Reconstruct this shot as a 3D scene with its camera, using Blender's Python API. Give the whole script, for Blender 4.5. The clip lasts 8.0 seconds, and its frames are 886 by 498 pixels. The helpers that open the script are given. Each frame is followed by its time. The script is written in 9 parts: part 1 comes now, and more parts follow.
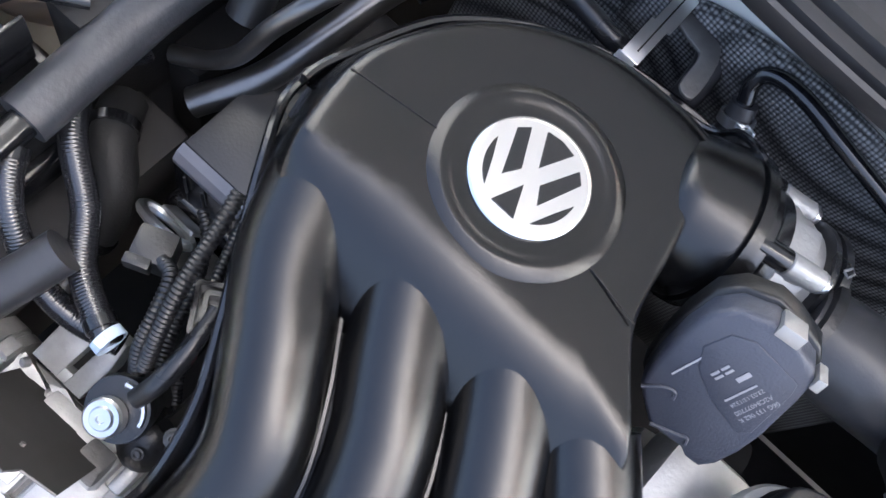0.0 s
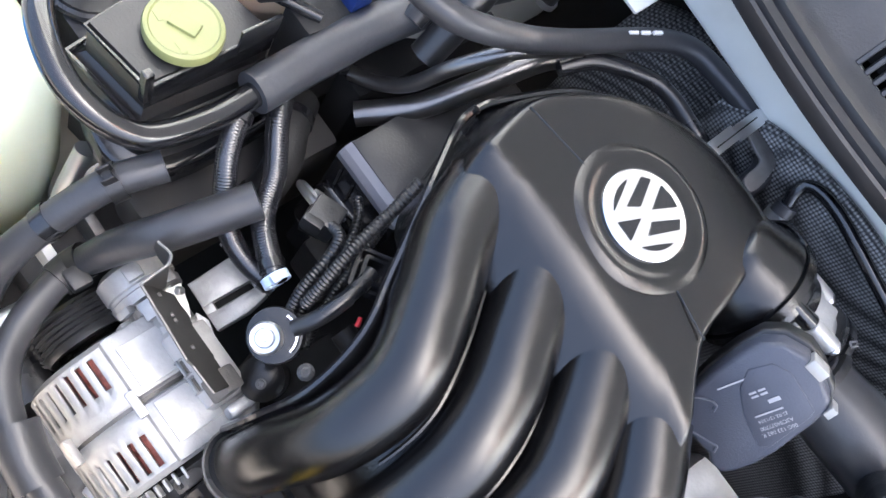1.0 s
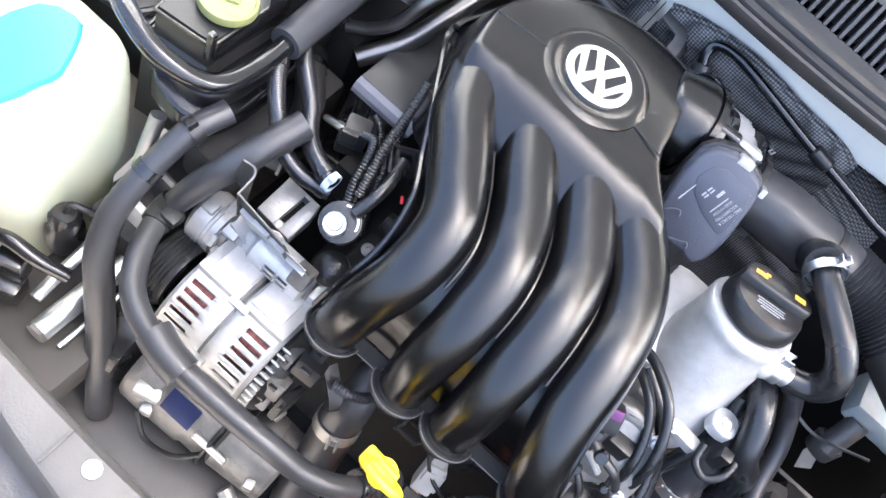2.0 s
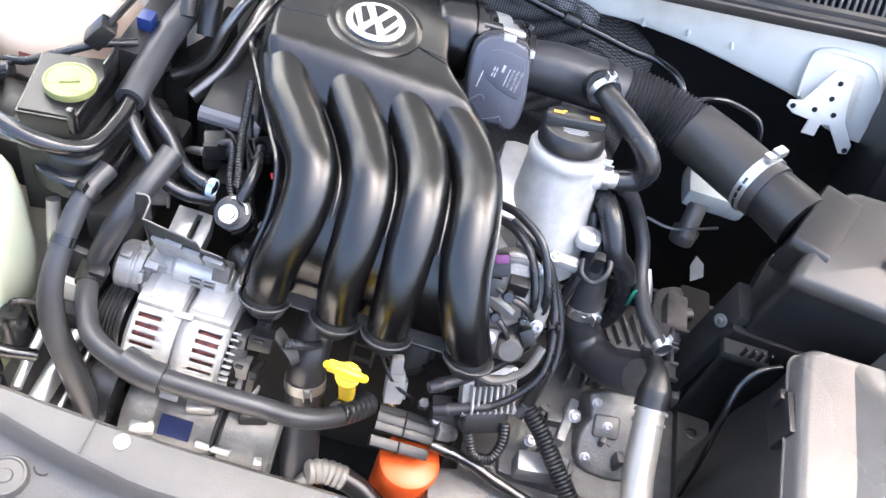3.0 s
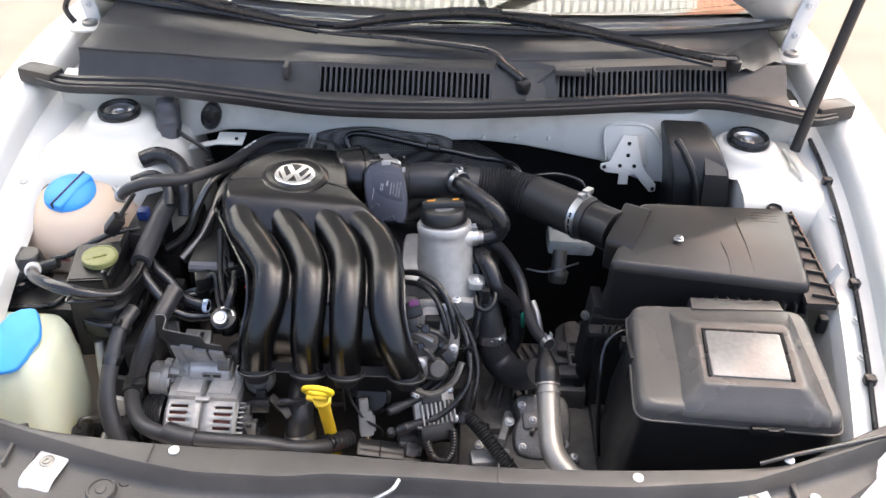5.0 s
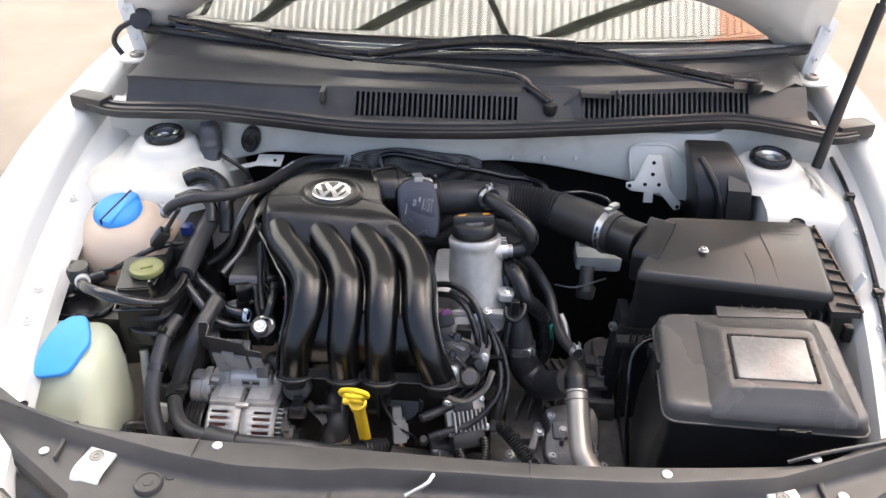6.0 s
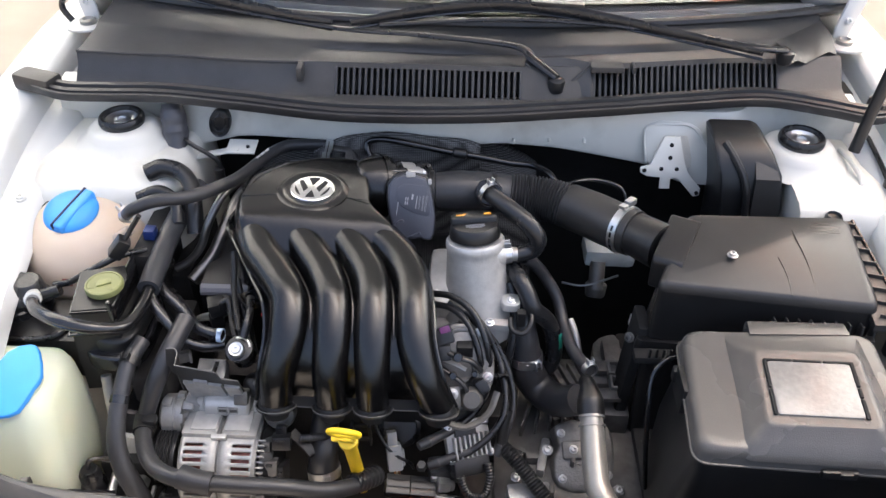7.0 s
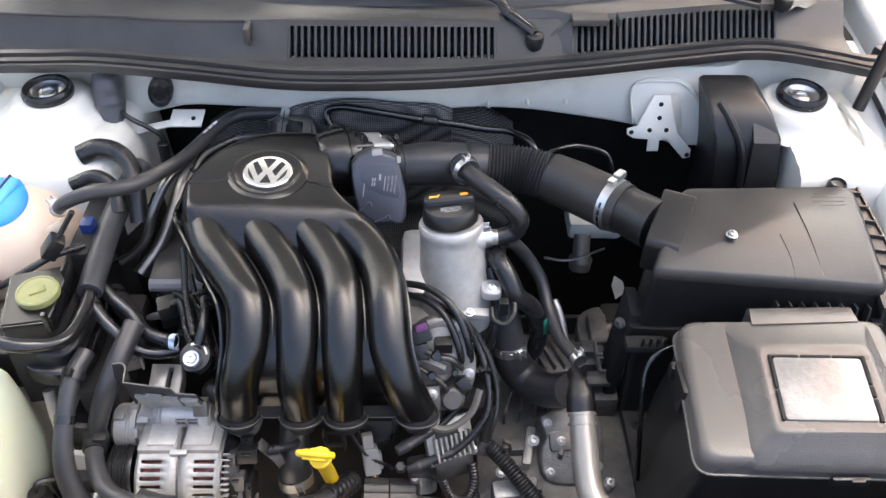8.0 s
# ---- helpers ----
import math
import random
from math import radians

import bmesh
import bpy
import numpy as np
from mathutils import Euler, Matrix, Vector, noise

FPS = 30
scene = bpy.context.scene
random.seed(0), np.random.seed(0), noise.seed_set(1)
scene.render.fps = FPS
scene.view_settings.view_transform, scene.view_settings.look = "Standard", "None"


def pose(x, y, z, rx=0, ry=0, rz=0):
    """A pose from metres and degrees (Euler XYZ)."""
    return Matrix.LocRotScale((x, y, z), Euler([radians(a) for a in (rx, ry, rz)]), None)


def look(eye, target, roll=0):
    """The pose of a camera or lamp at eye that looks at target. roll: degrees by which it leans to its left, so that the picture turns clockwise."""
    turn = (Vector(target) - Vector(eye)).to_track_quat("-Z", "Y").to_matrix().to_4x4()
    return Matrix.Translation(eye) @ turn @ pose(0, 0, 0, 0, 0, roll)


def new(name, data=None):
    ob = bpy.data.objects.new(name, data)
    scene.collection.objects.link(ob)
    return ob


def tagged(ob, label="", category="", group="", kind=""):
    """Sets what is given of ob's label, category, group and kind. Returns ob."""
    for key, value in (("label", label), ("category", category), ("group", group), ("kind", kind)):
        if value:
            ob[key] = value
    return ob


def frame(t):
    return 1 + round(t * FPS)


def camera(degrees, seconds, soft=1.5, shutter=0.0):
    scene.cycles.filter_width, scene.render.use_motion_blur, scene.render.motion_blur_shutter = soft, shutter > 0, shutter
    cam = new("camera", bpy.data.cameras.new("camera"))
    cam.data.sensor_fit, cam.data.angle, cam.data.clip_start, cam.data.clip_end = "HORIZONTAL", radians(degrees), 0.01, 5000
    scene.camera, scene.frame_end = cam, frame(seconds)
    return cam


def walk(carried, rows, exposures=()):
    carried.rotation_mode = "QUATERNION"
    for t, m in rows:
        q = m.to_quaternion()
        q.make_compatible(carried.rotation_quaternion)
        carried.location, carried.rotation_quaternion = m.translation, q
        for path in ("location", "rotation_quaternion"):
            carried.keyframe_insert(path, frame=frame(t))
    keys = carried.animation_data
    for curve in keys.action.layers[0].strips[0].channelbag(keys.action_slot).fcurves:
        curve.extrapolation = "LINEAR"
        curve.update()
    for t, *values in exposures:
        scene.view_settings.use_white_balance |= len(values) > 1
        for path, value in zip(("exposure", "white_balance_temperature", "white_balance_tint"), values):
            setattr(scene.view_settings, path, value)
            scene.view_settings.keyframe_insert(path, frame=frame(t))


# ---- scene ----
cam = camera(56.0, 8.0)
PATH = [
    (0, (-0.197, -0.369, 1.227), (-0.23, 0.391, -0.622), 40.2),
    (0.5, (-0.21, -0.456, 1.253), (-0.295, 0.45, -0.528), 43.7),
    (1, (-0.224, -0.527, 1.273), (-0.332, 0.485, -0.448), 48.5),
    (1.2, (-0.215, -0.557, 1.285), (-0.35, 0.482, -0.418), 48.0),
    (2.3, (-0.158, -0.753, 1.369), (-0.153, 0.385, -0.275), 35.0),
    (2.5, (-0.139, -0.786, 1.383), (-0.116, 0.383, -0.24), 30.7),
    (3, (-0.092, -0.862, 1.415), (-0.028, 0.411, -0.127), 19.3),
    (3.5, (-0.042, -0.923, 1.466), (0.036, 0.435, 0.0), 10.7),
    (4, (0.01, -1.006, 1.521), (0.07, 0.447, 0.148), 6.7),
    (4.2, (0.03, -1.042, 1.545), (0.076, 0.439, 0.201), 5.5),
    (5.3, (0.042, -1.292, 1.533), (-0.005, 0.361, 0.408), 1.4),
    (5.5, (0.039, -1.311, 1.527), (-0.026, 0.355, 0.423), 1.0),
    (6, (0.036, -1.296, 1.524), (-0.051, 0.379, 0.436), 0.9),
    (6.5, (0.029, -1.21, 1.531), (-0.054, 0.423, 0.379), 1.1),
    (7, (0.01, -1.118, 1.536), (-0.034, 0.456, 0.302), 0.9),
    (7.5, (-0.003, -1.042, 1.535), (0.003, 0.465, 0.221), 0.7),
    (8, (-0.002, -0.978, 1.541), (0.038, 0.458, 0.149), 1.2),
]
walk(cam, [(t, look(eye, target, roll)) for t, eye, target, roll in PATH],
     exposures=[(0.0, 2.52, 6000, 9), (1.0, 2.88, 6000, 9), (2.5, 3.33, 6050, 9), (3.5, 3.12, 6200, 9), (4.2, 2.68, 6350, 9), (5.5, 1.85, 6480, 10), (6.5, 1.85, 6480, 10), (8.0, 2.30, 6450, 9)])

# ---- light: open carport with a pale translucent roof, bright overcast day ----
world = bpy.data.worlds.new("sky")
scene.world = world
world.use_nodes = True
wn, wl = world.node_tree.nodes, world.node_tree.links
sky = wn.new("ShaderNodeTexSky")
sky.sky_type, sky.sun_disc = "NISHITA", False
sky.air_density, sky.dust_density, sky.ozone_density = 0.8, 8.0, 0.5
sky.sun_elevation, sky.sun_rotation = radians(63), radians(50)
wn["Background"].inputs["Strength"].default_value = 0.15
wl.new(sky.outputs["Color"], wn["Background"].inputs["Color"])
sun_data = bpy.data.lights.new("sun", "SUN")
sun_data.energy, sun_data.angle, sun_data.color = 4.8, radians(0.8), (1.0, 0.95, 0.88)
sun = new("sun", sun_data)
sun.matrix_world = look((2.6, 2.2, 6.6), (0, 0, 0))


# ---- materials ----
def mat(name, color, rough=0.5, metal=0.0, var=0.15, scale=30.0, bump=0.0, bscale=200.0, coat=0.0, trans=0.0,
        sss=0.0, tint=None, rvar=0.1, dirt=None, dscale=6.0, dlow=0.5, dhigh=0.8, spec=0.5):
    """A principled material with two scales of colour and gloss variation and fine relief."""
    m = bpy.data.materials.new(name)
    m.use_nodes = True
    n, l = m.node_tree.nodes, m.node_tree.links
    b = n["Principled BSDF"]
    b.inputs["Metallic"].default_value = metal
    b.inputs["Coat Weight"].default_value = coat
    b.inputs["Coat Roughness"].default_value = 0.05
    b.inputs["Transmission Weight"].default_value = trans
    b.inputs["Specular IOR Level"].default_value = spec
    if sss:
        b.inputs["Subsurface Weight"].default_value = sss
        b.inputs["Subsurface Radius"].default_value = (0.02, 0.015, 0.01)
        b.inputs["Subsurface Scale"].default_value = 0.6
    tc = n.new("ShaderNodeTexCoord")
    n1 = n.new("ShaderNodeTexNoise")
    n1.inputs["Scale"].default_value, n1.inputs["Detail"].default_value = scale, 5
    l.new(tc.outputs["Object"], n1.inputs["Vector"])
    n2 = n.new("ShaderNodeTexNoise")
    n2.inputs["Scale"].default_value, n2.inputs["Detail"].default_value = dscale, 4
    l.new(tc.outputs["Object"], n2.inputs["Vector"])
    ramp = n.new("ShaderNodeValToRGB")
    lo = tuple(max(0, c * (1 - var)) for c in color)
    hi = tuple(min(1, c * (1 + var)) for c in (tint or color))
    ramp.color_ramp.elements[0].position, ramp.color_ramp.elements[1].position = 0.3, 0.7
    ramp.color_ramp.elements[0].color, ramp.color_ramp.elements[1].color = (*lo, 1), (*hi, 1)
    l.new(n1.outputs["Fac"], ramp.inputs["Fac"])
    out = ramp.outputs["Color"]
    if dirt:
        mix = n.new("ShaderNodeMix")
        mix.data_type = "RGBA"
        mr = n.new("ShaderNodeMapRange")
        mr.inputs["From Min"].default_value, mr.inputs["From Max"].default_value = dlow, dhigh
        mr.inputs["To Max"].default_value = 0.75
        l.new(n2.outputs["Fac"], mr.inputs["Value"])
        l.new(mr.outputs["Result"], mix.inputs["Factor"])
        l.new(out, mix.inputs[6])
        mix.inputs[7].default_value = (*dirt, 1)
        out = mix.outputs[2]
    l.new(out, b.inputs["Base Color"])
    rr = n.new("ShaderNodeMapRange")
    rr.inputs["To Min"].default_value, rr.inputs["To Max"].default_value = max(0.02, rough - rvar), min(1, rough + rvar)
    l.new(n2.outputs["Fac"], rr.inputs["Value"])
    l.new(rr.outputs["Result"], b.inputs["Roughness"])
    if bump:
        n3 = n.new("ShaderNodeTexNoise")
        n3.inputs["Scale"].default_value, n3.inputs["Detail"].default_value = bscale, 3
        l.new(tc.outputs["Object"], n3.inputs["Vector"])
        bp = n.new("ShaderNodeBump")
        bp.inputs["Strength"].default_value, bp.inputs["Distance"].default_value = bump, 0.001
        l.new(n3.outputs["Fac"], bp.inputs["Height"])
        l.new(bp.outputs["Normal"], b.inputs["Normal"])
    return m


M_cover = mat("cover_plastic", (0.0045, 0.0045, 0.0047), 0.175, var=0.12, scale=60, bump=0.13, bscale=1500, rvar=0.05, spec=0.58)
M_rim = mat("rim_plastic", (0.008, 0.008, 0.009), 0.18, bump=0.1, spec=0.7)
M_black = mat("black_plastic", (0.012, 0.012, 0.0125), 0.36, bump=0.2, bscale=500, dirt=(0.024, 0.023, 0.022), dlow=0.55, dhigh=0.95)
M_matte = mat("matte_black_plastic", (0.015, 0.015, 0.015), 0.55, bump=0.3, bscale=400, dirt=(0.024, 0.022, 0.021), dlow=0.5, dhigh=0.9, spec=0.3)
M_rubber = mat("rubber", (0.015, 0.0153, 0.0165), 0.28, bump=0.15, bscale=300, dirt=(0.035, 0.035, 0.036), dlow=0.5, dhigh=0.95, dscale=14)
M_braid = mat("braided_rubber", (0.014, 0.014, 0.016), 0.15, bump=0.05, bscale=900, spec=0.9)
M_cowl = mat("cowl_plastic", (0.043, 0.0427, 0.043), 0.45, bump=0.3, bscale=500, dirt=(0.075, 0.073, 0.070), dlow=0.42, dhigh=0.8, dscale=8)
M_seal = mat("seal_rubber", (0.026, 0.0255, 0.026), 0.36, bump=0.2, dirt=(0.04, 0.039, 0.036), dlow=0.45, dhigh=0.85)
M_paint = mat("white_paint", (0.64, 0.65, 0.635), 0.3, var=0.02, scale=4, coat=0.5, rvar=0.06, dirt=(0.62, 0.6, 0.54), dlow=0.55, dhigh=0.85, dscale=9)
M_wing = mat("inner_white_paint", (0.68, 0.675, 0.62), 0.42, var=0.04, scale=12, coat=0.15, dirt=(0.42, 0.4, 0.35), dlow=0.55, dhigh=0.85, dscale=14)
M_carrier = mat("carrier_plastic", (0.050, 0.048, 0.046), 0.40, bump=0.25, bscale=500, dirt=(0.09, 0.087, 0.083), dlow=0.45, dhigh=0.8)
M_batt = mat("battery_cover_plastic", (0.078, 0.075, 0.071), 0.27, var=0.08, bump=0.3, bscale=700, dirt=(0.11, 0.10, 0.092), dlow=0.45, dhigh=0.8)
# paler than the shell's plastic: the lid's reflected light is in the colour
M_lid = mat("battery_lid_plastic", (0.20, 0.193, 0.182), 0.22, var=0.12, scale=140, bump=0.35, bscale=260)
M_airbox = mat("airbox_plastic", (0.026, 0.0255, 0.0248), 0.36, bump=0.15, bscale=500, dirt=(0.034, 0.032, 0.030), dlow=0.25, dhigh=1.0)
M_alu = mat("cast_aluminium", (0.46, 0.46, 0.455), 0.42, metal=0.85, var=0.12, scale=80, bump=0.5, bscale=350, dirt=(0.3, 0.28, 0.25), dlow=0.55, dhigh=0.85, dscale=20)
M_cast = mat("bright_casting", (0.34, 0.34, 0.33), 0.42, metal=0.4, var=0.14, scale=80, bump=0.4, bscale=350, dirt=(0.22, 0.21, 0.19), dlow=0.55, dhigh=0.9, dscale=20)
M_filler = mat("pale_casting", (0.50, 0.497, 0.48), 0.38, metal=0.35, var=0.13, scale=60, bump=0.3, bscale=350, dirt=(0.5, 0.49, 0.46), dlow=0.6, dhigh=0.9, dscale=18)
M_alu_dark = mat("dull_aluminium", (0.135, 0.132, 0.127), 0.5, metal=0.5, var=0.2, scale=60, bump=0.5, bscale=300, dirt=(0.08, 0.075, 0.07), dlow=0.45, dhigh=0.8, dscale=16)
M_gear = mat("grimy_casting", (0.20, 0.195, 0.185), 0.48, metal=0.5, var=0.2, scale=70, bump=0.6, bscale=300, dirt=(0.09, 0.085, 0.078), dlow=0.42, dhigh=0.75, dscale=22)
M_steel = mat("zinc_steel", (0.62, 0.63, 0.64), 0.3, metal=0.95, var=0.08, scale=50, bump=0.1)
M_tubesteel = mat("steel_tube", (0.17, 0.165, 0.16), 0.3, metal=0.9, var=0.15, scale=40)
M_chrome = mat("chrome", (0.86, 0.86, 0.85), 0.22, metal=1.0, var=0.03, rvar=0.05)
M_copper = mat("copper", (0.26, 0.085, 0.07), 0.45, metal=0.3, var=0.6, scale=120)
M_yellow = mat("yellow_plastic", (0.85, 0.58, 0.02), 0.35, var=0.08)
M_orange = mat("orange_paint", (0.85, 0.12, 0.02), 0.35, var=0.1, scale=20)
M_blue = mat("blue_plastic", (0.05, 0.33, 0.85), 0.45, var=0.06, sss=0.1)
M_bottle = mat("beige_bottle", (0.56, 0.465, 0.37), 0.35, var=0.05, scale=8, sss=0.3, dirt=(0.6, 0.42, 0.3), dlow=0.5, dhigh=0.85, dscale=7)
M_washer = mat("milky_bottle", (0.56, 0.60, 0.47), 0.35, var=0.05, scale=8, sss=0.35, dirt=(0.6, 0.64, 0.46), dlow=0.5, dhigh=0.85, dscale=8)
M_greyplastic = mat("grey_plastic", (0.15, 0.15, 0.165), 0.38, var=0.08, bump=0.15, dirt=(0.09, 0.09, 0.095))
M_pscap = mat("olive_cap", (0.21, 0.222, 0.088), 0.45, var=0.08, bump=0.2, dirt=(0.3, 0.3, 0.1), dscale=30)
M_bluegrey = mat("blue_grey_plastic", (0.052, 0.057, 0.075), 0.4, var=0.08, bump=0.35, bscale=700)
M_textw = mat("white_print", (0.6, 0.6, 0.6), 0.5)
M_textdim = mat("grey_print", (0.33, 0.33, 0.35), 0.5)
M_amber = mat("amber_print", (0.85, 0.38, 0.05), 0.5)
M_green = mat("green_print", (0.03, 0.3, 0.2), 0.5)
M_pipegrey = mat("grey_pipe", (0.31, 0.30, 0.275), 0.36, metal=0.5, var=0.12, scale=30, dirt=(0.28, 0.26, 0.23), dscale=16)
M_hose = mat("grey_rubber", (0.030, 0.0305, 0.033), 0.36, bump=0.15, bscale=300, dirt=(0.06, 0.06, 0.06), dlow=0.5, dhigh=0.95, dscale=14)
M_foam = mat("grey_foam", (0.042, 0.044, 0.049), 0.40, bump=0.3, bscale=240, dirt=(0.055, 0.058, 0.063), dlow=0.5, dhigh=0.95, dscale=20)
M_navy = mat("navy_label", (0.008, 0.014, 0.06), 0.4)
# near-black for holes and bay depths: deep shade put into the colour
M_void = mat("deep_shade_black", (0.018, 0.018, 0.018), 0.85, dirt=(0.026, 0.025, 0.024), spec=0.2)
M_underbody = mat("underbody_paint", (0.035, 0.034, 0.033), 0.6, dirt=(0.07, 0.066, 0.06), dlow=0.45, dhigh=0.8, spec=0.3)
M_ground = mat("concrete", (0.225, 0.197, 0.170), 0.85, var=0.1, scale=3, bump=0.4, bscale=60, dirt=(0.175, 0.152, 0.130), dscale=0.8)
M_joint = mat("concrete_joint", (0.2, 0.18, 0.16), 0.9)
M_red = mat("red_plastic", (0.6, 0.02, 0.03), 0.4)
M_purple = mat("purple_plastic", (0.12, 0.03, 0.12), 0.4)
M_bluepl = mat("dark_blue_plastic", (0.012, 0.03, 0.14), 0.4)
M_beam = mat("painted_beam", (0.03, 0.032, 0.03), 0.6)
M_brickwall = mat("rendered_wall", (0.55, 0.52, 0.47), 0.9, var=0.1, scale=2, bump=0.5, bscale=40)


def weave_mat():
    """Dark woven heat mat; its pale threads carry painted glints."""
    m = mat("woven_mat", (0.03, 0.03, 0.03), 0.45)
    n, l = m.node_tree.nodes, m.node_tree.links
    b = n["Principled BSDF"]
    tc = n.new("ShaderNodeTexCoord")
    v = n.new("ShaderNodeTexVoronoi")
    v.inputs["Scale"].default_value = 330
    v.inputs["Randomness"].default_value = 0.08
    l.new(tc.outputs["Object"], v.inputs["Vector"])
    r = n.new("ShaderNodeValToRGB")
    r.color_ramp.elements[0].position, r.color_ramp.elements[1].position = 0.15, 0.6
    r.color_ramp.elements[0].color, r.color_ramp.elements[1].color = (0.28, 0.276, 0.268, 1), (0.012, 0.012, 0.012, 1)
    l.new(v.outputs["Distance"], r.inputs["Fac"])
    l.new(r.outputs["Color"], b.inputs["Base Color"])
    bp = n.new("ShaderNodeBump")
    bp.invert = True
    bp.inputs["Strength"].default_value, bp.inputs["Distance"].default_value = 0.9, 0.002
    l.new(v.outputs["Distance"], bp.inputs["Height"])
    l.new(bp.outputs["Normal"], b.inputs["Normal"])
    return m


M_weave = weave_mat()


def glass_mat(name, tint, rough=0.02):
    m = bpy.data.materials.new(name)
    m.use_nodes = True
    b = m.node_tree.nodes["Principled BSDF"]
    b.inputs["Base Color"].default_value = (*tint, 1)
    b.inputs["Roughness"].default_value = rough
    b.inputs["Transmission Weight"].default_value = 1.0
    b.inputs["IOR"].default_value = 1.5
    return m


M_glass = glass_mat("filmed_glass", (0.30, 0.33, 0.30))
M_glass.node_tree.nodes["Principled BSDF"].inputs["IOR"].default_value = 1.75
M_lens = glass_mat("lamp_lens", (0.9, 0.92, 0.93), 0.08)


def roof_mat(name, tint):
    """Translucent corrugated sheet that lets the daylight through."""
    m = bpy.data.materials.new(name)
    m.use_nodes = True
    n, l = m.node_tree.nodes, m.node_tree.links
    b = n["Principled BSDF"]
    b.inputs["Base Color"].default_value = (*tint, 1)
    b.inputs["Roughness"].default_value = 0.6
    t = n.new("ShaderNodeBsdfTranslucent")
    t.inputs["Color"].default_value = (*tint, 1)
    mix = n.new("ShaderNodeMixShader")
    mix.inputs[0].default_value = 0.88
    l.new(b.outputs[0], mix.inputs[1])
    l.new(t.outputs[0], mix.inputs[2])
    l.new(mix.outputs[0], n["Material Output"].inputs["Surface"])
    return m


M_roof = roof_mat("roof_sheet", (0.93, 0.93, 0.89))
M_roof_orange = roof_mat("orange_roof_sheet", (0.9, 0.5, 0.36))


# ---- mesh helpers ----
def thing(name, base, label, category, group="", kind=""):
    ob = new(name)
    ob.empty_display_size = 0.02
    ob.location = base
    return tagged(ob, label, category, group, kind)


def world_base(ob):
    v = Vector((0, 0, 0))
    while ob:
        v += ob.location
        ob = ob.parent
    return v


def part(name, bm, material, parent=None, label="", smooth=40, kind=""):
    """Links a bmesh, built in world metres, as one mesh object under parent."""
    base = world_base(parent) if parent else Vector((0, 0, 0))
    me = bpy.data.meshes.new(name)
    bmesh.ops.recalc_face_normals(bm, faces=bm.faces[:])
    if smooth:
        lim = radians(smooth)
        for f in bm.faces:
            f.smooth = True
        for e in bm.edges:
            if len(e.link_faces) == 2 and e.calc_face_angle(0) > lim:
                e.smooth = False
    if parent:
        bm.transform(Matrix.Translation(-base))
    bm.to_mesh(me)
    bm.free()
    me.materials.append(material)
    ob = new(name, me)
    if parent:
        ob.parent = parent
    if label:
        ob["label"] = label
    if kind:
        ob["kind"] = kind
    return ob


def single(name, bm, material, label, category, group="", kind="", smooth=40):
    """A thing of one mesh, its origin at the middle of its underside."""
    vs = [v.co for v in bm.verts]
    lo = Vector([min(c[i] for c in vs) for i in range(3)])
    hi = Vector([max(c[i] for c in vs) for i in range(3)])
    base = Vector(((lo.x + hi.x) / 2, (lo.y + hi.y) / 2, lo.z))
    bm.transform(Matrix.Translation(-base))
    ob = part(name, bm, material, None, smooth=smooth)
    ob.location = base
    return tagged(ob, label, category, group, kind)


def B():
    return bmesh.new()


def frame_of(p0, p1, up=(0, 0, 1)):
    """A matrix at p0 whose z runs to p1."""
    z = (Vector(p1) - Vector(p0)).normalized()
    u = Vector(up)
    if abs(z.dot(u)) > 0.98:
        u = Vector((0, 1, 0))
    x = u.cross(z).normalized()
    y = z.cross(x)
    m = Matrix((x, y, z)).transposed().to_4x4()
    m.translation = Vector(p0)
    return m


def lathe(bm, profile, m=Matrix(), seg=24, cap0=True, cap1=True):
    """Turns (radius, height) pairs about z, then places them by m."""
    rings = []
    for r, z in profile:
        rings.append([bm.verts.new(m @ Vector((r * math.cos(2 * math.pi * k / seg), r * math.sin(2 * math.pi * k / seg), z))) for k in range(seg)])
    for a, b in zip(rings, rings[1:]):
        for k in range(seg):
            bm.faces.new((a[k], a[(k + 1) % seg], b[(k + 1) % seg], b[k]))
    if cap0:
        bm.faces.new(rings[0][::-1])
    if cap1:
        bm.faces.new(rings[-1])
    return bm


def cyl(bm, p0, p1, r0, r1=None, seg=20, bev=0.0):
    r1 = r0 if r1 is None else r1
    h = (Vector(p1) - Vector(p0)).length
    if bev:
        prof = [(r0 - bev, 0), (r0, bev), (r1, h - bev), (r1 - bev, h)]
    else:
        prof = [(r0, 0), (r1, h)]
    return lathe(bm, prof, frame_of(p0, p1), seg)


def spline(pts, n=10):
    """Points along a smooth curve through pts, n to a stretch."""
    P = [Vector(p) for p in pts]
    P = [2 * P[0] - P[1], *P, 2 * P[-1] - P[-2]]
    out = []
    for i in range(len(P) - 3):
        a, b, c, d = P[i:i + 4]
        for k in range(n):
            f = k / n
            out.append(0.5 * (2 * b + (c - a) * f + (2 * a - 5 * b + 4 * c - d) * f * f + (3 * b - a - 3 * c + d) * f ** 3))
    out.append(P[-2].copy())
    return out


def lerp_list(vals, u):
    if not isinstance(vals, (list, tuple)):
        return vals
    x = u * (len(vals) - 1)
    i = min(int(x), len(vals) - 2)
    return vals[i] + (vals[i + 1] - vals[i]) * (x - i)


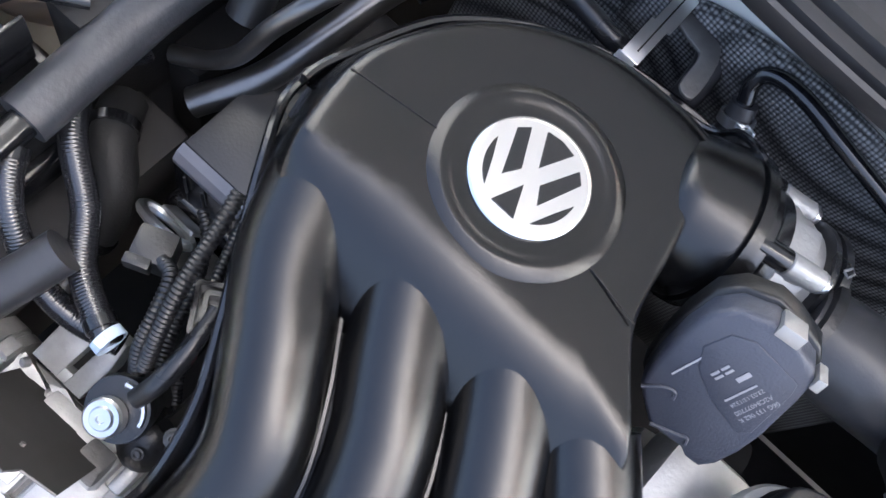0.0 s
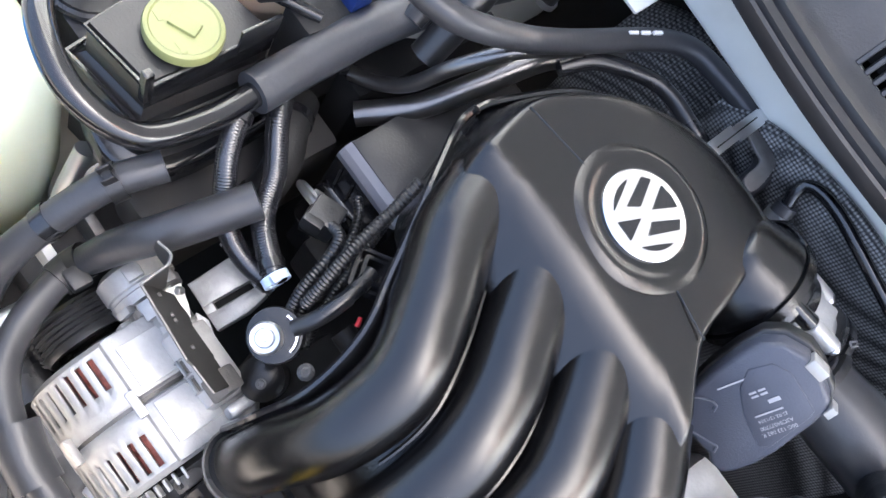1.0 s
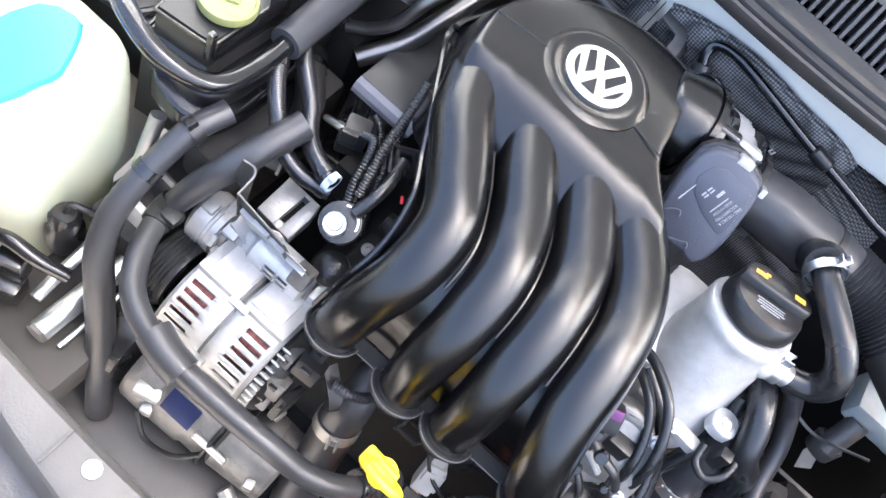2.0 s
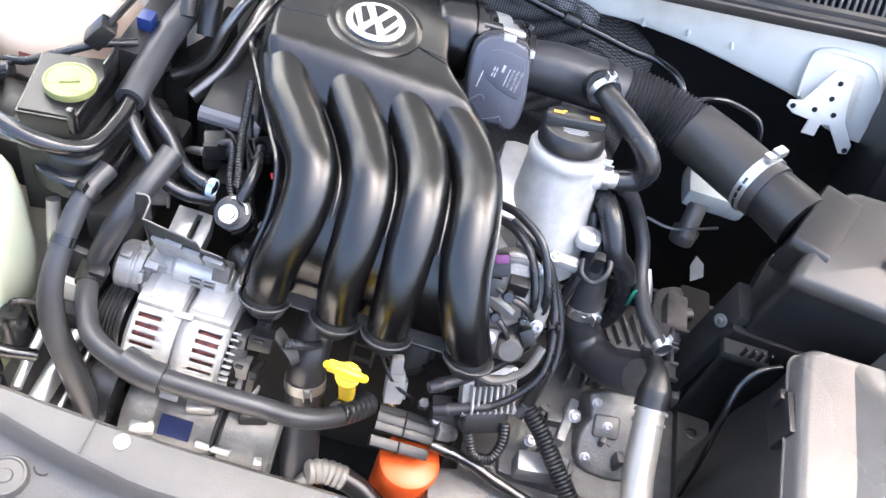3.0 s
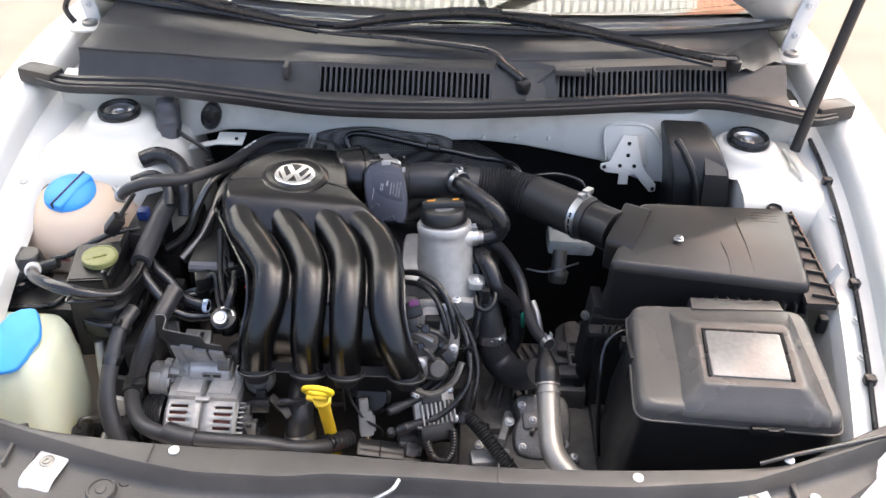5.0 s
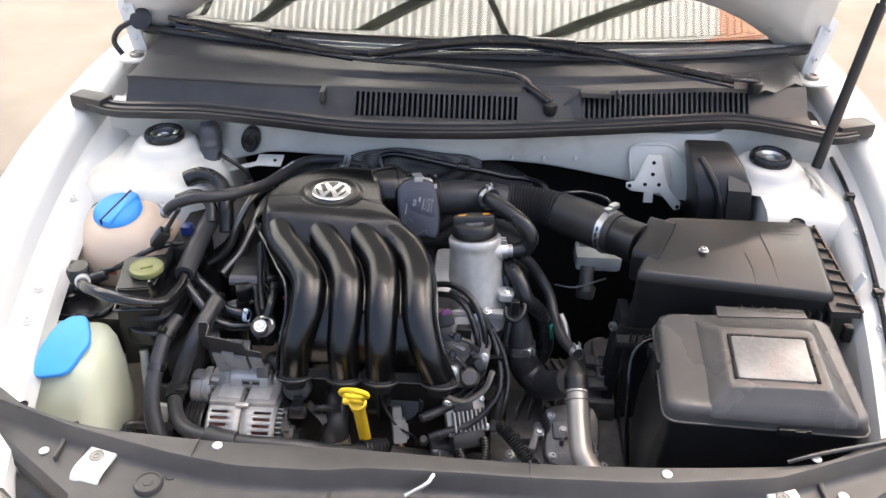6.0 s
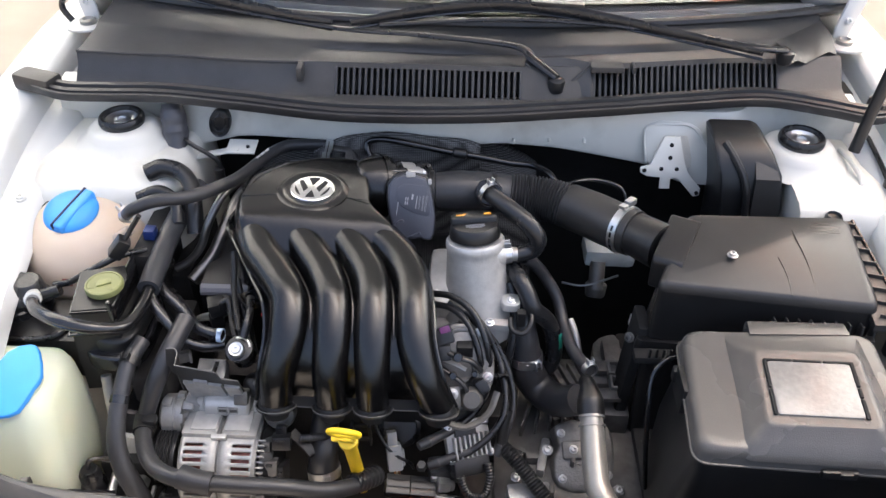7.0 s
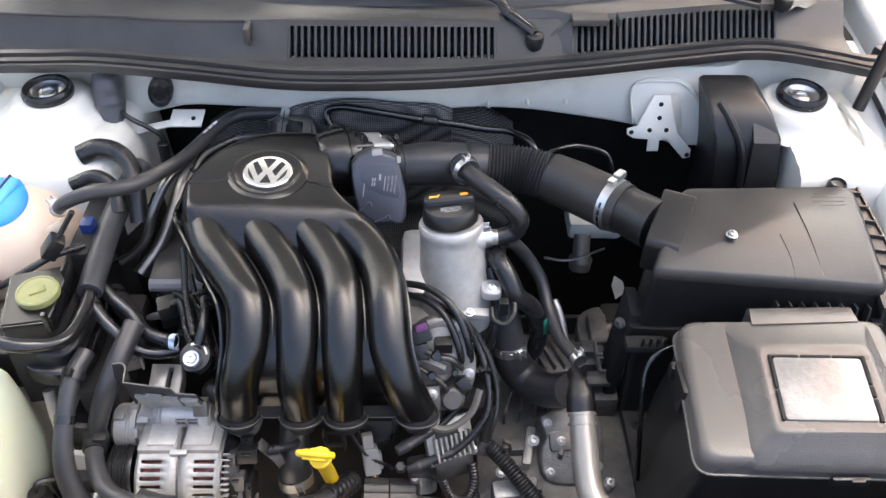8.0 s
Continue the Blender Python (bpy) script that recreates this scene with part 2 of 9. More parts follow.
def sweep(bm, pts, radius, seg=14, n=10, squash=1.0, ribs=0.0, pitch=0.004, caps=True, up=(0, 0, 1), smoothed=True, flute=0.0):
    """A tube through pts. radius: one or a list along it. ribs: depth of its rings, one each pitch metres."""
    P = spline(pts, n) if smoothed else [Vector(p) for p in pts]
    if ribs:
        L = [0.0]
        for a, b in zip(P, P[1:]):
            L.append(L[-1] + (b - a).length)
        cnt = max(8, int(L[-1] / pitch * 4))
        Q, j = [], 0
        for k in range(cnt + 1):
            s = L[-1] * k / cnt
            while j < len(L) - 2 and L[j + 1] < s:
                j += 1
            f = (s - L[j]) / max(1e-9, L[j + 1] - L[j])
            Q.append(P[j].lerp(P[j + 1], f))
        P = Q
    N = len(P)
    tan = [(P[min(i + 1, N - 1)] - P[max(i - 1, 0)]).normalized() for i in range(N)]
    u = Vector(up)
    if abs(u.dot(tan[0])) > 0.95:
        u = Vector((1, 0, 0))
    x = u.cross(tan[0]).normalized()
    rings = []
    for i in range(N):
        x = (x - tan[i] * x.dot(tan[i])).normalized()
        y = tan[i].cross(x)
        r = lerp_list(radius, i / (N - 1))
        if ribs:
            r += ribs * (0, 0.5, 1, 0.5)[i % 4]
        ring = []
        for k in range(seg):
            a = 2 * math.pi * k / seg
            ring.append(bm.verts.new(P[i] + x * (r * math.cos(a)) + y * (r * squash * math.sin(a))))
        rings.append(ring)
    for a, b in zip(rings, rings[1:]):
        for k in range(seg):
            bm.faces.new((a[k], a[(k + 1) % seg], b[(k + 1) % seg], b[k]))
    if caps:
        bm.faces.new(rings[0][::-1])
        bm.faces.new(rings[-1])
    return bm


def box(bm, c, s, bev=0.0, m=None, seg=2, taper=1.0):
    """A box of size s about c; m: a turn about c; taper: its top's share of its foot."""
    mm = Matrix.Translation(c) @ (m.to_3x3().to_4x4() if m else Matrix())
    t = bmesh.new()
    bmesh.ops.create_cube(t, size=1)
    for v in t.verts:
        k = taper if v.co.z > 0 else 1.0
        v.co = Vector((v.co.x * s[0] * k, v.co.y * s[1] * k, v.co.z * s[2]))
    if bev:
        bmesh.ops.bevel(t, geom=t.edges[:], offset=bev, segments=seg, profile=0.6, affect="EDGES")
    add_mesh(bm, t, mm)
    return bm


def add_mesh(bm, t, m=Matrix()):
    idx = {}
    for v in t.verts:
        idx[v] = bm.verts.new(m @ v.co)
    for f in t.faces:
        try:
            bm.faces.new([idx[v] for v in f.verts])
        except ValueError:
            pass
    t.free()


def loft(bm, rings, closed=True, cap0=True, cap1=True):
    R = [[bm.verts.new(Vector(p)) for p in r] for r in rings]
    n = len(R[0])
    for a, b in zip(R, R[1:]):
        for k in range(n if closed else n - 1):
            bm.faces.new((a[k], a[(k + 1) % n], b[(k + 1) % n], b[k]))
    if closed and cap0:
        bm.faces.new(R[0][::-1])
    if closed and cap1:
        bm.faces.new(R[-1])
    return bm


def prism(bm, outline, z0, z1, bev=0.0, m=Matrix()):
    """A plate of the 2D outline between heights z0 and z1, its upper edge chamfered."""
    def ring(z, inset):
        out, n = [], len(outline)
        for i in range(n):
            p = Vector(outline[i])
            if inset:
                a, b = (p - Vector(outline[i - 1])).normalized(), (Vector(outline[(i + 1) % n]) - p).normalized()
                nrm = Vector((-(a.y + b.y), a.x + b.x))
                if nrm.length > 1e-6:
                    p = p + nrm.normalized() * inset * sgn
            out.append(m @ Vector((p.x, p.y, z)))
        return out
    area = sum(outline[i - 1][0] * outline[i][1] - outline[i][0] * outline[i - 1][1] for i in range(len(outline)))
    sgn = 1 if area > 0 else -1
    rings = [ring(z0, 0), ring(z1 - bev, 0)] if bev else [ring(z0, 0), ring(z1, 0)]
    if bev:
        rings += [ring(z1 - bev * 0.3, bev * 0.35), ring(z1, bev)]
    return loft(bm, rings)


def smooth2d(pts, n=6, closed=True):
    """A rounded closed outline through 2D points."""
    P = [Vector((p[0], p[1], 0)) for p in pts]
    out, N = [], len(P)
    for i in range(N):
        a, b, c, d = P[i - 1], P[i], P[(i + 1) % N], P[(i + 2) % N]
        for k in range(n):
            f = k / n
            q = 0.5 * (2 * b + (c - a) * f + (2 * a - 5 * b + 4 * c - d) * f * f + (3 * b - a - 3 * c + d) * f ** 3)
            out.append((q.x, q.y))
    return out


def rrect(w, h, r, n=5, cx=0.0, cy=0.0):
    out = []
    for sx, sy, a0 in ((1, 1, 0), (-1, 1, 90), (-1, -1, 180), (1, -1, 270)):
        for k in range(n + 1):
            a = radians(a0 + 90 * k / n)
            out.append((cx + sx * (w / 2 - r) + r * math.cos(a), cy + sy * (h / 2 - r) + r * math.sin(a)))
    return out


def plane_of(o, ux, uy):
    """A matrix at o with x along ux and y near uy."""
    x = Vector(ux).normalized()
    z = x.cross(Vector(uy)).normalized()
    y = z.cross(x)
    m = Matrix((x, y, z)).transposed().to_4x4()
    m.translation = Vector(o)
    return m


def bolt(name, p, axis, r, parent, material=None, label=""):
    """A flanged screw head with a socket."""
    bm = B()
    m = frame_of(p, Vector(p) + Vector(axis))
    lathe(bm, [(r * 1.25, 0), (r * 1.3, r * 0.25), (r * 0.95, r * 0.35), (r * 0.9, r * 0.9), (r * 0.7, r), (r * 0.45, r), (r * 0.4, r * 0.5)], m, 12)
    return part(name, bm, material or M_steel, parent, label)


def hose(name, pts, radius, material, label, category="hose", group="", rings=(), **kw):
    """A tube; rings: the shares of its length at which it wears a band, which makes it a thing with parts."""
    bm = B()
    sweep(bm, pts, radius, **kw)
    if not rings:
        return single(name, bm, material, label, category, group)
    h = thing(name, pts[0], label, category, group)
    part("tube", bm, material, h)
    line = spline(pts, 12)
    for f in rings:
        i = min(int(f * (len(line) - 1)), len(line) - 2)
        bm = B()
        r = (radius if isinstance(radius, float) else max(radius)) + 0.0012
        lathe(bm, [(r - 0.002, -0.004), (r, -0.0032), (r, 0.0032), (r - 0.002, 0.004)], frame_of(line[i], line[i + 1]), 18)
        part("band", bm, M_rim, h, "glossy black band")
    return h


def clamp(p, d, r, parent, width=0.007, name="clamp", material=None, ears=True):
    """A spring band clamp with two ears, round a hose at p that runs along d."""
    m = frame_of(p, Vector(p) + Vector(d))
    bm = B()
    h = width / 2
    lathe(bm, [(r, -h), (r + 0.0012, -h), (r + 0.0012, h), (r, h), (r, -h)], m, 24, False, False)
    if ears:
        for s in (-1, 1):
            box(bm, m @ Vector((s * 0.004, r + 0.004, 0)), (0.0016, 0.009, width * 0.9), 0.0004, m, 1)
        box(bm, m @ Vector((0, r + 0.002, 0)), (0.010, 0.003, width * 0.6), 0.0005, m, 1)
    return part(name, bm, material or M_steel, parent, "zinc-plated spring clamp")


# ---- ground, wall and roof of the carport ----
bm = B()
bmesh.ops.create_grid(bm, x_segments=2, y_segments=2, size=60)
tagged(part("ground", bm, M_ground), "pale beige concrete yard with stains and cracks", "ground", kind="structure")
ground = bpy.data.objects["ground"]
for name, pts in (("crack", [(-3.4, 0.6), (-2.6, 0.95), (-1.9, 1.05), (-1.4, 1.35), (-0.9, 1.5)]),
                  ("crack", [(-3.6, 1.0), (-2.7, 1.1), (-2.0, 1.3), (-1.3, 1.9)]),
                  ("expansion_joint", [(1.2, -1.0), (1.5, 1.0), (1.9, 3.5)]),
                  ("expansion_joint", [(1.1, 0.55), (2.2, 0.7), (5.0, 1.0)])):
    bm = B()
    jag = [Vector((x, y, 0.002)) for x, y in pts]
    fine = []
    for a, b in zip(jag, jag[1:]):
        for k in range(8):
            w = 0.03 if name == "crack" else 0.0
            fine.append(a.lerp(b, k / 8) + Vector((random.uniform(-w, w), random.uniform(-w, w), 0)))
    sweep(bm, fine, 0.007, seg=4, n=2, squash=0.25)
    part(name, bm, M_joint, ground)


def roof_sheet(x0, x1, y0, y1, z):
    """Corrugated sheet whose waves run across x."""
    bm = B()
    n = int((x1 - x0) / 0.0068)
    rows = []
    for y in (y0, y1):
        rows.append([bm.verts.new((x0 + (x1 - x0) * k / n, y, z + 0.013 * math.sin(k * math.pi / 4))) for k in range(n + 1)])
    for k in range(n):
        bm.faces.new((rows[0][k], rows[0][k + 1], rows[1][k + 1], rows[1][k]))
    return bm


roof = thing("carport_roof", (0, 3, 3.3), "pale translucent corrugated carport roof on dark beams", "roof", kind="structure")
for x0, x1, tone in ((-5.5, 1.55, M_roof), (1.55, 2.1, M_roof_orange), (2.1, 5.5, M_roof)):
    part("roof_sheet", roof_sheet(x0, x1, -0.1, 8.0, 3.3), tone, roof, "orange translucent sheet" if tone is M_roof_orange else "")


def beam(x, y, dx, dy, half, w):
    """Slim straight beam under the roof, centred at x, y and running along dx, dy."""
    bm = B()
    box(bm, (x, y, 3.22), (2 * half, w, w), 0.006, Matrix.Rotation(math.atan2(dy, dx), 4, "Z"))
    part("beam", bm, M_beam, roof)


for x in (-2.6, -1.65, -0.62, 0.5, 1.42, 2.4):
    beam(x, 1.16, 1.0, 0.58, 1.5, 0.06)
for x, dx, dy in ((-1.9, 0.13, 0.29), (-1.37, 0.13, 0.2), (0.07, -0.11, 0.27)):
    beam(x, 1.3, dx, dy, 0.7, 0.035)
for y in (-0.06, 3.2, 5.6, 7.9):
    beam(0, y, 1, 0, 5.5, 0.1)
bm = B()
box(bm, (0, 9.0, 1.7), (24, 0.2, 3.4))
tagged(part("wall_back", bm, M_brickwall), "pale rendered wall behind the car", "wall", kind="structure")

# ---- car body ----
car = thing("car_body", (0, 0, 0), "white painted car body with open engine bay", "car")


def wing_line(y):
    """Height of the wing's crown and its outward shift along the car."""
    z = 0.945 if y > 0.3 else 0.945 - 0.13 * ((0.3 - y) / 0.9) ** 1.5
    dx = 0.0 if y > 0 else -0.10 * (-y / 0.65) ** 1.6
    return z, dx


def wing(side):
    bm = B()
    rows = []
    for k in range(33):
        y = -0.66 + 1.5 * k / 32
        z, dx = wing_line(y)
        prof = [(0.604, z - 0.075), (0.612, z - 0.052), (0.640, z - 0.046), (0.655, z - 0.040), (0.659, z - 0.012), (0.666, z - 0.003), (0.690, z), (0.72, z - 0.006),
                (0.755, z - 0.026), (0.785, z - 0.062), (0.808, z - 0.12), (0.825, z - 0.22), (0.83, z - 0.36), (0.81, z - 0.55)]
        rows.append([(side * (x + dx), y, zz) for x, zz in prof])
    loft(bm, rows, closed=False)
    return part("wing", bm, M_paint, car, "glossy white front wing", 60)


for s in (-1, 1):
    wing(s)


def inner_wing(side):
    bm = B()
    rows = []
    for k in range(21):
        y = -0.60 + 0.66 * k / 20
        z, dx = wing_line(y)
        deep = 0.036 if side < 0 and y < -0.16 else 0.0
        rows.append([(side * (0.605 + dx), y, z - 0.074), (side * (0.600 + deep + dx), y, z - 0.10), (side * (0.597 + deep + dx), y, z - 0.2), (side * (0.59 + deep + dx), y, 0.3)])
    loft(bm, rows, closed=False)
    return part("inner_wing", bm, M_wing, car, "white inner wing panel", 60)


for s in (-1, 1):
    inner_wing(s)
    for y in (-0.42, -0.36, -0.16):
        bolt("bolt", (s * (0.632 + wing_line(y)[1]), y, wing_line(y)[0] - 0.047), (0, 0, 1), 0.006, car, M_wing)


def strut_tower(side):
    cx = side * 0.52
    bm = B()
    rings = []
    for z, w, d, r in ((0.68, 0.25, 0.27, 0.05), (0.81, 0.245, 0.262, 0.055), (0.842, 0.238, 0.252, 0.06), (0.855, 0.225, 0.238, 0.065), (0.862, 0.205, 0.215, 0.075), (0.865, 0.17, 0.18, 0.08)):
        ring = [(cx + side * 0.004 + x, y - 0.018, z) for x, y in rrect(w, d, r, 6)]
        rings.append([(max(x, 0.489), y, z) for x, y, z in ring] if side > 0 else ring)
    loft(bm, rings)
    tower = part("strut_tower", bm, M_wing, car, "white painted suspension strut tower", 50)
    mt = Matrix.Translation((cx - side * 0.003, -0.008, 0.004))
    bm = B()
    lathe(bm, [(0.078, 0.859), (0.070, 0.864), (0.061, 0.869), (0.056, 0.876), (0.051, 0.884), (0.044, 0.888), (0.028, 0.889)], mt, 36, False, True)
    part("strut_dome", bm, M_wing, tower)
    bm = B()
    lathe(bm, [(0.027, 0.887), (0.0325, 0.887), (0.0345, 0.893), (0.0340, 0.899), (0.0310, 0.9025), (0.0265, 0.902), (0.0245, 0.897), (0.0240, 0.890)], mt, 36, False, False)
    part("rubber_ring", bm, M_rubber, tower, "black rubber bearing ring")
    bm = B()
    lathe(bm, [(0.0245, 0.8965), (0.0225, 0.8975), (0.0205, 0.895), (0.0165, 0.8925), (0.0125, 0.8920), (0.0115, 0.8950), (0.0070, 0.8960), (0.0060, 0.8935)], mt, 28, False, True)
    part("strut_bearing", bm, M_steel, tower, "pale metal bearing plate")
    bm = B()
    sweep(bm, [(cx - side * 0.006 + 0.0 * k, -0.126, 0.82 - 0.02 * k) for k in range(6)], 0.0035, seg=6, smoothed=False)
    part("pressed_rib", bm, M_wing, tower)


strut_tower(-1)
strut_tower(1)

# white panel under the seal, its foot rising to one side of the bay
bm = B()
low = [(-0.64, 0.80), (-0.45, 0.83), (-0.34, 0.862), (-0.18, 0.866), (0.07, 0.868), (0.15, 0.858), (0.21, 0.846), (0.29, 0.83), (0.37, 0.808), (0.43, 0.775), (0.5, 0.72), (0.62, 0.70)]


def bulk_y(x):
    back = min(1.0, max(0.0, (abs(x) - 0.415) / 0.05))
    return 0.018 - 0.028 * math.exp(-((x + 0.08) / 0.2) ** 2) + 0.030 * back * back * (3 - 2 * back)


rows = []
for i in range(61):
    x = -0.64 + 1.26 * i / 60
    for (xa, za), (xb, zb) in zip(low, low[1:]):
        if xa <= x <= xb + 1e-6:
            zl = za + (zb - za) * (x - xa) / (xb - xa)
    y = bulk_y(x)
    rows.append([(x, y + 0.03, zl + 0.004), (x, y + 0.004, zl), (x, y, zl + 0.006), (x, y + 0.009, 0.905), (x, y + 0.014, 0.918), (x, y + 0.05, 0.922)])
loft(bm, rows, closed=False)
part("bulkhead_panel", bm, M_wing, car, "white painted bulkhead strip", 50)
# bulkhead, floor, radiator and cabin: unlit depth given by near-black colour
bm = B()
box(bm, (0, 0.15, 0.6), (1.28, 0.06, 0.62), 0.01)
part("bulkhead", bm, M_void, car, "bulkhead insulation, deep shade put into its colour")
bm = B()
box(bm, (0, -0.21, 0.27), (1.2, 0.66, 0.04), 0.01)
part("engine_bay_floor", bm, M_void, car, "undertray, deep shade put into its colour")
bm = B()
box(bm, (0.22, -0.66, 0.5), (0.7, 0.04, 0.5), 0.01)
part("radiator_panel", bm, M_void, car, "radiator panel, deep shade put into its colour")
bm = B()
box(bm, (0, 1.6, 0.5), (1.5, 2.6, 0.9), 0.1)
part("cabin", bm, M_void, car, "cabin block seen through the windscreen, shade put into its colour")

# ---- woven heat mat behind the engine ----
bm = B()
rows = []
for i in range(25):
    x = -0.33 + 0.46 * i / 24
    zt = 0.845 - 0.10 * max(0.0, abs(x + 0.1) / 0.23) ** 4 * 0.5
    rows.append([(x, 0.085, zt - 0.01), (x, 0.072, zt), (x, 0.06, zt - 0.004), (x, 0.03, zt - 0.03), (x, 0.012, zt - 0.08), (x, 0.004, zt - 0.16), (x, 0.0, 0.5)])
loft(bm, rows, closed=False)
# upper flap that lies over the white bulkhead strip
crest = spline([(-0.225, 0, 0.852), (-0.185, 0, 0.876), (-0.152, 0, 0.886), (-0.116, 0, 0.892), (-0.08, 0, 0.892), (-0.042, 0, 0.887), (0.007, 0, 0.882), (0.034, 0, 0.872)], 4)
rows = []
for p in crest:
    y = bulk_y(p.x)
    rows.append([(p.x, y - 0.001, p.z - 0.001), (p.x, y - 0.005, p.z), (p.x, y - 0.009, p.z - 0.004), (p.x, y - 0.010, p.z - 0.03), (p.x, y - 0.004, 0.80), (p.x, y + 0.006, 0.70)])
loft(bm, rows, closed=False)
single("heat_mat", bm, M_weave, "dark woven heat mat behind the engine, glints painted as pale threads", "heat shield", smooth=60)

# ---- cowl: seal, plastic panel with slotted grilles, windscreen, wipers ----
seal_pts = [(-0.655, 0.03, 0.934), (-0.60, 0.008, 0.934), (-0.53, 0.004, 0.936), (-0.44, 0.002, 0.938), (-0.32, -0.012, 0.936), (-0.17, -0.032, 0.934), (0.016, -0.026, 0.934), (0.2, 0.004, 0.934),
            (0.34, 0.03, 0.935), (0.46, 0.046, 0.937), (0.55, 0.024, 0.936), (0.61, 0.006, 0.934), (0.655, 0.02, 0.934)]
seal = thing("cowl_seal", (0, 0, 0.92), "black ribbed rubber seal along the front edge of the cowl", "rubber seal")
bm = B()
P = spline(seal_pts, 10)
prof = [(-0.015, -0.007), (-0.018, 0.001), (-0.0175, 0.006), (-0.0150, 0.0075), (-0.0130, 0.001), (-0.011, 0.0), (-0.009, 0.008), (-0.003, 0.010), (0.0, 0.002), (0.003, 0.002), (0.006, 0.011), (0.013, 0.012), (0.0165, 0.003), (0.022, 0.002), (0.022, -0.012)]
loft(bm, [[(p.x, p.y + a, p.z + b) for a, b in prof] for p in P])
part("seal_strip", bm, M_seal, seal)
for s in (-1, 1):
    bm = B()
    box(bm, (s * 0.653, 0.032, 0.938), (0.07, 0.035, 0.028), 0.007, Matrix.Rotation(s * 0.35, 4, "Z"))
    part("seal_end", bm, M_seal, seal, "moulded rubber end block")


def seal_y(x):
    for a, b in zip(P, P[1:]):
        if a.x <= x <= b.x:
            return a.y + (b.y - a.y) * (x - a.x) / (b.x - a.x)
    return P[0].y if x < P[0].x else P[-1].y


cowl = thing("cowl", (0, 0.1, 0.92), "grey-black plastic windscreen cowl with two slotted air grilles", "cowl")


def screen_y(x):
    return 0.175 + 0.22 * (abs(x) / 0.62) ** 2.2 * 0.45


def cowl_row(x, channel=0.0):
    """Section of the cowl at x; channel: how far its front face is hollowed."""
    y0 = seal_y(x) + 0.02
    g = 0.028 + 0.05 * (x - 0.2) / 0.3 if x > 0.2 else 0.023
    g = max(y0 + 0.012, g)
    yb = screen_y(x)
    c = channel
    return [(x, y0, 0.926), (x, y0 + 0.004, 0.930), (x, g - 0.008, 0.932 - 0.004 * c), (x, g + 0.004 * c, 0.935 - 0.006 * c), (x, g + 0.029, 0.966 - 0.012 * c), (x, g + 0.037 - 0.004 * c, 0.971 - 0.001 * c), (x, g + 0.045, 0.9685 + 0.002 * c),
            (x, (g + yb) / 2 + 0.005, 0.969 + 0.004 * c), (x, (g + yb) / 2 + 0.013, 0.977), (x, (g + yb) / 2 + 0.020, 0.979), (x, yb - 0.024, 0.984), (x, yb, 0.992), (x, yb + 0.02, 0.985)]


def cowl_piece(x0, x1, n=14, face=True):
    rows = []
    for i in range(n + 1):
        x = x0 + (x1 - x0) * i / n
        rows.append(cowl_row(x, min(1.0, max(0.0, (-0.235 - x) / 0.015)) if face else 0.0))
    bm = B()
    if face:
        loft(bm, rows, closed=False)
    else:
        loft(bm, [r[:4] for r in rows], closed=False)
        loft(bm, [r[4:] for r in rows], closed=False)
    return bm


for x0, x1, face in ((-0.60, -0.19, True), (-0.19, 0.092, False), (0.092, 0.205, True), (0.205, 0.495, False), (0.495, 0.60, True)):
    part("panel", cowl_piece(x0, x1, 16, face), M_cowl, cowl)


def grille(x0, x1, count):
    frame_bm = B()
    bmb = B()
    rows = []
    for i in range(13):
        r = cowl_row(x0 + (x1 - x0) * i / 12)
        rows.append([(r[3][0], r[3][1] + 0.018, r[3][2] - 0.004), (r[4][0], r[4][1] + 0.016, r[4][2] - 0.008)])
    # near-black sheet behind the slats: the slots' shade by colour
    loft(bmb, rows, closed=False)
    g = part("grille", bmb, M_void, cowl, "dark slotted air grille")
    for k in range(count + 1):
        x = x0 + (x1 - x0) * k / count
        a, b = Vector(cowl_row(x)[3]), Vector(cowl_row(x)[4])
        bm = B()
        d = (b - a)
        m = plane_of((a + b) / 2, (1, 0, 0), d)
        box(bm, m @ Vector((0, 0, -0.005)), (0.0042, d.length + 0.002, 0.012), 0.0008, m, 1)
        part("slat", bm, M_cowl, g)


grille(-0.19, 0.092, 31)
grille(0.205, 0.495, 32)
# spindle well, raised clips and ribs
bm = B()
loft(bm, [[(0.098, 0.030, 0.9365), (0.118, 0.040, 0.9395), (0.148, 0.046, 0.9405), (0.178, 0.040, 0.9395), (0.198, 0.031, 0.9365)], [(0.098, 0.062, 0.974), (0.122, 0.050, 0.952), (0.148, 0.050, 0.945), (0.174, 0.050, 0.953), (0.199, 0.062, 0.974)],
          [(0.098, 0.072, 0.976), (0.122, 0.078, 0.978), (0.148, 0.080, 0.979), (0.174, 0.078, 0.978), (0.199, 0.072, 0.976)]], closed=False)
part("spindle_well", bm, M_cowl, cowl, "moulded hollow round the wiper spindle")
bm = B()
sweep(bm, [(0.100, 0.064, 0.976), (0.122, 0.052, 0.956), (0.148, 0.050, 0.947), (0.174, 0.052, 0.957), (0.198, 0.064, 0.976)], 0.0022, seg=6)
part("well_lip", bm, M_cowl, cowl)
for c, sz in (((0.222, 0.062, 0.974), (0.050, 0.026, 0.010)), ((0.262, 0.060, 0.9745), (0.006, 0.022, 0.012)), ((-0.2455, 0.045, 0.960), (0.009, 0.026, 0.022))):
    bm = B()
    box(bm, c, sz, 0.003)
    part("raised_clip", bm, M_cowl, cowl)
bm = B()
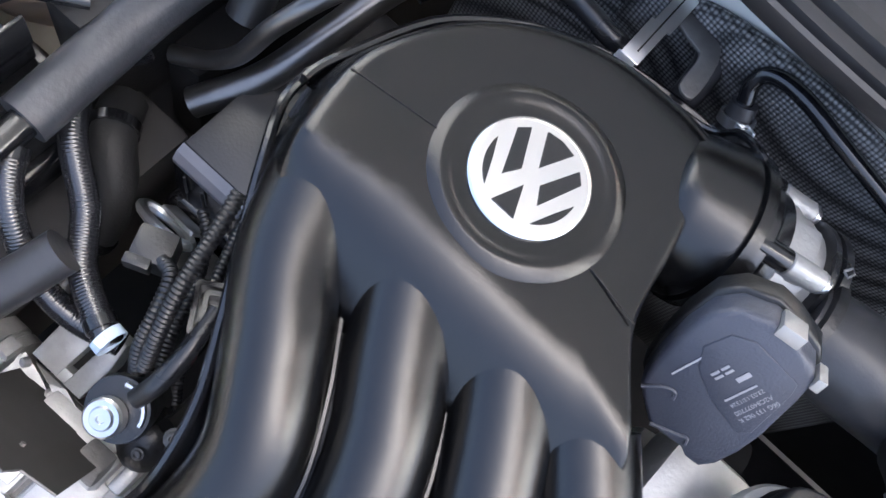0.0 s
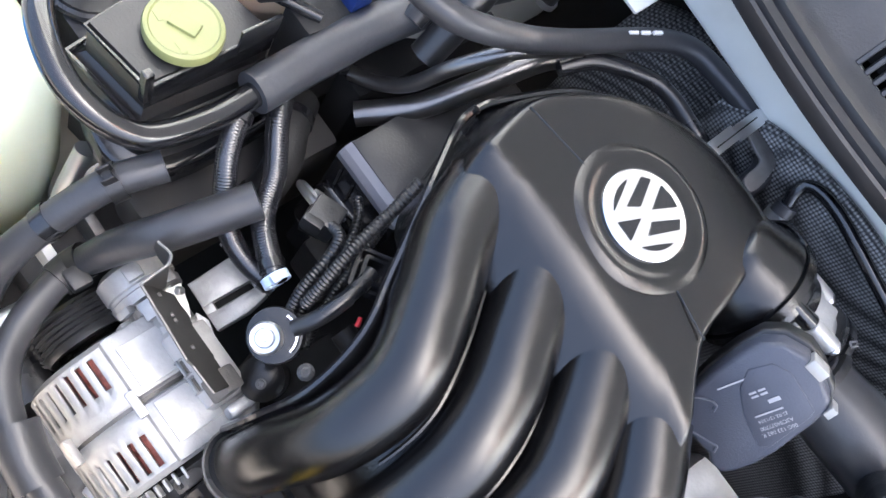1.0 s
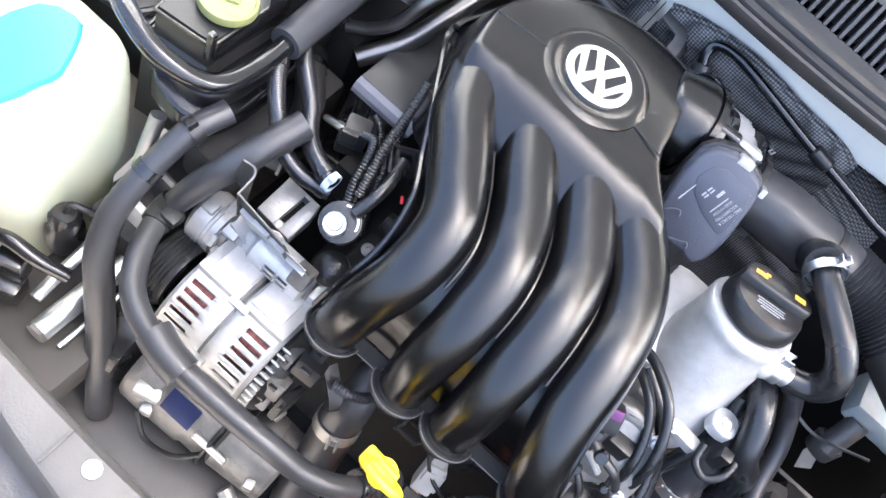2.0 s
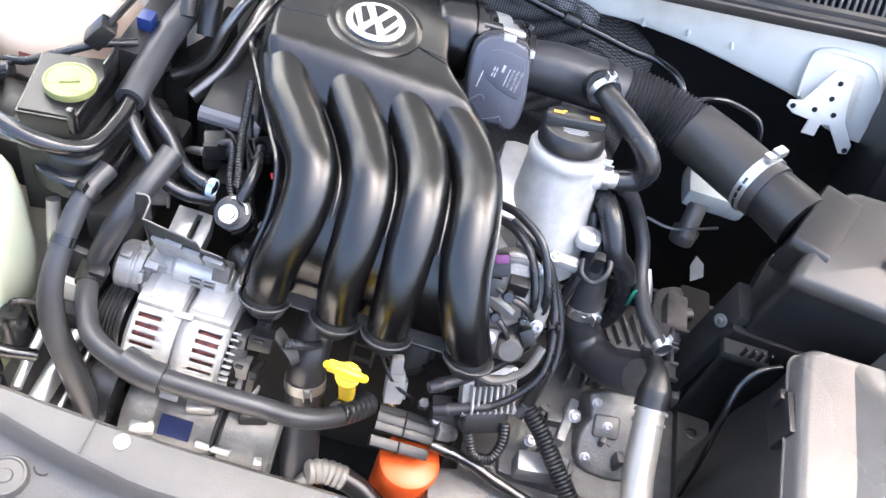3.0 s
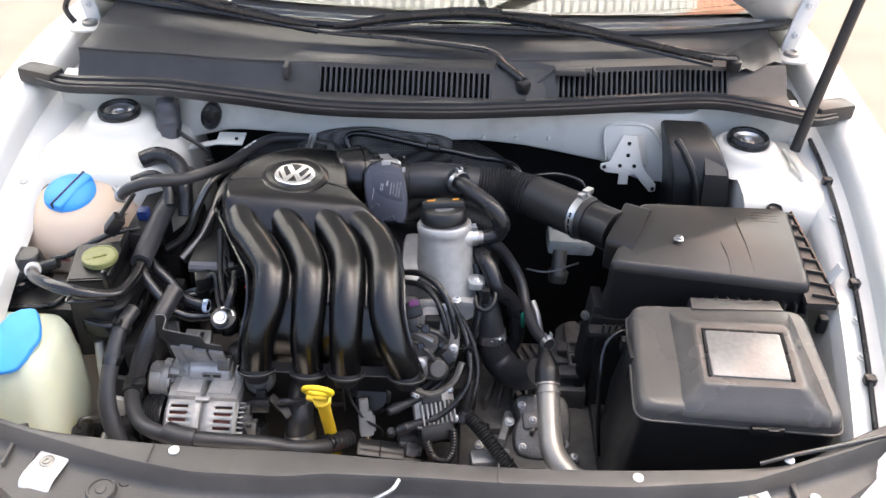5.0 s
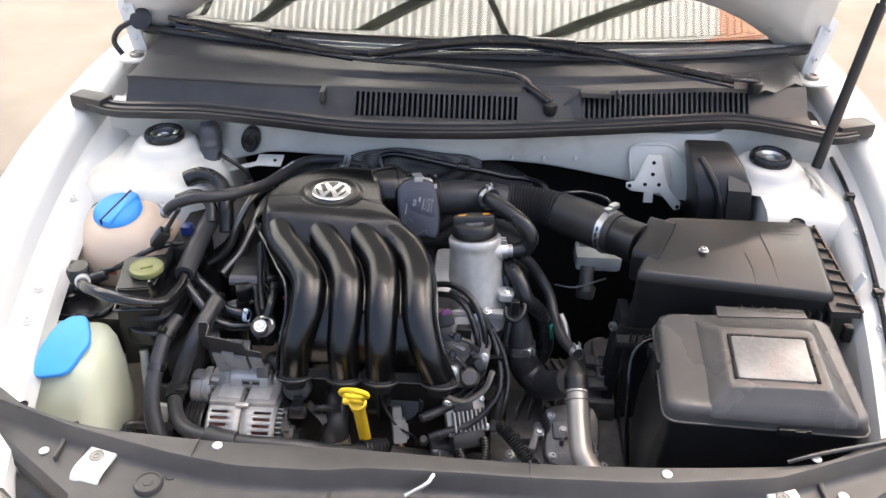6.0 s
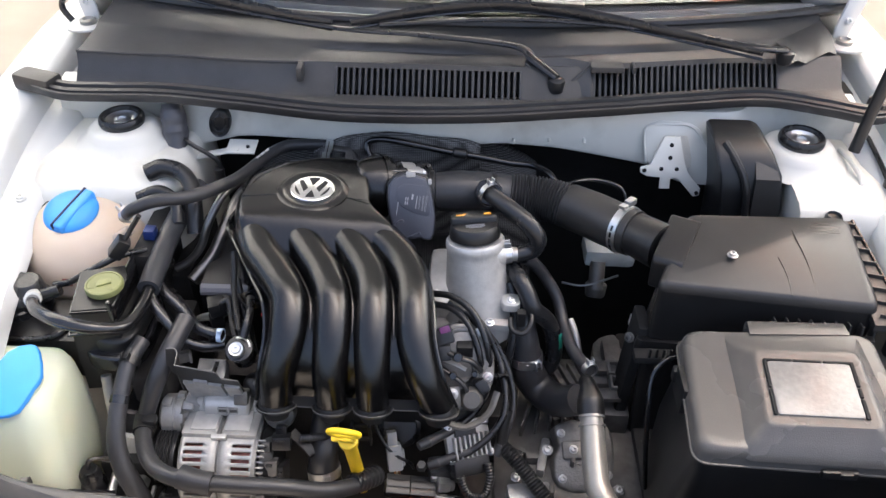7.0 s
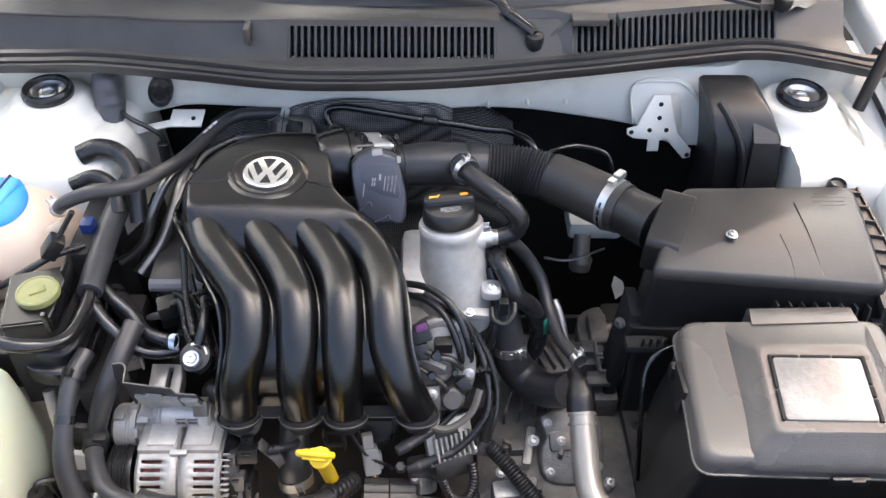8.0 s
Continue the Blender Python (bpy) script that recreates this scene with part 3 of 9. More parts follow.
sweep(bm, [(x, cowl_row(x, 1.0)[5][1], cowl_row(x, 1.0)[5][2] + 0.001) for x in (-0.60, -0.52, -0.44, -0.36, -0.30, -0.25)], 0.0022, seg=6)
part("moulded_rib", bm, M_cowl, cowl)
bm = B()
loft(bm, [[(0.50 + 0.02 * k, 0.085 + 0.012 * k, 0.972 + 0.006 * math.sin(2.1 * k)), (0.50 + 0.02 * k, 0.110 + 0.016 * k, 0.986 + 0.004 * math.sin(2.1 * k + 1)), (0.50 + 0.02 * k, 0.150 + 0.018 * k, 0.984)] for k in range(6)], closed=False)
part("end_flap", bm, M_seal, cowl, "crumpled rubber end flap")

screen = thing("windscreen", (0, 0.3, 0.98), "sloping tinted windscreen that mirrors the corrugated roof", "windscreen")
bm = B()
rows = []
for j in range(13):
    v = j / 12
    row = []
    for i in range(33):
        x = -0.68 + 1.36 * i / 32
        xx = x * (1 - 0.12 * v)
        yy = screen_y(x) - 0.01 + 0.72 * v
        zz = 0.985 + 0.345 * v - 0.05 * v * v
        row.append((xx, yy, zz))
    rows.append(row)
loft(bm, rows, closed=False)
g = part("pane", bm, M_glass, screen, "", 80)
mod = g.modifiers.new("thickness", "SOLIDIFY")
mod.thickness = 0.005
g.visible_shadow = False
bm = B()
rows = []
for j in range(3):
    v = 0.022 * j / 2
    rows.append([((-0.68 + 1.36 * i / 32) * (1 - 0.12 * v), screen_y(-0.68 + 1.36 * i / 32) - 0.01 + 0.72 * v, 0.985 + 0.345 * v - 0.05 * v * v + 0.003) for i in range(33)])
loft(bm, rows, closed=False)
part("frit_band", bm, M_matte, screen, "black band along the foot of the glass")
bm = B()
P2 = [(-0.67 + 1.34 * i / 24, screen_y(-0.67 + 1.34 * i / 24) - 0.006, 0.992) for i in range(25)]
sweep(bm, P2, 0.008, seg=8, smoothed=False)
part("screen_trim", bm, M_seal, screen, "black rubber trim")


bm = B()
rows = []
for j in range(7):
    v = j / 6
    rows.append([(-0.66 + 1.32 * i / 12, 0.30 + 0.05 * abs(i / 6 - 1) + 0.6 * v, 0.955 + 0.05 * v - 0.25 * max(0, v - 0.8)) for i in range(13)])
loft(bm, rows, closed=False)
part("dashboard", bm, M_matte, car, "matt black dashboard top")


def wiper(hub, pts_arm, pts_blade, label):
    w = thing("wiper", pts_arm[0], label, "wiper", "windscreen wipers")
    bm = B()
    sweep(bm, pts_arm, [0.0085, 0.0095, 0.0080, 0.0065, 0.0060, 0.0055], seg=10, squash=0.55)
    arm = part("arm", bm, M_rubber, w)
    bm = B()
    lathe(bm, [(0.011, -0.012), (0.013, 0.0), (0.0125, 0.006), (0.009, 0.009), (0.004, 0.0095)], Matrix.Translation(hub), 20)
    part("hub", bm, M_rubber, arm)
    bm = B()
    sweep(bm, pts_blade, [0.0040, 0.0070, 0.0085, 0.0085, 0.0065, 0.0040], seg=8, squash=1.3)
    blade = part("blade", bm, M_rubber, w)
    bm = B()
    sweep(bm, [Vector(p) + Vector((0, -0.004, -0.009)) for p in pts_blade], 0.0022, seg=6)
    part("lip", bm, M_rim, blade, "thin rubber lip")
    bm = B()
    c, d = Vector(pts_blade[len(pts_blade) // 2]), Vector(pts_blade[len(pts_blade) // 2]) - Vector(pts_blade[len(pts_blade) // 2 - 1])
    box(bm, c + Vector((0, 0, 0.009)), (0.085, 0.012, 0.008), 0.003, Matrix.Rotation(math.atan2(d.y, d.x), 4, "Z"))
    part("holder", bm, M_rubber, blade)


wiper((0.146, 0.040, 0.955), [(0.146, 0.042, 0.964), (0.112, 0.064, 0.980), (0.080, 0.092, 0.991), (-0.060, 0.108, 0.997), (-0.200, 0.118, 1.001), (-0.400, 0.172, 1.008)],
      [(-0.205, 0.128, 1.004), (-0.270, 0.142, 1.008), (-0.330, 0.160, 1.011), (-0.400, 0.183, 1.015), (-0.480, 0.212, 1.019), (-0.575, 0.245, 1.022)],
      "shorter black wiper lying along the foot of the windscreen")
wiper((0.500, 0.098, 0.984), [(0.500, 0.098, 0.993), (0.440, 0.092, 1.000), (0.330, 0.124, 1.005), (0.200, 0.146, 1.008), (0.060, 0.150, 1.009), (-0.130, 0.122, 1.006)],
      [(-0.175, 0.118, 1.010), (-0.060, 0.160, 1.016), (0.050, 0.182, 1.020), (0.150, 0.172, 1.018), (0.300, 0.126, 1.010), (0.455, 0.070, 1.000)],
      "long black wiper lying along the foot of the windscreen")

# ---- bonnet, hinges and prop ----
bonnet = thing("bonnet", (0, 0.3, 1.0), "white bonnet propped wide open, pale painted underside", "bonnet")
bm = B()
rows = []
for j in range(13):
    v = j / 12
    row = []
    for i in range(25):
        u = -1 + i / 12
        hw = 0.67 - 0.05 * v
        x = u * hw
        start = 0.13 * (1 - (abs(x) / 0.58) ** 4.0)
        reach = start + (1.02 - 0.10 * u * u - start) * v
        y = 0.285 - 0.42 * reach + 0.03 * (1 - u * u) * math.sin(v * 3.1)
        z = 1.0 + 0.906 * reach + 0.015 * (1 - u * u) * math.sin(v * 3.1)
        row.append((u * hw, y, z))
    rows.append(row)
loft(bm, rows, closed=False)
b = part("skin", bm, M_paint, bonnet, "", 80)
mod = b.modifiers.new("thickness", "SOLIDIFY")
mod.thickness, mod.offset = 0.012, 0.0
for s in (-1, 1):
    bm = B()
    hm = plane_of((s * 0.652, 0.252, 1.0), (1, 0, s * -0.3), (s * 0.3, 0.25, 0.95))
    prism(bm, smooth2d([(-0.012, -0.050), (0.010, -0.052), (0.013, -0.02), (0.016, 0.03), (0.012, 0.055), (-0.012, 0.056), (-0.014, 0.0)], 3), -0.002, 0.003, 0.001, hm)
    h = part("hinge", bm, M_paint, bonnet, "white painted hinge arm")
    for dy in (-0.02, 0.035):
        bolt("bolt", hm @ Vector((0, dy, 0.003)), hm.to_3x3() @ Vector((0, 0, 1)), 0.006, h, M_paint)
    bm = B()
    prism(bm, smooth2d([(-0.024, -0.03), (0.022, -0.03), (0.026, 0.02), (0.0, 0.034), (-0.026, 0.02)], 3), 0.0, 0.004, 0.001, Matrix.Translation((s * 0.642, 0.222, 0.950)))
    part("hinge_foot", bm, M_wing, bonnet, "white hinge foot plate")
    bm = B()
    lathe(bm, [(0.014, 0.0), (0.014, 0.006), (0.009, 0.008), (0.006, 0.004)], Matrix.Translation((s * 0.640, 0.220, 0.954)), 20)
    part("hinge_pivot", bm, M_pipegrey, bonnet, "dull metal pivot")
prop = thing("bonnet_prop", (0.58, -0.05, 0.92), "black bonnet prop rod standing in its clip", "prop rod")
bm = B()
sweep(bm, [(0.578, -0.050, 0.905), (0.600, -0.030, 1.03), (0.624, -0.008, 1.16)], 0.0085, seg=10)
part("sleeve", bm, M_black, prop)
bm = B()
sweep(bm, [(0.622, -0.010, 1.15), (0.65, 0.02, 1.3), (0.69, 0.03, 1.6)], 0.0045, seg=10)
part("rod", bm, M_black, prop)

# ---- lock carrier across the front ----
carrier = thing("lock_carrier", (0, -0.65, 0.74), "dark grey-brown plastic lock carrier across the front of the bay", "front panel")
edge = [(-0.60, -0.515), (-0.55, -0.548), (-0.51, -0.572), (-0.436, -0.596), (-0.36, -0.606), (-0.264, -0.612), (-0.18, -0.613), (-0.1, -0.613), (-0.03, -0.616), (0.105, -0.62), (0.235, -0.617), (0.368, -0.607), (0.43, -0.598), (0.466, -0.585), (0.52, -0.554), (0.60, -0.515)]
E2 = spline([(x, y, 0) for x, y in edge], 4)
FRONT_X = (-0.60, -0.45, -0.376, -0.302, -0.232, -0.128, -0.09, 0.014, 0.105, 0.253, 0.385, 0.444, 0.52, 0.60)
FRONT_Y = (-0.548, -0.602, -0.622, -0.640, -0.652, -0.652, -0.645, -0.644, -0.646, -0.643, -0.626, -0.603, -0.572, -0.535)
bm = B()
rows = []
for p in E2:
    z = 0.80
    f = float(np.interp(p.x, FRONT_X, FRONT_Y))
    lim = -0.70 + (abs(p.x) - 0.40) * 0.70 if abs(p.x) > 0.40 else -1.0
    front = min(f - 0.018, max(p.y - 0.14, lim + 0.008))
    rows.append([(p.x, p.y + 0.012, z - 0.10), (p.x, p.y + 0.004, z - 0.02), (p.x, p.y, z - 0.004), (p.x, p.y - 0.004, z), (p.x, f + 0.005, z + 0.0008), (p.x, f + 0.001, z), (p.x, f - 0.002, z - 0.004), (p.x, f - 0.006, z - 0.020), (p.x, f - 0.010, z - 0.0245), (p.x, f - 0.016, z - 0.026),
                 (p.x, front, z - 0.030), (p.x, min(f - 0.022, max(p.y - 0.19, lim)), z - 0.046), (p.x, min(f - 0.022, max(p.y - 0.20, lim - 0.004)), z - 0.12)])
loft(bm, rows, closed=False)
part("panel", bm, M_carrier, carrier)
for x, y0, y1, w in ((-0.121, -0.662, -0.75, 0.0045), (0.089, -0.660, -0.75, 0.0060), (-0.423, -0.612, -0.650, 0.0030), (0.268, -0.660, -0.72, 0.0020)):
    bm = B()
    box(bm, (x, (y0 + y1) / 2, 0.7735), (w, y0 - y1, 0.007), 0.001, Matrix.Rotation(0.03, 4, "X"))
    part("rib", bm, M_carrier, carrier)
for s, x in ((-1, -0.453), (1, 0.441)):
    bm = B()
    prism(bm, [(-0.006, 0.028), (0.004, 0.030), (0.002, -0.030), (-0.001, -0.030)], 0.0, 0.012, 0.002, Matrix.Translation((x, -0.612 - 0.006 * s, 0.7685)))
    part("fin", bm, M_carrier, carrier)
for c, sz in (((0.105, -0.634, 0.8022), (0.0022, 0.026, 0.002)), ((-0.283, -0.628, 0.8022), (0.0018, 0.026, 0.0016))):
    bm = B()
    box(bm, c, sz, 0.0005)
    part("seam", bm, M_carrier, carrier)
for x, y, z in ((-0.258, -0.624, 0.801), (0.259, -0.630, 0.801), (-0.472, -0.622, 0.774), (0.464, -0.624, 0.774), (0.436, -0.594, 0.801)):
    bm = B()
    lathe(bm, [(0.0060, 0), (0.0060, 0.0014), (0.0048, 0.0024), (0.002, 0.0027), (0.0015, 0.002)], Matrix.Translation((x, y, z)), 16)
    part("clip", bm, M_paint, carrier, "white plastic clip")


def flat_screw(p, r, parent, material):
    """A low round screw head with a socket and a raised rim."""
    bm = B()
    lathe(bm, [(r, 0.0), (r, 0.0012), (r * 0.86, 0.0020), (r * 0.74, 0.0010), (r * 0.58, 0.0010), (r * 0.50, 0.0024), (r * 0.30, 0.0024), (r * 0.24, 0.0010)], Matrix.Translation(p), 20)
    return part("screw", bm, material, parent)


for x, y, turn in ((-0.402, -0.640, -0.22), (0.394, -0.645, 0.16)):
    mt = Matrix.Translation((x, y, 0.777)) @ Matrix.Rotation(turn, 4, "Z")
    bm = B()
    rows = []
    for yy, zz, w in ((0.026, 0.0005, 0.0165), (0.022, 0.003, 0.0185), (-0.012, 0.003, 0.0190), (-0.020, 0.000, 0.0190), (-0.026, -0.008, 0.0185), (-0.028, -0.030, 0.0170)):
        rows.append([mt @ Vector((-w, yy, zz)), mt @ Vector((-w + 0.002, yy, zz + 0.0012)), mt @ Vector((w - 0.002, yy, zz + 0.0012)), mt @ Vector((w, yy, zz)), mt @ Vector((w, yy + 0.001, zz - 0.002)), mt @ Vector((-w, yy + 0.001, zz - 0.002))])
    loft(bm, rows)
    w = part("headlamp_bracket", bm, M_paint, carrier, "white painted steel bracket")
    flat_screw(mt @ Vector((-0.002, 0.008, 0.0040)), 0.0085, w, M_pipegrey)
for x, y, hx, hy in ((-0.330, -0.664, -0.309, -0.648), (0.318, -0.666, 0.299, -0.650)):
    bm = B()
    lathe(bm, [(0.0165, -0.002), (0.0165, 0.005), (0.0150, 0.0075), (0.0135, 0.0075), (0.0128, 0.006), (0.0060, 0.006), (0.0050, 0.0072), (0.0025, 0.0070)], Matrix.Translation((x, y, 0.7725)), 28)
    part("bump_stop", bm, M_carrier, carrier, "round grey rubber bump stop")
    bm = B()
    lathe(bm, [(0.0078, 0), (0.0078, 0.0010), (0.0064, 0.0012), (0.0060, -0.003)], Matrix.Translation((hx, hy, 0.7735)), 20)
    part("hole_rim", bm, M_void, carrier, "dark round hole")
bm = B()
lathe(bm, [(0.0062, 0), (0.0062, 0.0010), (0.0050, 0.0012), (0.0046, -0.003)], Matrix.Translation((-0.516, -0.572, 0.7985)), 20)
part("hole_rim", bm, M_void, carrier, "dark round hole")
latch = thing("bonnet_latch", (0.0, -0.69, 0.76), "black bonnet latch with a bright wire frame", "latch")
bm = B()
box(bm, (0.005, -0.70, 0.772), (0.085, 0.06, 0.03), 0.004)
part("latch_body", bm, M_black, latch)
bm = B()
sweep(bm, [(-0.035, -0.672, 0.79), (-0.012, -0.66, 0.797), (-0.004, -0.648, 0.80)], 0.0025, seg=8)
sweep(bm, [(-0.043, -0.73, 0.787), (-0.043, -0.678, 0.789), (-0.012, -0.677, 0.79)], 0.002, seg=6, smoothed=False)
part("latch_wire", bm, M_steel, latch)
for k in range(5):
    bm = B()
    cyl(bm, (-0.02 + 0.014 * k, -0.69 - 0.004 * (k % 2), 0.785), (-0.014 + 0.014 * k, -0.70, 0.798), 0.006, 0.004, 10, 0.001)
    part("pawl", bm, M_rubber if k % 2 else M_alu_dark, latch)
bm = B()
sweep(bm, [(-0.050, -0.735, 0.776), (-0.050, -0.672, 0.778), (0.058, -0.672, 0.778), (0.058, -0.735, 0.776)], 0.0022, seg=6, smoothed=False)
part("recess_edge", bm, M_pipegrey, latch, "bright edge of the recess")


def headlamp(s):
    h = thing("headlamp", (s * 0.52, -0.72, 0.68), "clear headlamp beside the lock carrier", "headlamp", "headlamps")
    bm = B()
    rows = []
    for j in range(9):
        v = j / 8
        row = []
        for i in range(13):
            u = i / 12
            x = 0.38 + 0.30 * u
            row.append((s * x, -0.722 + 0.21 * u - 0.10 * v ** 1.2, 0.750 - 0.01 * u - 0.16 * v ** 1.6))
        rows.append(row)
    loft(bm, rows, closed=False)
    part("lens", bm, M_lens, h, "", 80)
    bm = B()
    loft(bm, [[(x, y + 0.03, z - 0.03) for x, y, z in r] for r in rows], closed=False)
    part("reflector", bm, M_chrome, h)
    bm = B()
    sweep(bm, [(s * (0.37 + 0.31 * i / 12), -0.714 + 0.21 * i / 12, 0.752 - 0.01 * i / 12) for i in range(13)], 0.006, seg=8, smoothed=False)
    part("lens_frame", bm, M_black, h)


headlamp(-1)
headlamp(1)

# ---- engine: intake cover with four runners ----
cover = thing("intake_cover", (-0.17, -0.25, 0.70), "black grained plastic engine cover with four curved intake runners", "engine cover")


def lid_z(x, y):
    """Height of the cover's lid: level, falling towards the runners."""
    z = 0.8945 - 0.007 * max(0.0, (x + 0.2)) / 0.1
    d = max(0.0, -(y + 0.234))
    z -= 1.10 * d * d / (d + 0.009)
    return z


top_line = smooth2d([(-0.289, -0.195), (-0.284, -0.171), (-0.267, -0.138), (-0.241, -0.112), (-0.214, -0.098), (-0.183, -0.091), (-0.145, -0.090), (-0.131, -0.104), (-0.127, -0.130), (-0.122, -0.158),
                     (-0.117, -0.190), (-0.104, -0.212), (-0.076, -0.250), (-0.083, -0.270), (-0.15, -0.274), (-0.22, -0.275), (-0.262, -0.271), (-0.278, -0.252), (-0.285, -0.226)], 4)
rim_line = smooth2d([(-0.312, -0.197), (-0.307, -0.170), (-0.290, -0.122), (-0.262, -0.090), (-0.232, -0.071), (-0.198, -0.058), (-0.133, -0.052), (-0.118, -0.070), (-0.114, -0.115), (-0.110, -0.150),
                     (-0.106, -0.185), (-0.093, -0.210), (-0.066, -0.247), (-0.070, -0.274), (-0.15, -0.280), (-0.225, -0.281), (-0.272, -0.277), (-0.292, -0.258), (-0.304, -0.228)], 4)
cen = Vector((-0.19, -0.18))


def mixl(a, b, f):
    return [(p[0] + (q[0] - p[0]) * f, p[1] + (q[1] - p[1]) * f) for p, q in zip(a, b)]


bm = B()
rings = []
for f, dz in ((0.10, None), (0.16, None), (0.34, -0.036), (0.42, -0.030), (0.54, -0.0205), (0.68, -0.0125), (0.82, -0.0060), (0.93, -0.0022), (1.0, -0.0006)):
    ring = []
    for x, y in mixl(rim_line, top_line, f):
        ring.append((x, y, lid_z(x, y) + dz if dz is not None else (0.80 if f < 0.12 else 0.850)))
    rings.append(ring)
for k in (0.95, 0.88, 0.75, 0.6, 0.45, 0.3, 0.15, 0.03):
    rings.append([(cen.x + (x - cen.x) * k, cen.y + (y - cen.y) * k, lid_z(cen.x + (x - cen.x) * k, cen.y + (y - cen.y) * k)) for x, y in top_line])
loft(bm, rings)
part("lid", bm, M_cover, cover, "", 60)

# the moulded ring round the badge, and the two seam lines
em = plane_of((-0.196, -0.178, lid_z(-0.196, -0.178) + 0.0005), (1, 0, -0.02), (0, 1, 0.0))
bm = B()
lathe(bm, [(0.0302, 0.0006), (0.0340, 0.0004), (0.0378, 0.0012), (0.0396, 0.0020), (0.0416, 0.0022), (0.0436, 0.0018), (0.0490, -0.0014)], em, 48, False, False)
part("badge_ring", bm, M_cover, cover)
for a, b in (((-0.2405, -0.1905), (-0.2885, -0.1975)), ((-0.1515, -0.1885), (-0.1165, -0.195))):
    bm = B()
    sweep(bm, [(a[0] + (b[0] - a[0]) * k / 6, a[1] + (b[1] - a[1]) * k / 6, lid_z(a[0], a[1]) + 0.0001) for k in range(7)], 0.0006, seg=6, smoothed=False)
    part("seam", bm, M_rim, cover)

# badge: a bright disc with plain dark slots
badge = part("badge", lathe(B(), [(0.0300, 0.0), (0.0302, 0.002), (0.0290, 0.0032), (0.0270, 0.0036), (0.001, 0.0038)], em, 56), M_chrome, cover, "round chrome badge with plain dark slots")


def badge_slot(poly):
    bm = B()
    prism(bm, poly, 0.0032, 0.0043, 0.0, em)
    part("slot", bm, M_rim, badge)


def disc(pts):
    return [(0.0300 * x, 0.0300 * y) for x, y in pts]


badge_slot(disc([(-0.27, 0.75), (0.0, 0.17), (0.27, 0.75), (0.0, 0.80)]))
for s in (-1, 1):
    badge_slot(disc([(s * 0.66, 0.44), (s * 0.36, -0.33), (s * 0.19, -0.04), (s * 0.50, 0.61)][::s]))
    arc = [(s * math.cos(radians(a)) * 0.79, math.sin(radians(a)) * 0.79) for a in range(-56, 8, 7)]
    badge_slot(disc((arc + [(s * 0.62, -0.24)])[::s]))
badge_slot(disc([(-0.22, -0.76), (0.22, -0.76), (0.0, -0.22)]))

# runners
RX = ((-0.266, -0.252, -0.228, -0.2045, -0.2015, -0.2115, -0.2170), (-0.206, -0.1850, -0.1640, -0.1495, -0.1465, -0.1480, -0.1458),
      (-0.145, -0.1230, -0.1055, -0.0980, -0.0962, -0.0950, -0.0945), (-0.0965, -0.0680, -0.0530, -0.0470, -0.0425, -0.0300, -0.0115))
RY = (-0.236, -0.270, -0.304, -0.343, -0.381, -0.407, -0.418)
RZ = (0.8605, 0.8550, 0.8500, 0.8405, 0.8165, 0.7780, 0.7340)
RR = [0.0265, 0.0262, 0.0252, 0.0242, 0.0232, 0.0220, 0.0206]
RDROP = (0.8, 1.0, 1.3, 1.6, 1.3, 0.5, 0.0)


def lane(f):
    """Centre line of the runner at f, from 0 for the first to 3 for the last; between them, of the web."""
    i = min(int(f), 2)
    g = f - i
    return [Vector((RX[i][k] * (1 - g) + RX[i + 1][k] * g, RY[k], RZ[k] - 0.0022 * f * RDROP[k])) for k in range(7)]


for i in range(4):
    bm = B()
    ln = lane(i)
    sweep(bm, ln, RR, seg=40, n=10, squash=1.0)
    r = part("runner", bm, M_cover, cover, "", 60)
    foot, d = ln[-1], Vector((0.0, -0.34, -0.94)).normalized()
    fm0 = frame_of(foot, foot + d)
    bm = B()
    lathe(bm, [(0.0175, -0.010), (0.0200, -0.004), (0.0215, 0.001), (0.0220, 0.004), (0.0195, 0.006)], fm0, 32)
    part("collar", bm, M_black, r, "dark collar at the runner's foot")
    bm = B()
    lathe(bm, [(0.0220, 0.003), (0.0250, 0.003), (0.0254, 0.0042), (0.0254, 0.0062), (0.0220, 0.0066), (0.0220, 0.003)], fm0, 32, False, False)
    part("gasket", bm, M_rubber, r)
    bm = B()
    sweep(bm, [fm0 @ Vector((0.0255 * math.cos(a), 0.0255 * math.sin(a), 0.003)) for a in [2 * math.pi * q / 32 for q in range(33)]], 0.0007, seg=5, smoothed=False)
    part("gasket_line", bm, M_alu_dark, r, "thin pale edge line")
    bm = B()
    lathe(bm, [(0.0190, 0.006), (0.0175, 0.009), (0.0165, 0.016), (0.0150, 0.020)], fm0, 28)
    part("port", bm, M_void, r, "port of the lower manifold, shade put into its black")
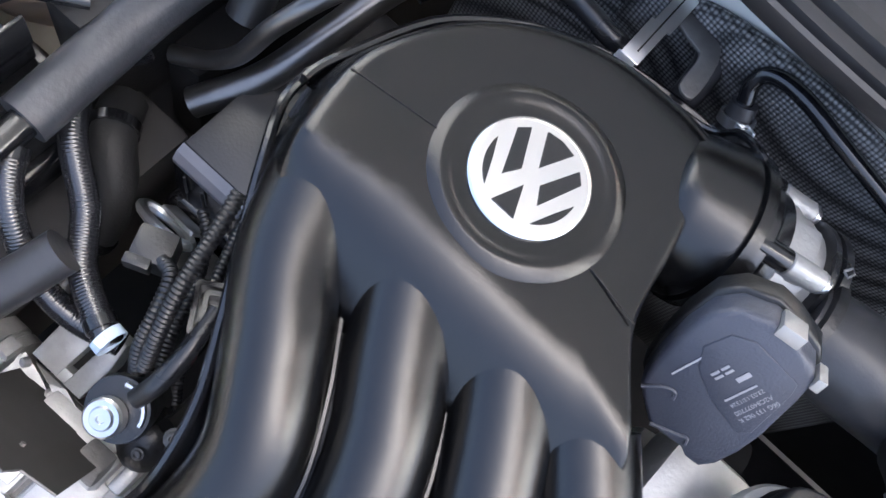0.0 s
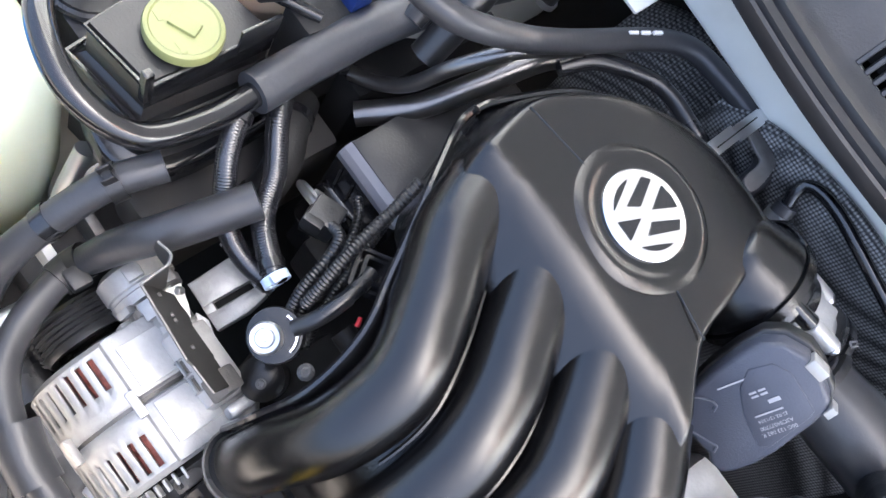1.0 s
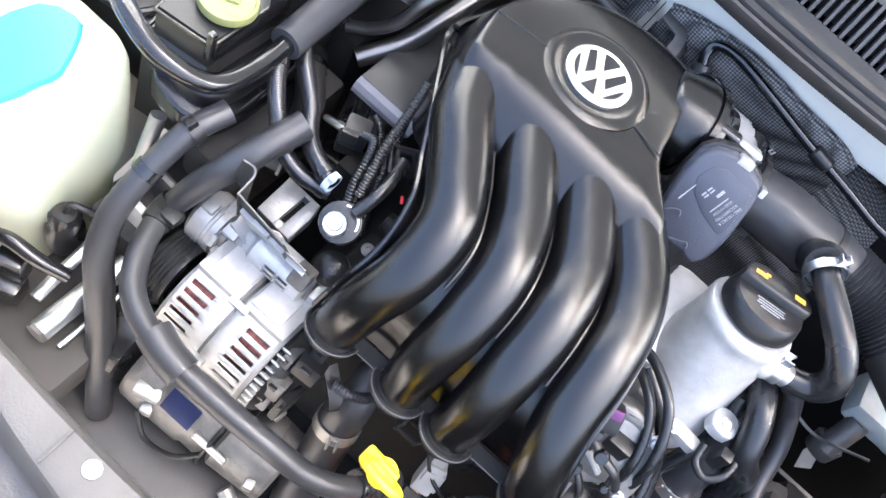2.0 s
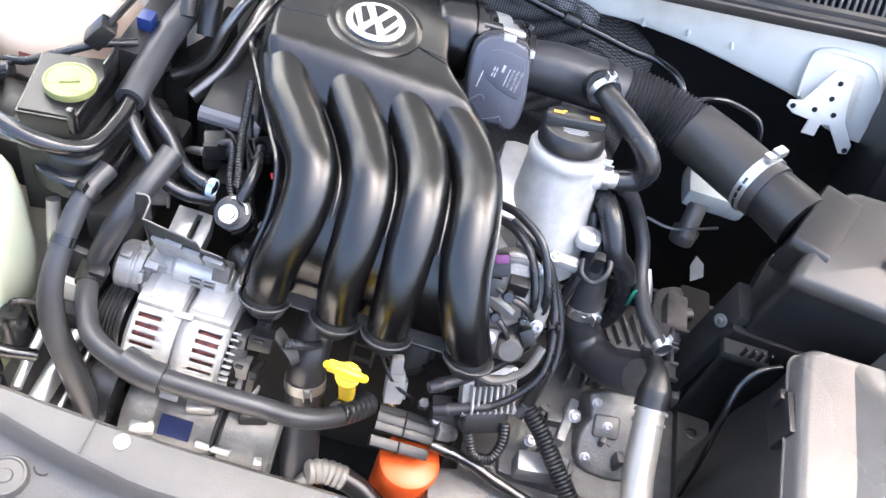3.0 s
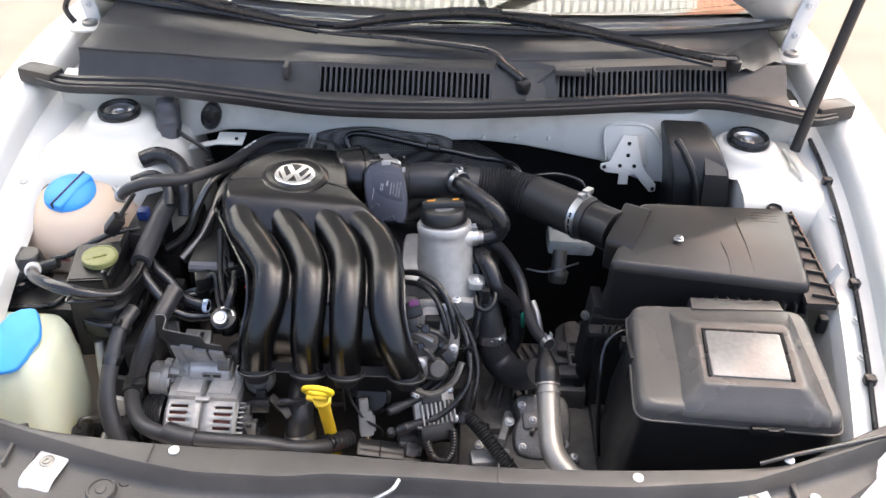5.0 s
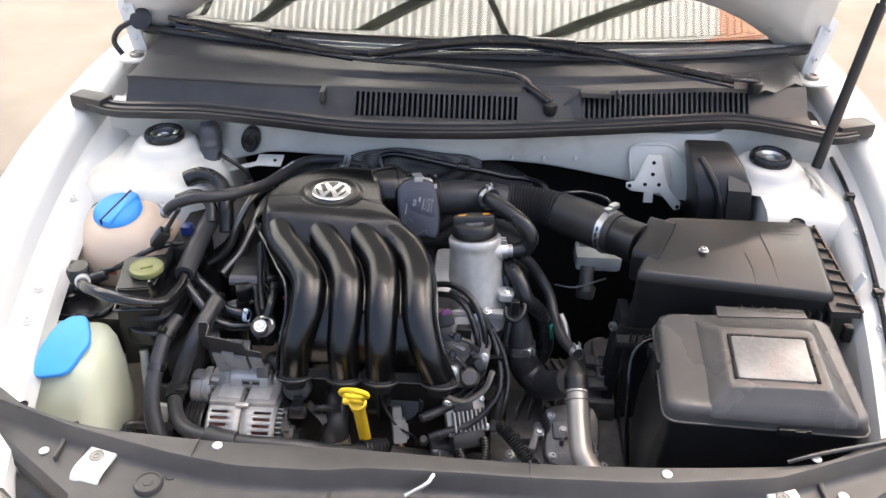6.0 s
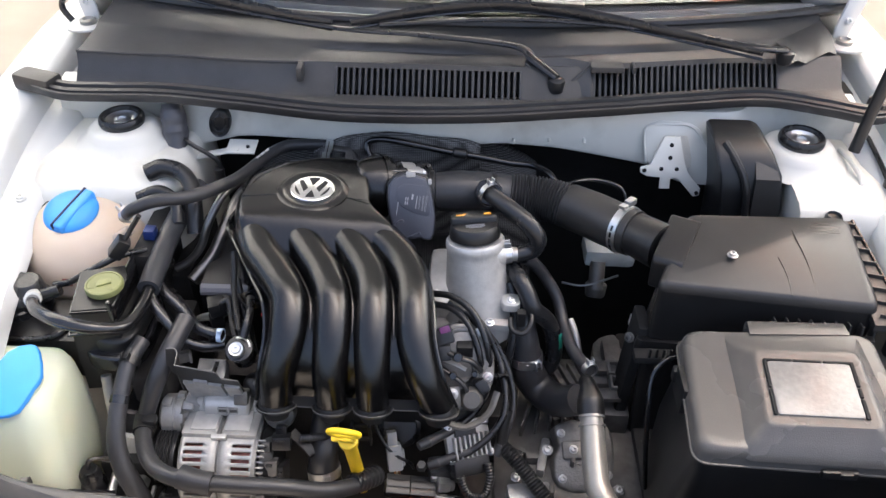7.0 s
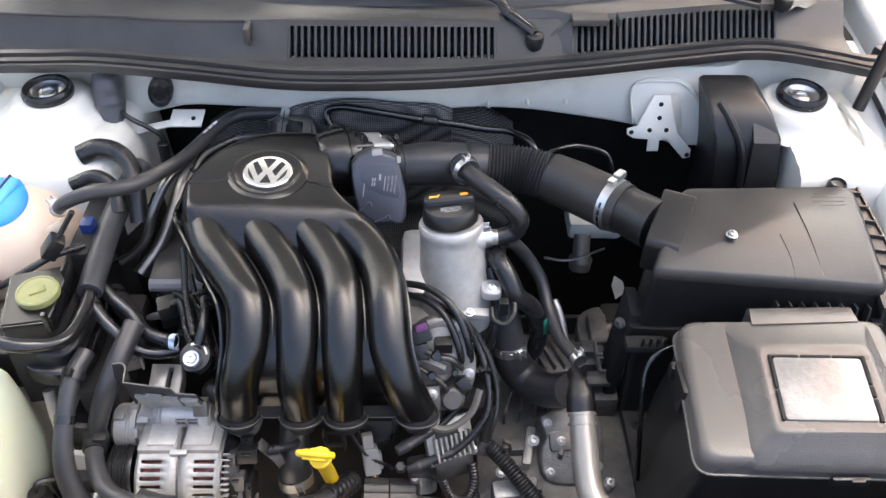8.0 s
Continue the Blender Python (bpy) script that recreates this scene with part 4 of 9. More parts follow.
# thin web between the runners, falling to a straight lower edge
bm = B()
rows = []
for k in range(37):
    f = 3 * k / 36
    sag = 0.004 * math.sin(math.pi * (f % 1.0))
    row = spline(lane(f), 6)
    rows.append([(p.x, p.y + 0.003 + sag + 0.014 * max(0.0, j / (len(row) - 1) - 0.35), p.z - 0.005 - sag) for j, p in enumerate(row)])
loft(bm, rows, closed=False)
part("web", bm, M_cover, cover, "", 60)
for i in range(3):
    L = spline(lane(i + 0.5), 6)[6:24]
    bm = B()
    sweep(bm, [(p.x, p.y - 0.001, p.z + 0.0015) for p in L], 0.0016, seg=6, smoothed=False)
    part("mould_line", bm, M_cover, cover)
    a, b = lane(i)[-1], lane(i + 1)[-1]
    bm = B()
    m0 = plane_of((a + b) / 2 + Vector((0, 0.004, -0.002)), b - a, (0, -0.80, -0.60))
    box(bm, m0.translation, ((b - a).length - 0.034, 0.013, 0.005), 0.0015, m0)
    part("flange", bm, M_void, cover, "flat flange between two runner feet")
    bm = B()
    box(bm, m0 @ Vector((0, 0.0070, 0.001)), ((b - a).length - 0.044, 0.0012, 0.0035), 0.0004, m0)
    part("flange_edge", bm, M_alu_dark, cover, "thin pale edge of the flange")
# flange shelf with a raised bead round the cover
rim_left = [(-0.3145, -0.190, 0.846), (-0.310, -0.215, 0.852), (-0.2945, -0.245, 0.853), (-0.277, -0.275, 0.849), (-0.2565, -0.309, 0.839), (-0.2370, -0.345, 0.835), (-0.2300, -0.381, 0.813), (-0.2365, -0.406, 0.777), (-0.2420, -0.416, 0.735)]
rim_right = [(-0.070, -0.240, 0.858), (-0.0455, -0.268, 0.850), (-0.0300, -0.301, 0.842), (-0.0225, -0.343, 0.830), (-0.0180, -0.381, 0.808), (-0.0065, -0.406, 0.775), (0.0100, -0.416, 0.735)]
bm = B()
lip = [(x, y, 0.851) for x, y in rim_line[:int(len(rim_line) * 0.42)]]
sweep(bm, lip, 0.0030, seg=8, smoothed=False)
sweep(bm, rim_left, 0.0030, seg=8)
sweep(bm, rim_right, 0.0026, seg=8)
part("rim", bm, M_rim, cover, "glossy black rim bead")
bm = B()
inner = [Vector((x, y, 0.847)) for x, y in mixl(rim_line, top_line, 0.30)[:len(lip)]]
loft(bm, [[Vector(p) for p in lip], [Vector(p).lerp(q, 0.35) + Vector((0, 0, -0.006)) for p, q in zip(lip, inner)], [q + Vector((0, 0, -0.006)) for q in inner]], closed=False)
tube = spline(lane(0), 6)
P_rim = spline(rim_left, 6)[6:]
n = min(len(tube), len(P_rim))
loft(bm, [P_rim[:n], [p.lerp(q, 0.4) + Vector((0, 0, -0.005)) for p, q in zip(P_rim[:n], tube[:n])], [q + Vector((0, 0, -0.004)) for q in tube[:n]]], closed=False)
tube = spline(lane(3), 6)
P_rim = spline(rim_right, 6)
n = min(len(tube), len(P_rim))
loft(bm, [P_rim[:n], [p.lerp(q, 0.4) + Vector((0, 0, -0.005)) for p, q in zip(P_rim[:n], tube[:n])], [q + Vector((0, 0, -0.004)) for q in tube[:n]]], closed=False)
part("skirt", bm, M_cover, cover)
# neck towards the throttle body
bm = B()
ax = Vector((0.93, 0.32, -0.18)).normalized()
n0 = Vector((-0.152, -0.117, 0.862))
lathe(bm, [(0.030, 0.004), (0.0360, 0.008), (0.0395, 0.016), (0.0420, 0.026), (0.0440, 0.034), (0.0452, 0.039), (0.0452, 0.0405), (0.0440, 0.041), (0.0440, 0.0425), (0.0468, 0.0430), (0.0468, 0.0500), (0.0430, 0.0505)], frame_of(n0, n0 + ax), 44)
part("neck", bm, M_cover, cover, "round neck with a collar", 60)
bm = B()
lathe(bm, [(0.0425, 0.048), (0.0420, 0.058), (0.0385, 0.061), (0.0370, 0.064), (0.0365, 0.0715), (0.033, 0.0725)], frame_of(n0, n0 + ax), 40)
part("adapter", bm, M_rim, cover, "glossy black adapter ring")
bm = B()
arch = [(-0.1745, -0.0585, 0.851), (-0.1560, -0.0565, 0.852), (-0.1447, -0.0555, 0.853), (-0.1370, -0.0553, 0.857), (-0.1325, -0.0556, 0.864), (-0.1300, -0.0590, 0.873), (-0.1249, -0.0665, 0.883), (-0.1178, -0.0728, 0.889), (-0.1115, -0.0778, 0.890), (-0.1068, -0.0819, 0.888)]
sweep(bm, arch, 0.0022, seg=8)
part("rim_bead", bm, M_rim, cover, "glossy rim bead arching over the neck")
bm = B()
loft(bm, [[Vector(p) for p in arch], [Vector(p) + Vector((-0.001, -0.006, -0.003)) for p in arch], [Vector(p) + Vector((-0.003, -0.013, -0.002)) for p in arch]], closed=False)
part("neck_web", bm, M_rim, cover, "narrow web below the bead")
nm = frame_of(n0, n0 + ax)
for k in range(4):
    th = radians(25 + 90 * k)
    bm = B()
    cyl(bm, nm @ Vector((0.036 * math.cos(th), 0.036 * math.sin(th), 0.048)), nm @ Vector((0.036 * math.cos(th), 0.036 * math.sin(th), 0.074)), 0.0068, 0.0068, 16, 0.001)
    part("screw_boss", bm, M_rim, cover)

# ---- throttle body and its cover ----
tb = thing("throttle_body", (-0.05, -0.10, 0.80), "cast aluminium throttle body with a blue-grey plastic cover", "throttle body")
t0 = n0 + ax * 0.072
tmx = frame_of(t0, t0 + ax)
bm = B()
lathe(bm, [(0.031, 0.0), (0.034, 0.002), (0.034, 0.008), (0.031, 0.010), (0.031, 0.022), (0.0285, 0.024), (0.0285, 0.034)], tmx, 36)
part("housing", bm, M_cast, tb)
for k in range(4):
    th = radians(25 + 90 * k)
    bm = B()
    cyl(bm, tmx @ Vector((0.035 * math.cos(th), 0.035 * math.sin(th), 0.002)), tmx @ Vector((0.035 * math.cos(th), 0.035 * math.sin(th), 0.026)), 0.0070, 0.0066, 16, 0.001)
    bo = part("screw_boss", bm, M_cast, tb)
    bolt("screw", tmx @ Vector((0.035 * math.cos(th), 0.035 * math.sin(th), 0.026)), ax, 0.0048, bo)
bm = B()
box(bm, t0 + ax * 0.014 + Vector((0.0, -0.006, 0.030)), (0.024, 0.030, 0.012), 0.003, Matrix.Rotation(0.3, 4, "Z"))
part("flat_pad", bm, M_cast, tb)
bm = B()
lathe(bm, [(0.030, 0.030), (0.0345, 0.031), (0.0345, 0.035), (0.032, 0.0355), (0.032, 0.038), (0.0345, 0.0385), (0.0345, 0.044), (0.030, 0.045)], tmx, 36)
part("ribbed_coupling", bm, M_rubber, tb, "ribbed black rubber coupling")
bm = B()
sweep(bm, [t0 + Vector(v) for v in ((0.041, 0.010, 0.029), (0.043, 0.013, 0.0315), (0.0455, 0.011, 0.0315), (0.044, 0.008, 0.0295), (0.041, 0.010, 0.029))], 0.0009, seg=6, smoothed=False)
part("wire_loop", bm, M_alu_dark, tb, "bright wire loop")
pm = plane_of((-0.054, -0.180, 0.871), (1, 0.10, 0.06), (0.0, 0.5, 0.86))
hull = [(-0.035, -0.024), (-0.029, -0.031), (-0.017, -0.042), (-0.008, -0.043), (0.003, -0.0425), (0.008, -0.046), (0.017, -0.046), (0.022, -0.038), (0.0245, -0.024), (0.025, -0.009), (0.0225, 0.020), (0.0200, 0.034), (0.0150, 0.040), (-0.001, 0.046), (-0.013, 0.048), (-0.028, 0.043), (-0.036, 0.033), (-0.0385, 0.015), (-0.038, -0.006)]
outline = hull
bm = B()
prism(bm, outline, -0.022, 0.0, 0.0035, pm)
tc = part("cover", bm, M_bluegrey, tb, "blue-grey plastic cover with pale print")
bm = B()
prism(bm, [(-0.0275, 0.016), (-0.0225, 0.030), (-0.012, 0.0345), (0.004, 0.0315), (0.0150, 0.0290), (0.0172, 0.022), (0.0195, -0.008), (0.0150, -0.013), (-0.006, -0.006), (-0.021, 0.004)], -0.002, 0.0009, 0.0006, pm)
part("raised_panel", bm, M_bluegrey, tc)
bm = B()
prism(bm, [(x * 1.05, y * 1.05 + 0.001) for x, y in outline], -0.028, -0.015, 0.002, pm)
part("cover_rim", bm, M_black, tc)
for ln in (((-0.034, -0.024), (-0.026, -0.0165), (-0.0205, -0.0150), (-0.0185, -0.019)), ((-0.017, -0.040), (-0.004, -0.0358), (0.001, -0.0340), (0.003, -0.038))):
    bm = B()
    sweep(bm, [pm @ Vector((x, y, 0.0006)) for x, y in ln], 0.0011, seg=6)
    part("moulded_line", bm, M_bluegrey, tc)
for x, y, w in ((-0.004, 0.0465, 0.013), (0.0215, 0.0345, 0.005)):
    bm = B()
    box(bm, pm @ Vector((x, y, -0.006)), (w, 0.0075, 0.014), 0.001, pm)
    part("clip", bm, M_cast, tc, "dull metal clip")


def print_text(body, size, o, m, parent, material):
    """Small flat lettering from the built-in font, turned into a mesh."""
    cu = bpy.data.curves.new("print", "FONT")
    cu.body, cu.size, cu.align_x, cu.align_y = body, size, "CENTER", "CENTER"
    ob = bpy.data.objects.new("print", cu)
    me = bpy.data.meshes.new_from_object(ob)
    bpy.data.objects.remove(ob)
    bm2 = B()
    bm2.from_mesh(me)
    bpy.data.meshes.remove(me)
    bm2.transform(m @ Matrix.Translation(o))
    return part("print", bm2, material, parent, "", 0)


def bar(w, h, o, m, parent, material, name="print_bar"):
    bm2 = B()
    box(bm2, m @ Vector(o), (w, h, 0.0004), 0, m)
    return part(name, bm2, material, parent, "", 0)


tm = pm @ Matrix.Rotation(radians(-103), 4, "Z")
back = Matrix.Rotation(radians(103), 4, "Z")
for text, size, x, y in (("06G 133 062 K", 0.0036, 0.0135, 0.0047), ("A2C84077700", 0.0036, 0.0093, 0.0060), ("23.03.13/1324", 0.0033, 0.0047, 0.0072)):
    print_text(text, size, back @ Vector((x, y, 0.0013)), tm, tc, M_textdim)
for w, h, x, y in ((0.018, 0.0010, 0.0008, 0.0075), (0.0075, 0.0026, -0.0040, 0.0156), (0.0045, 0.0014, -0.0105, 0.0135), (0.0045, 0.0014, -0.0118, 0.0078), (0.0045, 0.0014, -0.0132, 0.0140), (0.0045, 0.0014, -0.0145, 0.0083), (0.027, 0.0010, -0.0250, 0.0060)):
    bar(w, h, back @ Vector((x, y, 0.0013 if x > -0.02 else 0.0006)), tm, tc, M_textdim)

# ---- intake pipe to the airbox ----
ip = [(-0.040, -0.106, 0.848), (0.0, -0.103, 0.850), (0.045, -0.098, 0.846), (0.085, -0.094, 0.840), (0.125, -0.098, 0.838), (0.164, -0.112, 0.836), (0.195, -0.133, 0.836), (0.222, -0.157, 0.838), (0.25, -0.184, 0.842), (0.282, -0.218, 0.846)]
intake = thing("intake_pipe", ip[0], "black intake pipe with a corrugated bellows stretch", "intake pipe")
bm = B()
sweep(bm, ip[0:4], [0.027, 0.030, 0.029, 0.028], seg=28)
part("front_pipe", bm, M_hose, intake)
for p, q, r in ((ip[0], ip[1], 0.0315), (ip[2], ip[3], 0.030)):
    bm = B()
    d = (Vector(q) - Vector(p)).normalized()
    lathe(bm, [(r - 0.003, -0.004), (r, -0.003), (r, 0.003), (r - 0.003, 0.004)], frame_of(Vector(p) + d * 0.006, Vector(p) + d), 28)
    part("pipe_collar", bm, M_black, intake)
bm = B()
sweep(bm, [Vector(ip[3]) + Vector((-0.006, 0, 0.0)), *ip[4:6]], 0.0290, seg=30, ribs=0.0036, pitch=0.0046)
part("bellows", bm, M_hose, intake, "corrugated rubber bellows")
bm = B()
sweep(bm, [ip[5], ip[6], ip[7], ip[8]], [0.033, 0.034, 0.034, 0.033], seg=30)
part("rear_pipe", bm, M_airbox, intake, "smooth black plastic pipe")
bm = B()
sweep(bm, [ip[8], ip[9]], [0.0305, 0.0325], seg=30)
part("outlet", bm, M_black, intake)
d = (Vector(ip[8]) - Vector(ip[7])).normalized()
cm = frame_of(Vector(ip[7]) + d * 0.022, Vector(ip[7]) + d)
bm = B()
lathe(bm, [(0.0335, -0.006), (0.0352, -0.006), (0.0352, 0.006), (0.0335, 0.006), (0.0335, -0.006)], cm, 32, False, False)
cb = part("clamp", bm, M_steel, intake, "wide zinc-plated band clamp")
bm = B()
for a in range(-3, 4):
    th = radians(200 + a * 16)
    box(bm, cm @ Vector((0.0353 * math.cos(th), 0.0353 * math.sin(th), 0)), (0.0012, 0.0075, 0.003), 0, cm @ Matrix.Rotation(th, 4, "Z"))
part("clamp_slot", bm, M_rim, cb)
bm = B()
box(bm, cm @ Vector((0.010, 0.040, 0)), (0.016, 0.009, 0.011), 0.002, cm)
box(bm, cm @ Vector((-0.006, 0.040, 0)), (0.010, 0.005, 0.010), 0.001, cm)
part("clamp_ear", bm, M_steel, cb)
# small branch with the breather hose
br = [(0.046, -0.128, 0.862), (0.046, -0.142, 0.876), (0.046, -0.154, 0.884)]
bm = B()
sweep(bm, br, [0.018, 0.0185, 0.0175], seg=20)
part("branch", bm, M_black, intake)
bre = [(0.044, -0.150, 0.882), (0.056, -0.170, 0.884), (0.078, -0.190, 0.879), (0.100, -0.204, 0.867), (0.113, -0.210, 0.847), (0.107, -0.212, 0.829), (0.086, -0.216, 0.824), (0.066, -0.222, 0.828)]
bh = thing("breather_hose", bre[0], "glossy black breather hose bent back to the oil filler neck", "hose")
bm = B()
sweep(bm, bre, [0.0115, 0.0115, 0.012, 0.0125, 0.0130, 0.0125, 0.0115, 0.011], seg=18)
part("tube", bm, M_rubber, bh)
clamp(Vector(bre[0]) + Vector((0.004, -0.007, 0.0)), (0.5, -0.8, 0.05), 0.0165, bh, 0.008)
clamp(Vector(bre[-1]) + Vector((0.006, 0.001, 0)), (1, 0.2, 0), 0.0125, bh, 0.010)

# ---- oil filler ----
fil = thing("oil_filler", (0.035, -0.24, 0.70), "silver cast oil filler neck with a black cap", "oil filler")
fa, fb = Vector((0.037, -0.236, 0.735)), Vector((0.028, -0.209, 0.850))
fm = frame_of(fa, fb)
bm = B()
lathe(bm, [(0.050, -0.03), (0.0535, -0.010), (0.0500, 0.010), (0.0455, 0.035), (0.0420, 0.065), (0.0400, 0.090), (0.0392, 0.098), (0.0400, 0.100), (0.0405, 0.104), (0.0405, 0.111), (0.0385, 0.1135), (0.030, 0.114)], fm, 44)
part("neck", bm, M_filler, fil)
bm = B()
box(bm, (0.044, -0.280, 0.752), (0.070, 0.014, 0.012), 0.003, Matrix.Rotation(-0.1, 4, "Z"))
prism(bm, smooth2d([(-0.010, -0.010), (0.010, -0.010), (0.012, 0.008), (0.0, 0.014), (-0.012, 0.008)], 3), -0.006, 0.006, 0.002, Matrix.Translation((0.080, -0.262, 0.775)))
part("flange", bm, M_filler, fil)
for p in ((0.080, -0.264, 0.781), (0.052, -0.284, 0.758)):
    bolt("bolt", p, (0, -0.3, 1), 0.0050, fil)
bm = B()
cyl(bm, (0.056, -0.224, 0.828), (0.070, -0.222, 0.828), 0.0165, 0.0145, 24, 0.002)
part("boss", bm, M_filler, fil)
bm = B()
lathe(bm, [(0.0100, 0.0), (0.0125, 0.001), (0.0125, 0.004), (0.0105, 0.005), (0.0105, 0.009), (0.0125, 0.010), (0.0125, 0.013), (0.0100, 0.014), (0.0100, 0.020)], frame_of((0.066, -0.2225, 0.828), (0.09, -0.219, 0.827)), 24)
part("spigot", bm, M_alu, fil)
cap0 = fb
cpm = frame_of(cap0, cap0 + (fb - fa))
bm = B()
lathe(bm, [(0.0320, -0.003), (0.0345, -0.001), (0.0350, 0.004), (0.0338, 0.009), (0.0325, 0.014), (0.0305, 0.0165), (0.0200, 0.0175), (0.004, 0.0175)], cpm, 44)
cp = part("cap", bm, M_black, fil, "round black oil cap with a wide grip bar")
bm = B()
prism(bm, smooth2d([(-0.031, 0.002), (-0.030, 0.015), (-0.020, 0.023), (0.0, 0.026), (0.020, 0.023), (0.030, 0.015), (0.031, 0.002), (0.015, -0.001), (-0.015, -0.001)], 3), 0.010, 0.026, 0.003, cpm @ Matrix.Rotation(math.atan2((cpm.inverted().to_3x3() @ Vector((1, 0.1, 0))).y, (cpm.inverted().to_3x3() @ Vector((1, 0.1, 0))).x), 4, "Z"))
part("grip", bm, M_black, cp)
XA = cpm.inverted().to_3x3() @ Vector((1, 0.1, 0))
cam_m = cpm @ Matrix.Rotation(math.atan2(XA.y, XA.x), 4, "Z")
for dx, w, h in ((-0.018, 0.011, 0.005), (0.019, 0.010, 0.006)):
    bar(w, h, (dx, 0.009, 0.0264), cam_m, cp, M_amber, "symbol")
bar(0.004, 0.003, (-0.012, 0.0125, 0.0264), cam_m, cp, M_amber, "symbol")
for k, w in enumerate((0.026, 0.024, 0.026, 0.018)):
    bar(w, 0.0012, (0.0, -0.0075 - 0.0032 * k, 0.0181), cam_m, cp, M_textdim)

# ---- airbox ----
ab = thing("airbox", (0.42, -0.24, 0.45), "brown-black plastic air filter box with a screwed lid", "airbox")


def quad_ring(pts, z=None, grow=0.0, r=0.014, n=4):
    """A ring with rounded corners through four corner points."""
    c = sum((Vector(p) for p in pts), Vector()) / 4
    out = []
    for i in range(4):
        p, a, b = Vector(pts[i]), Vector(pts[i - 1]), Vector(pts[(i + 1) % 4])
        p2 = p + (p - c).normalized() * grow
        da, db = (a - p).normalized() * r, (b - p).normalized() * r
        for k in range(n + 1):
            f = k / n
            q = (p2 + da) * (1 - f) ** 2 + 2 * p2 * f * (1 - f) + (p2 + db) * f * f
            if z is not None:
                q.z += z
            out.append(q)
    return out


at = [(0.318, -0.184, 0.880), (0.262, -0.305, 0.857), (0.537, -0.320, 0.843), (0.540, -0.168, 0.870)]
# one lid in two tones: the skirt's shade is put into a blacker material
bm = B()
loft(bm, [quad_ring([(p[0], p[1], 0.76) for p in at], 0, 0.004), quad_ring([(p[0], p[1], p[2] - 0.05) for p in at], 0, 0.004), quad_ring(at, -0.011, 0.003)])
part("lid_skirt", bm, M_black, ab, "side wall of the lid, shade put into its black", 50)
bm = B()
loft(bm, [quad_ring(at, -0.014, 0.0035), quad_ring(at, -0.010, 0.003), quad_ring(at, -0.004, 0.001), quad_ring(at, 0.0, -0.006)])
al = part("lid", bm, M_airbox, ab, "brown-black top of the lid, paler than its shaded skirt", 50)
for x0, y0, x1, y1 in ((0.455, -0.200, 0.462, -0.310), (0.425, -0.250, 0.428, -0.312)):
    zt = lambda x, y: 0.9285 - 0.0476 * x + 0.1916 * y
    bm = B()
    sweep(bm, [(x0, y0, zt(x0, y0)), ((x0 + x1) / 2 + 0.003, (y0 + y1) / 2, zt((x0 + x1) / 2, (y0 + y1) / 2)), (x1, y1, zt(x1, y1))], 0.0009, seg=6)
    part("crease", bm, M_airbox, al)
bolt("screw", (0.362, -0.258, 0.8665), (0, 0.05, 1), 0.0055, al)
tmx2 = plane_of((0.497, -0.196, 0.8710), (1, 0.03, -0.02), (0.0, 1.0, 0.17))
for k, w in enumerate((0.030, 0.044, 0.040, 0.034)):
    bar(w, 0.0011, (0.003 * (k % 2), 0.008 - 0.0060 * k, 0.0002), tmx2, al, M_black, "moulded_mark")
bm = B()
lo = [(p[0] + (0.012 if p[0] > 0.45 else -0.004), p[1], 0.0) for p in at]
loft(bm, [quad_ring([(x, y, 0.42) for x, y, _ in lo], 0, -0.012), quad_ring([(x, y, 0.735) for x, y, _ in lo], 0, 0.004)])
part("base", bm, M_black, ab)
bm = B()
loft(bm, [quad_ring([(x, y, 0.735) for x, y, _ in lo], 0, 0.016), quad_ring([(x, y, 0.745) for x, y, _ in lo], 0, 0.017), quad_ring([(x, y, 0.758) for x, y, _ in lo], 0, 0.014)])
part("flange", bm, M_black, ab)
for k in range(9):
    p = Vector(at[1]).lerp(Vector(at[2]), 0.55 + 0.45 * k / 8)
    bm = B()
    box(bm, (p.x, p.y - 0.010, 0.790), (0.0030, 0.014, 0.050), 0.001, Matrix.Rotation(-0.2, 4, "X"))
    part("rib", bm, M_airbox, ab)
for k in range(3):
    bm = B()
    box(bm, (0.500 + 0.030 * k, -0.338, 0.790), (0.012, 0.012, 0.026), 0.002)
    part("spring_catch", bm, M_black, ab)
bm = B()
m = plane_of((0.287, -0.224, 0.848), Vector(at[1]) - Vector(at[0]), (0, 0, 1))
prism(bm, rrect(0.094, 0.060, 0.010), -0.03, 0.010, 0.003, m @ Matrix.Translation((0, -0.005, 0)))
part("inlet_flange", bm, M_black, ab, "square inlet flange")
bm = B()
loft(bm, [[(0.530, -0.160, 0.858), (0.552, -0.160, 0.858), (0.552, -0.160, 0.850), (0.530, -0.160, 0.850)], [(0.530, -0.250, 0.843), (0.562, -0.250, 0.843), (0.562, -0.250, 0.834), (0.530, -0.250, 0.834)], [(0.530, -0.338, 0.826), (0.572, -0.338, 0.826), (0.572, -0.338, 0.816), (0.530, -0.338, 0.816)]])
sf = part("side_flange", bm, M_airbox, ab, "black side flange with ribs")
bm = B()
sweep(bm, [(0.552, -0.160, 0.859), (0.562, -0.250, 0.844), (0.572, -0.338, 0.827)], 0.0022, seg=6)
part("flange_lip", bm, M_rim, sf)
for k in range(8):
    f = k / 7
    bm = B()
    box(bm, (0.546 + 0.009 * f, -0.172 - 0.156 * f, 0.858 - 0.029 * f), (0.012 + 0.020 * f, 0.0026, 0.009), 0.0008, Matrix.Rotation(-0.2, 4, "Z"))
    part("rib", bm, M_airbox, sf)
bm = B()
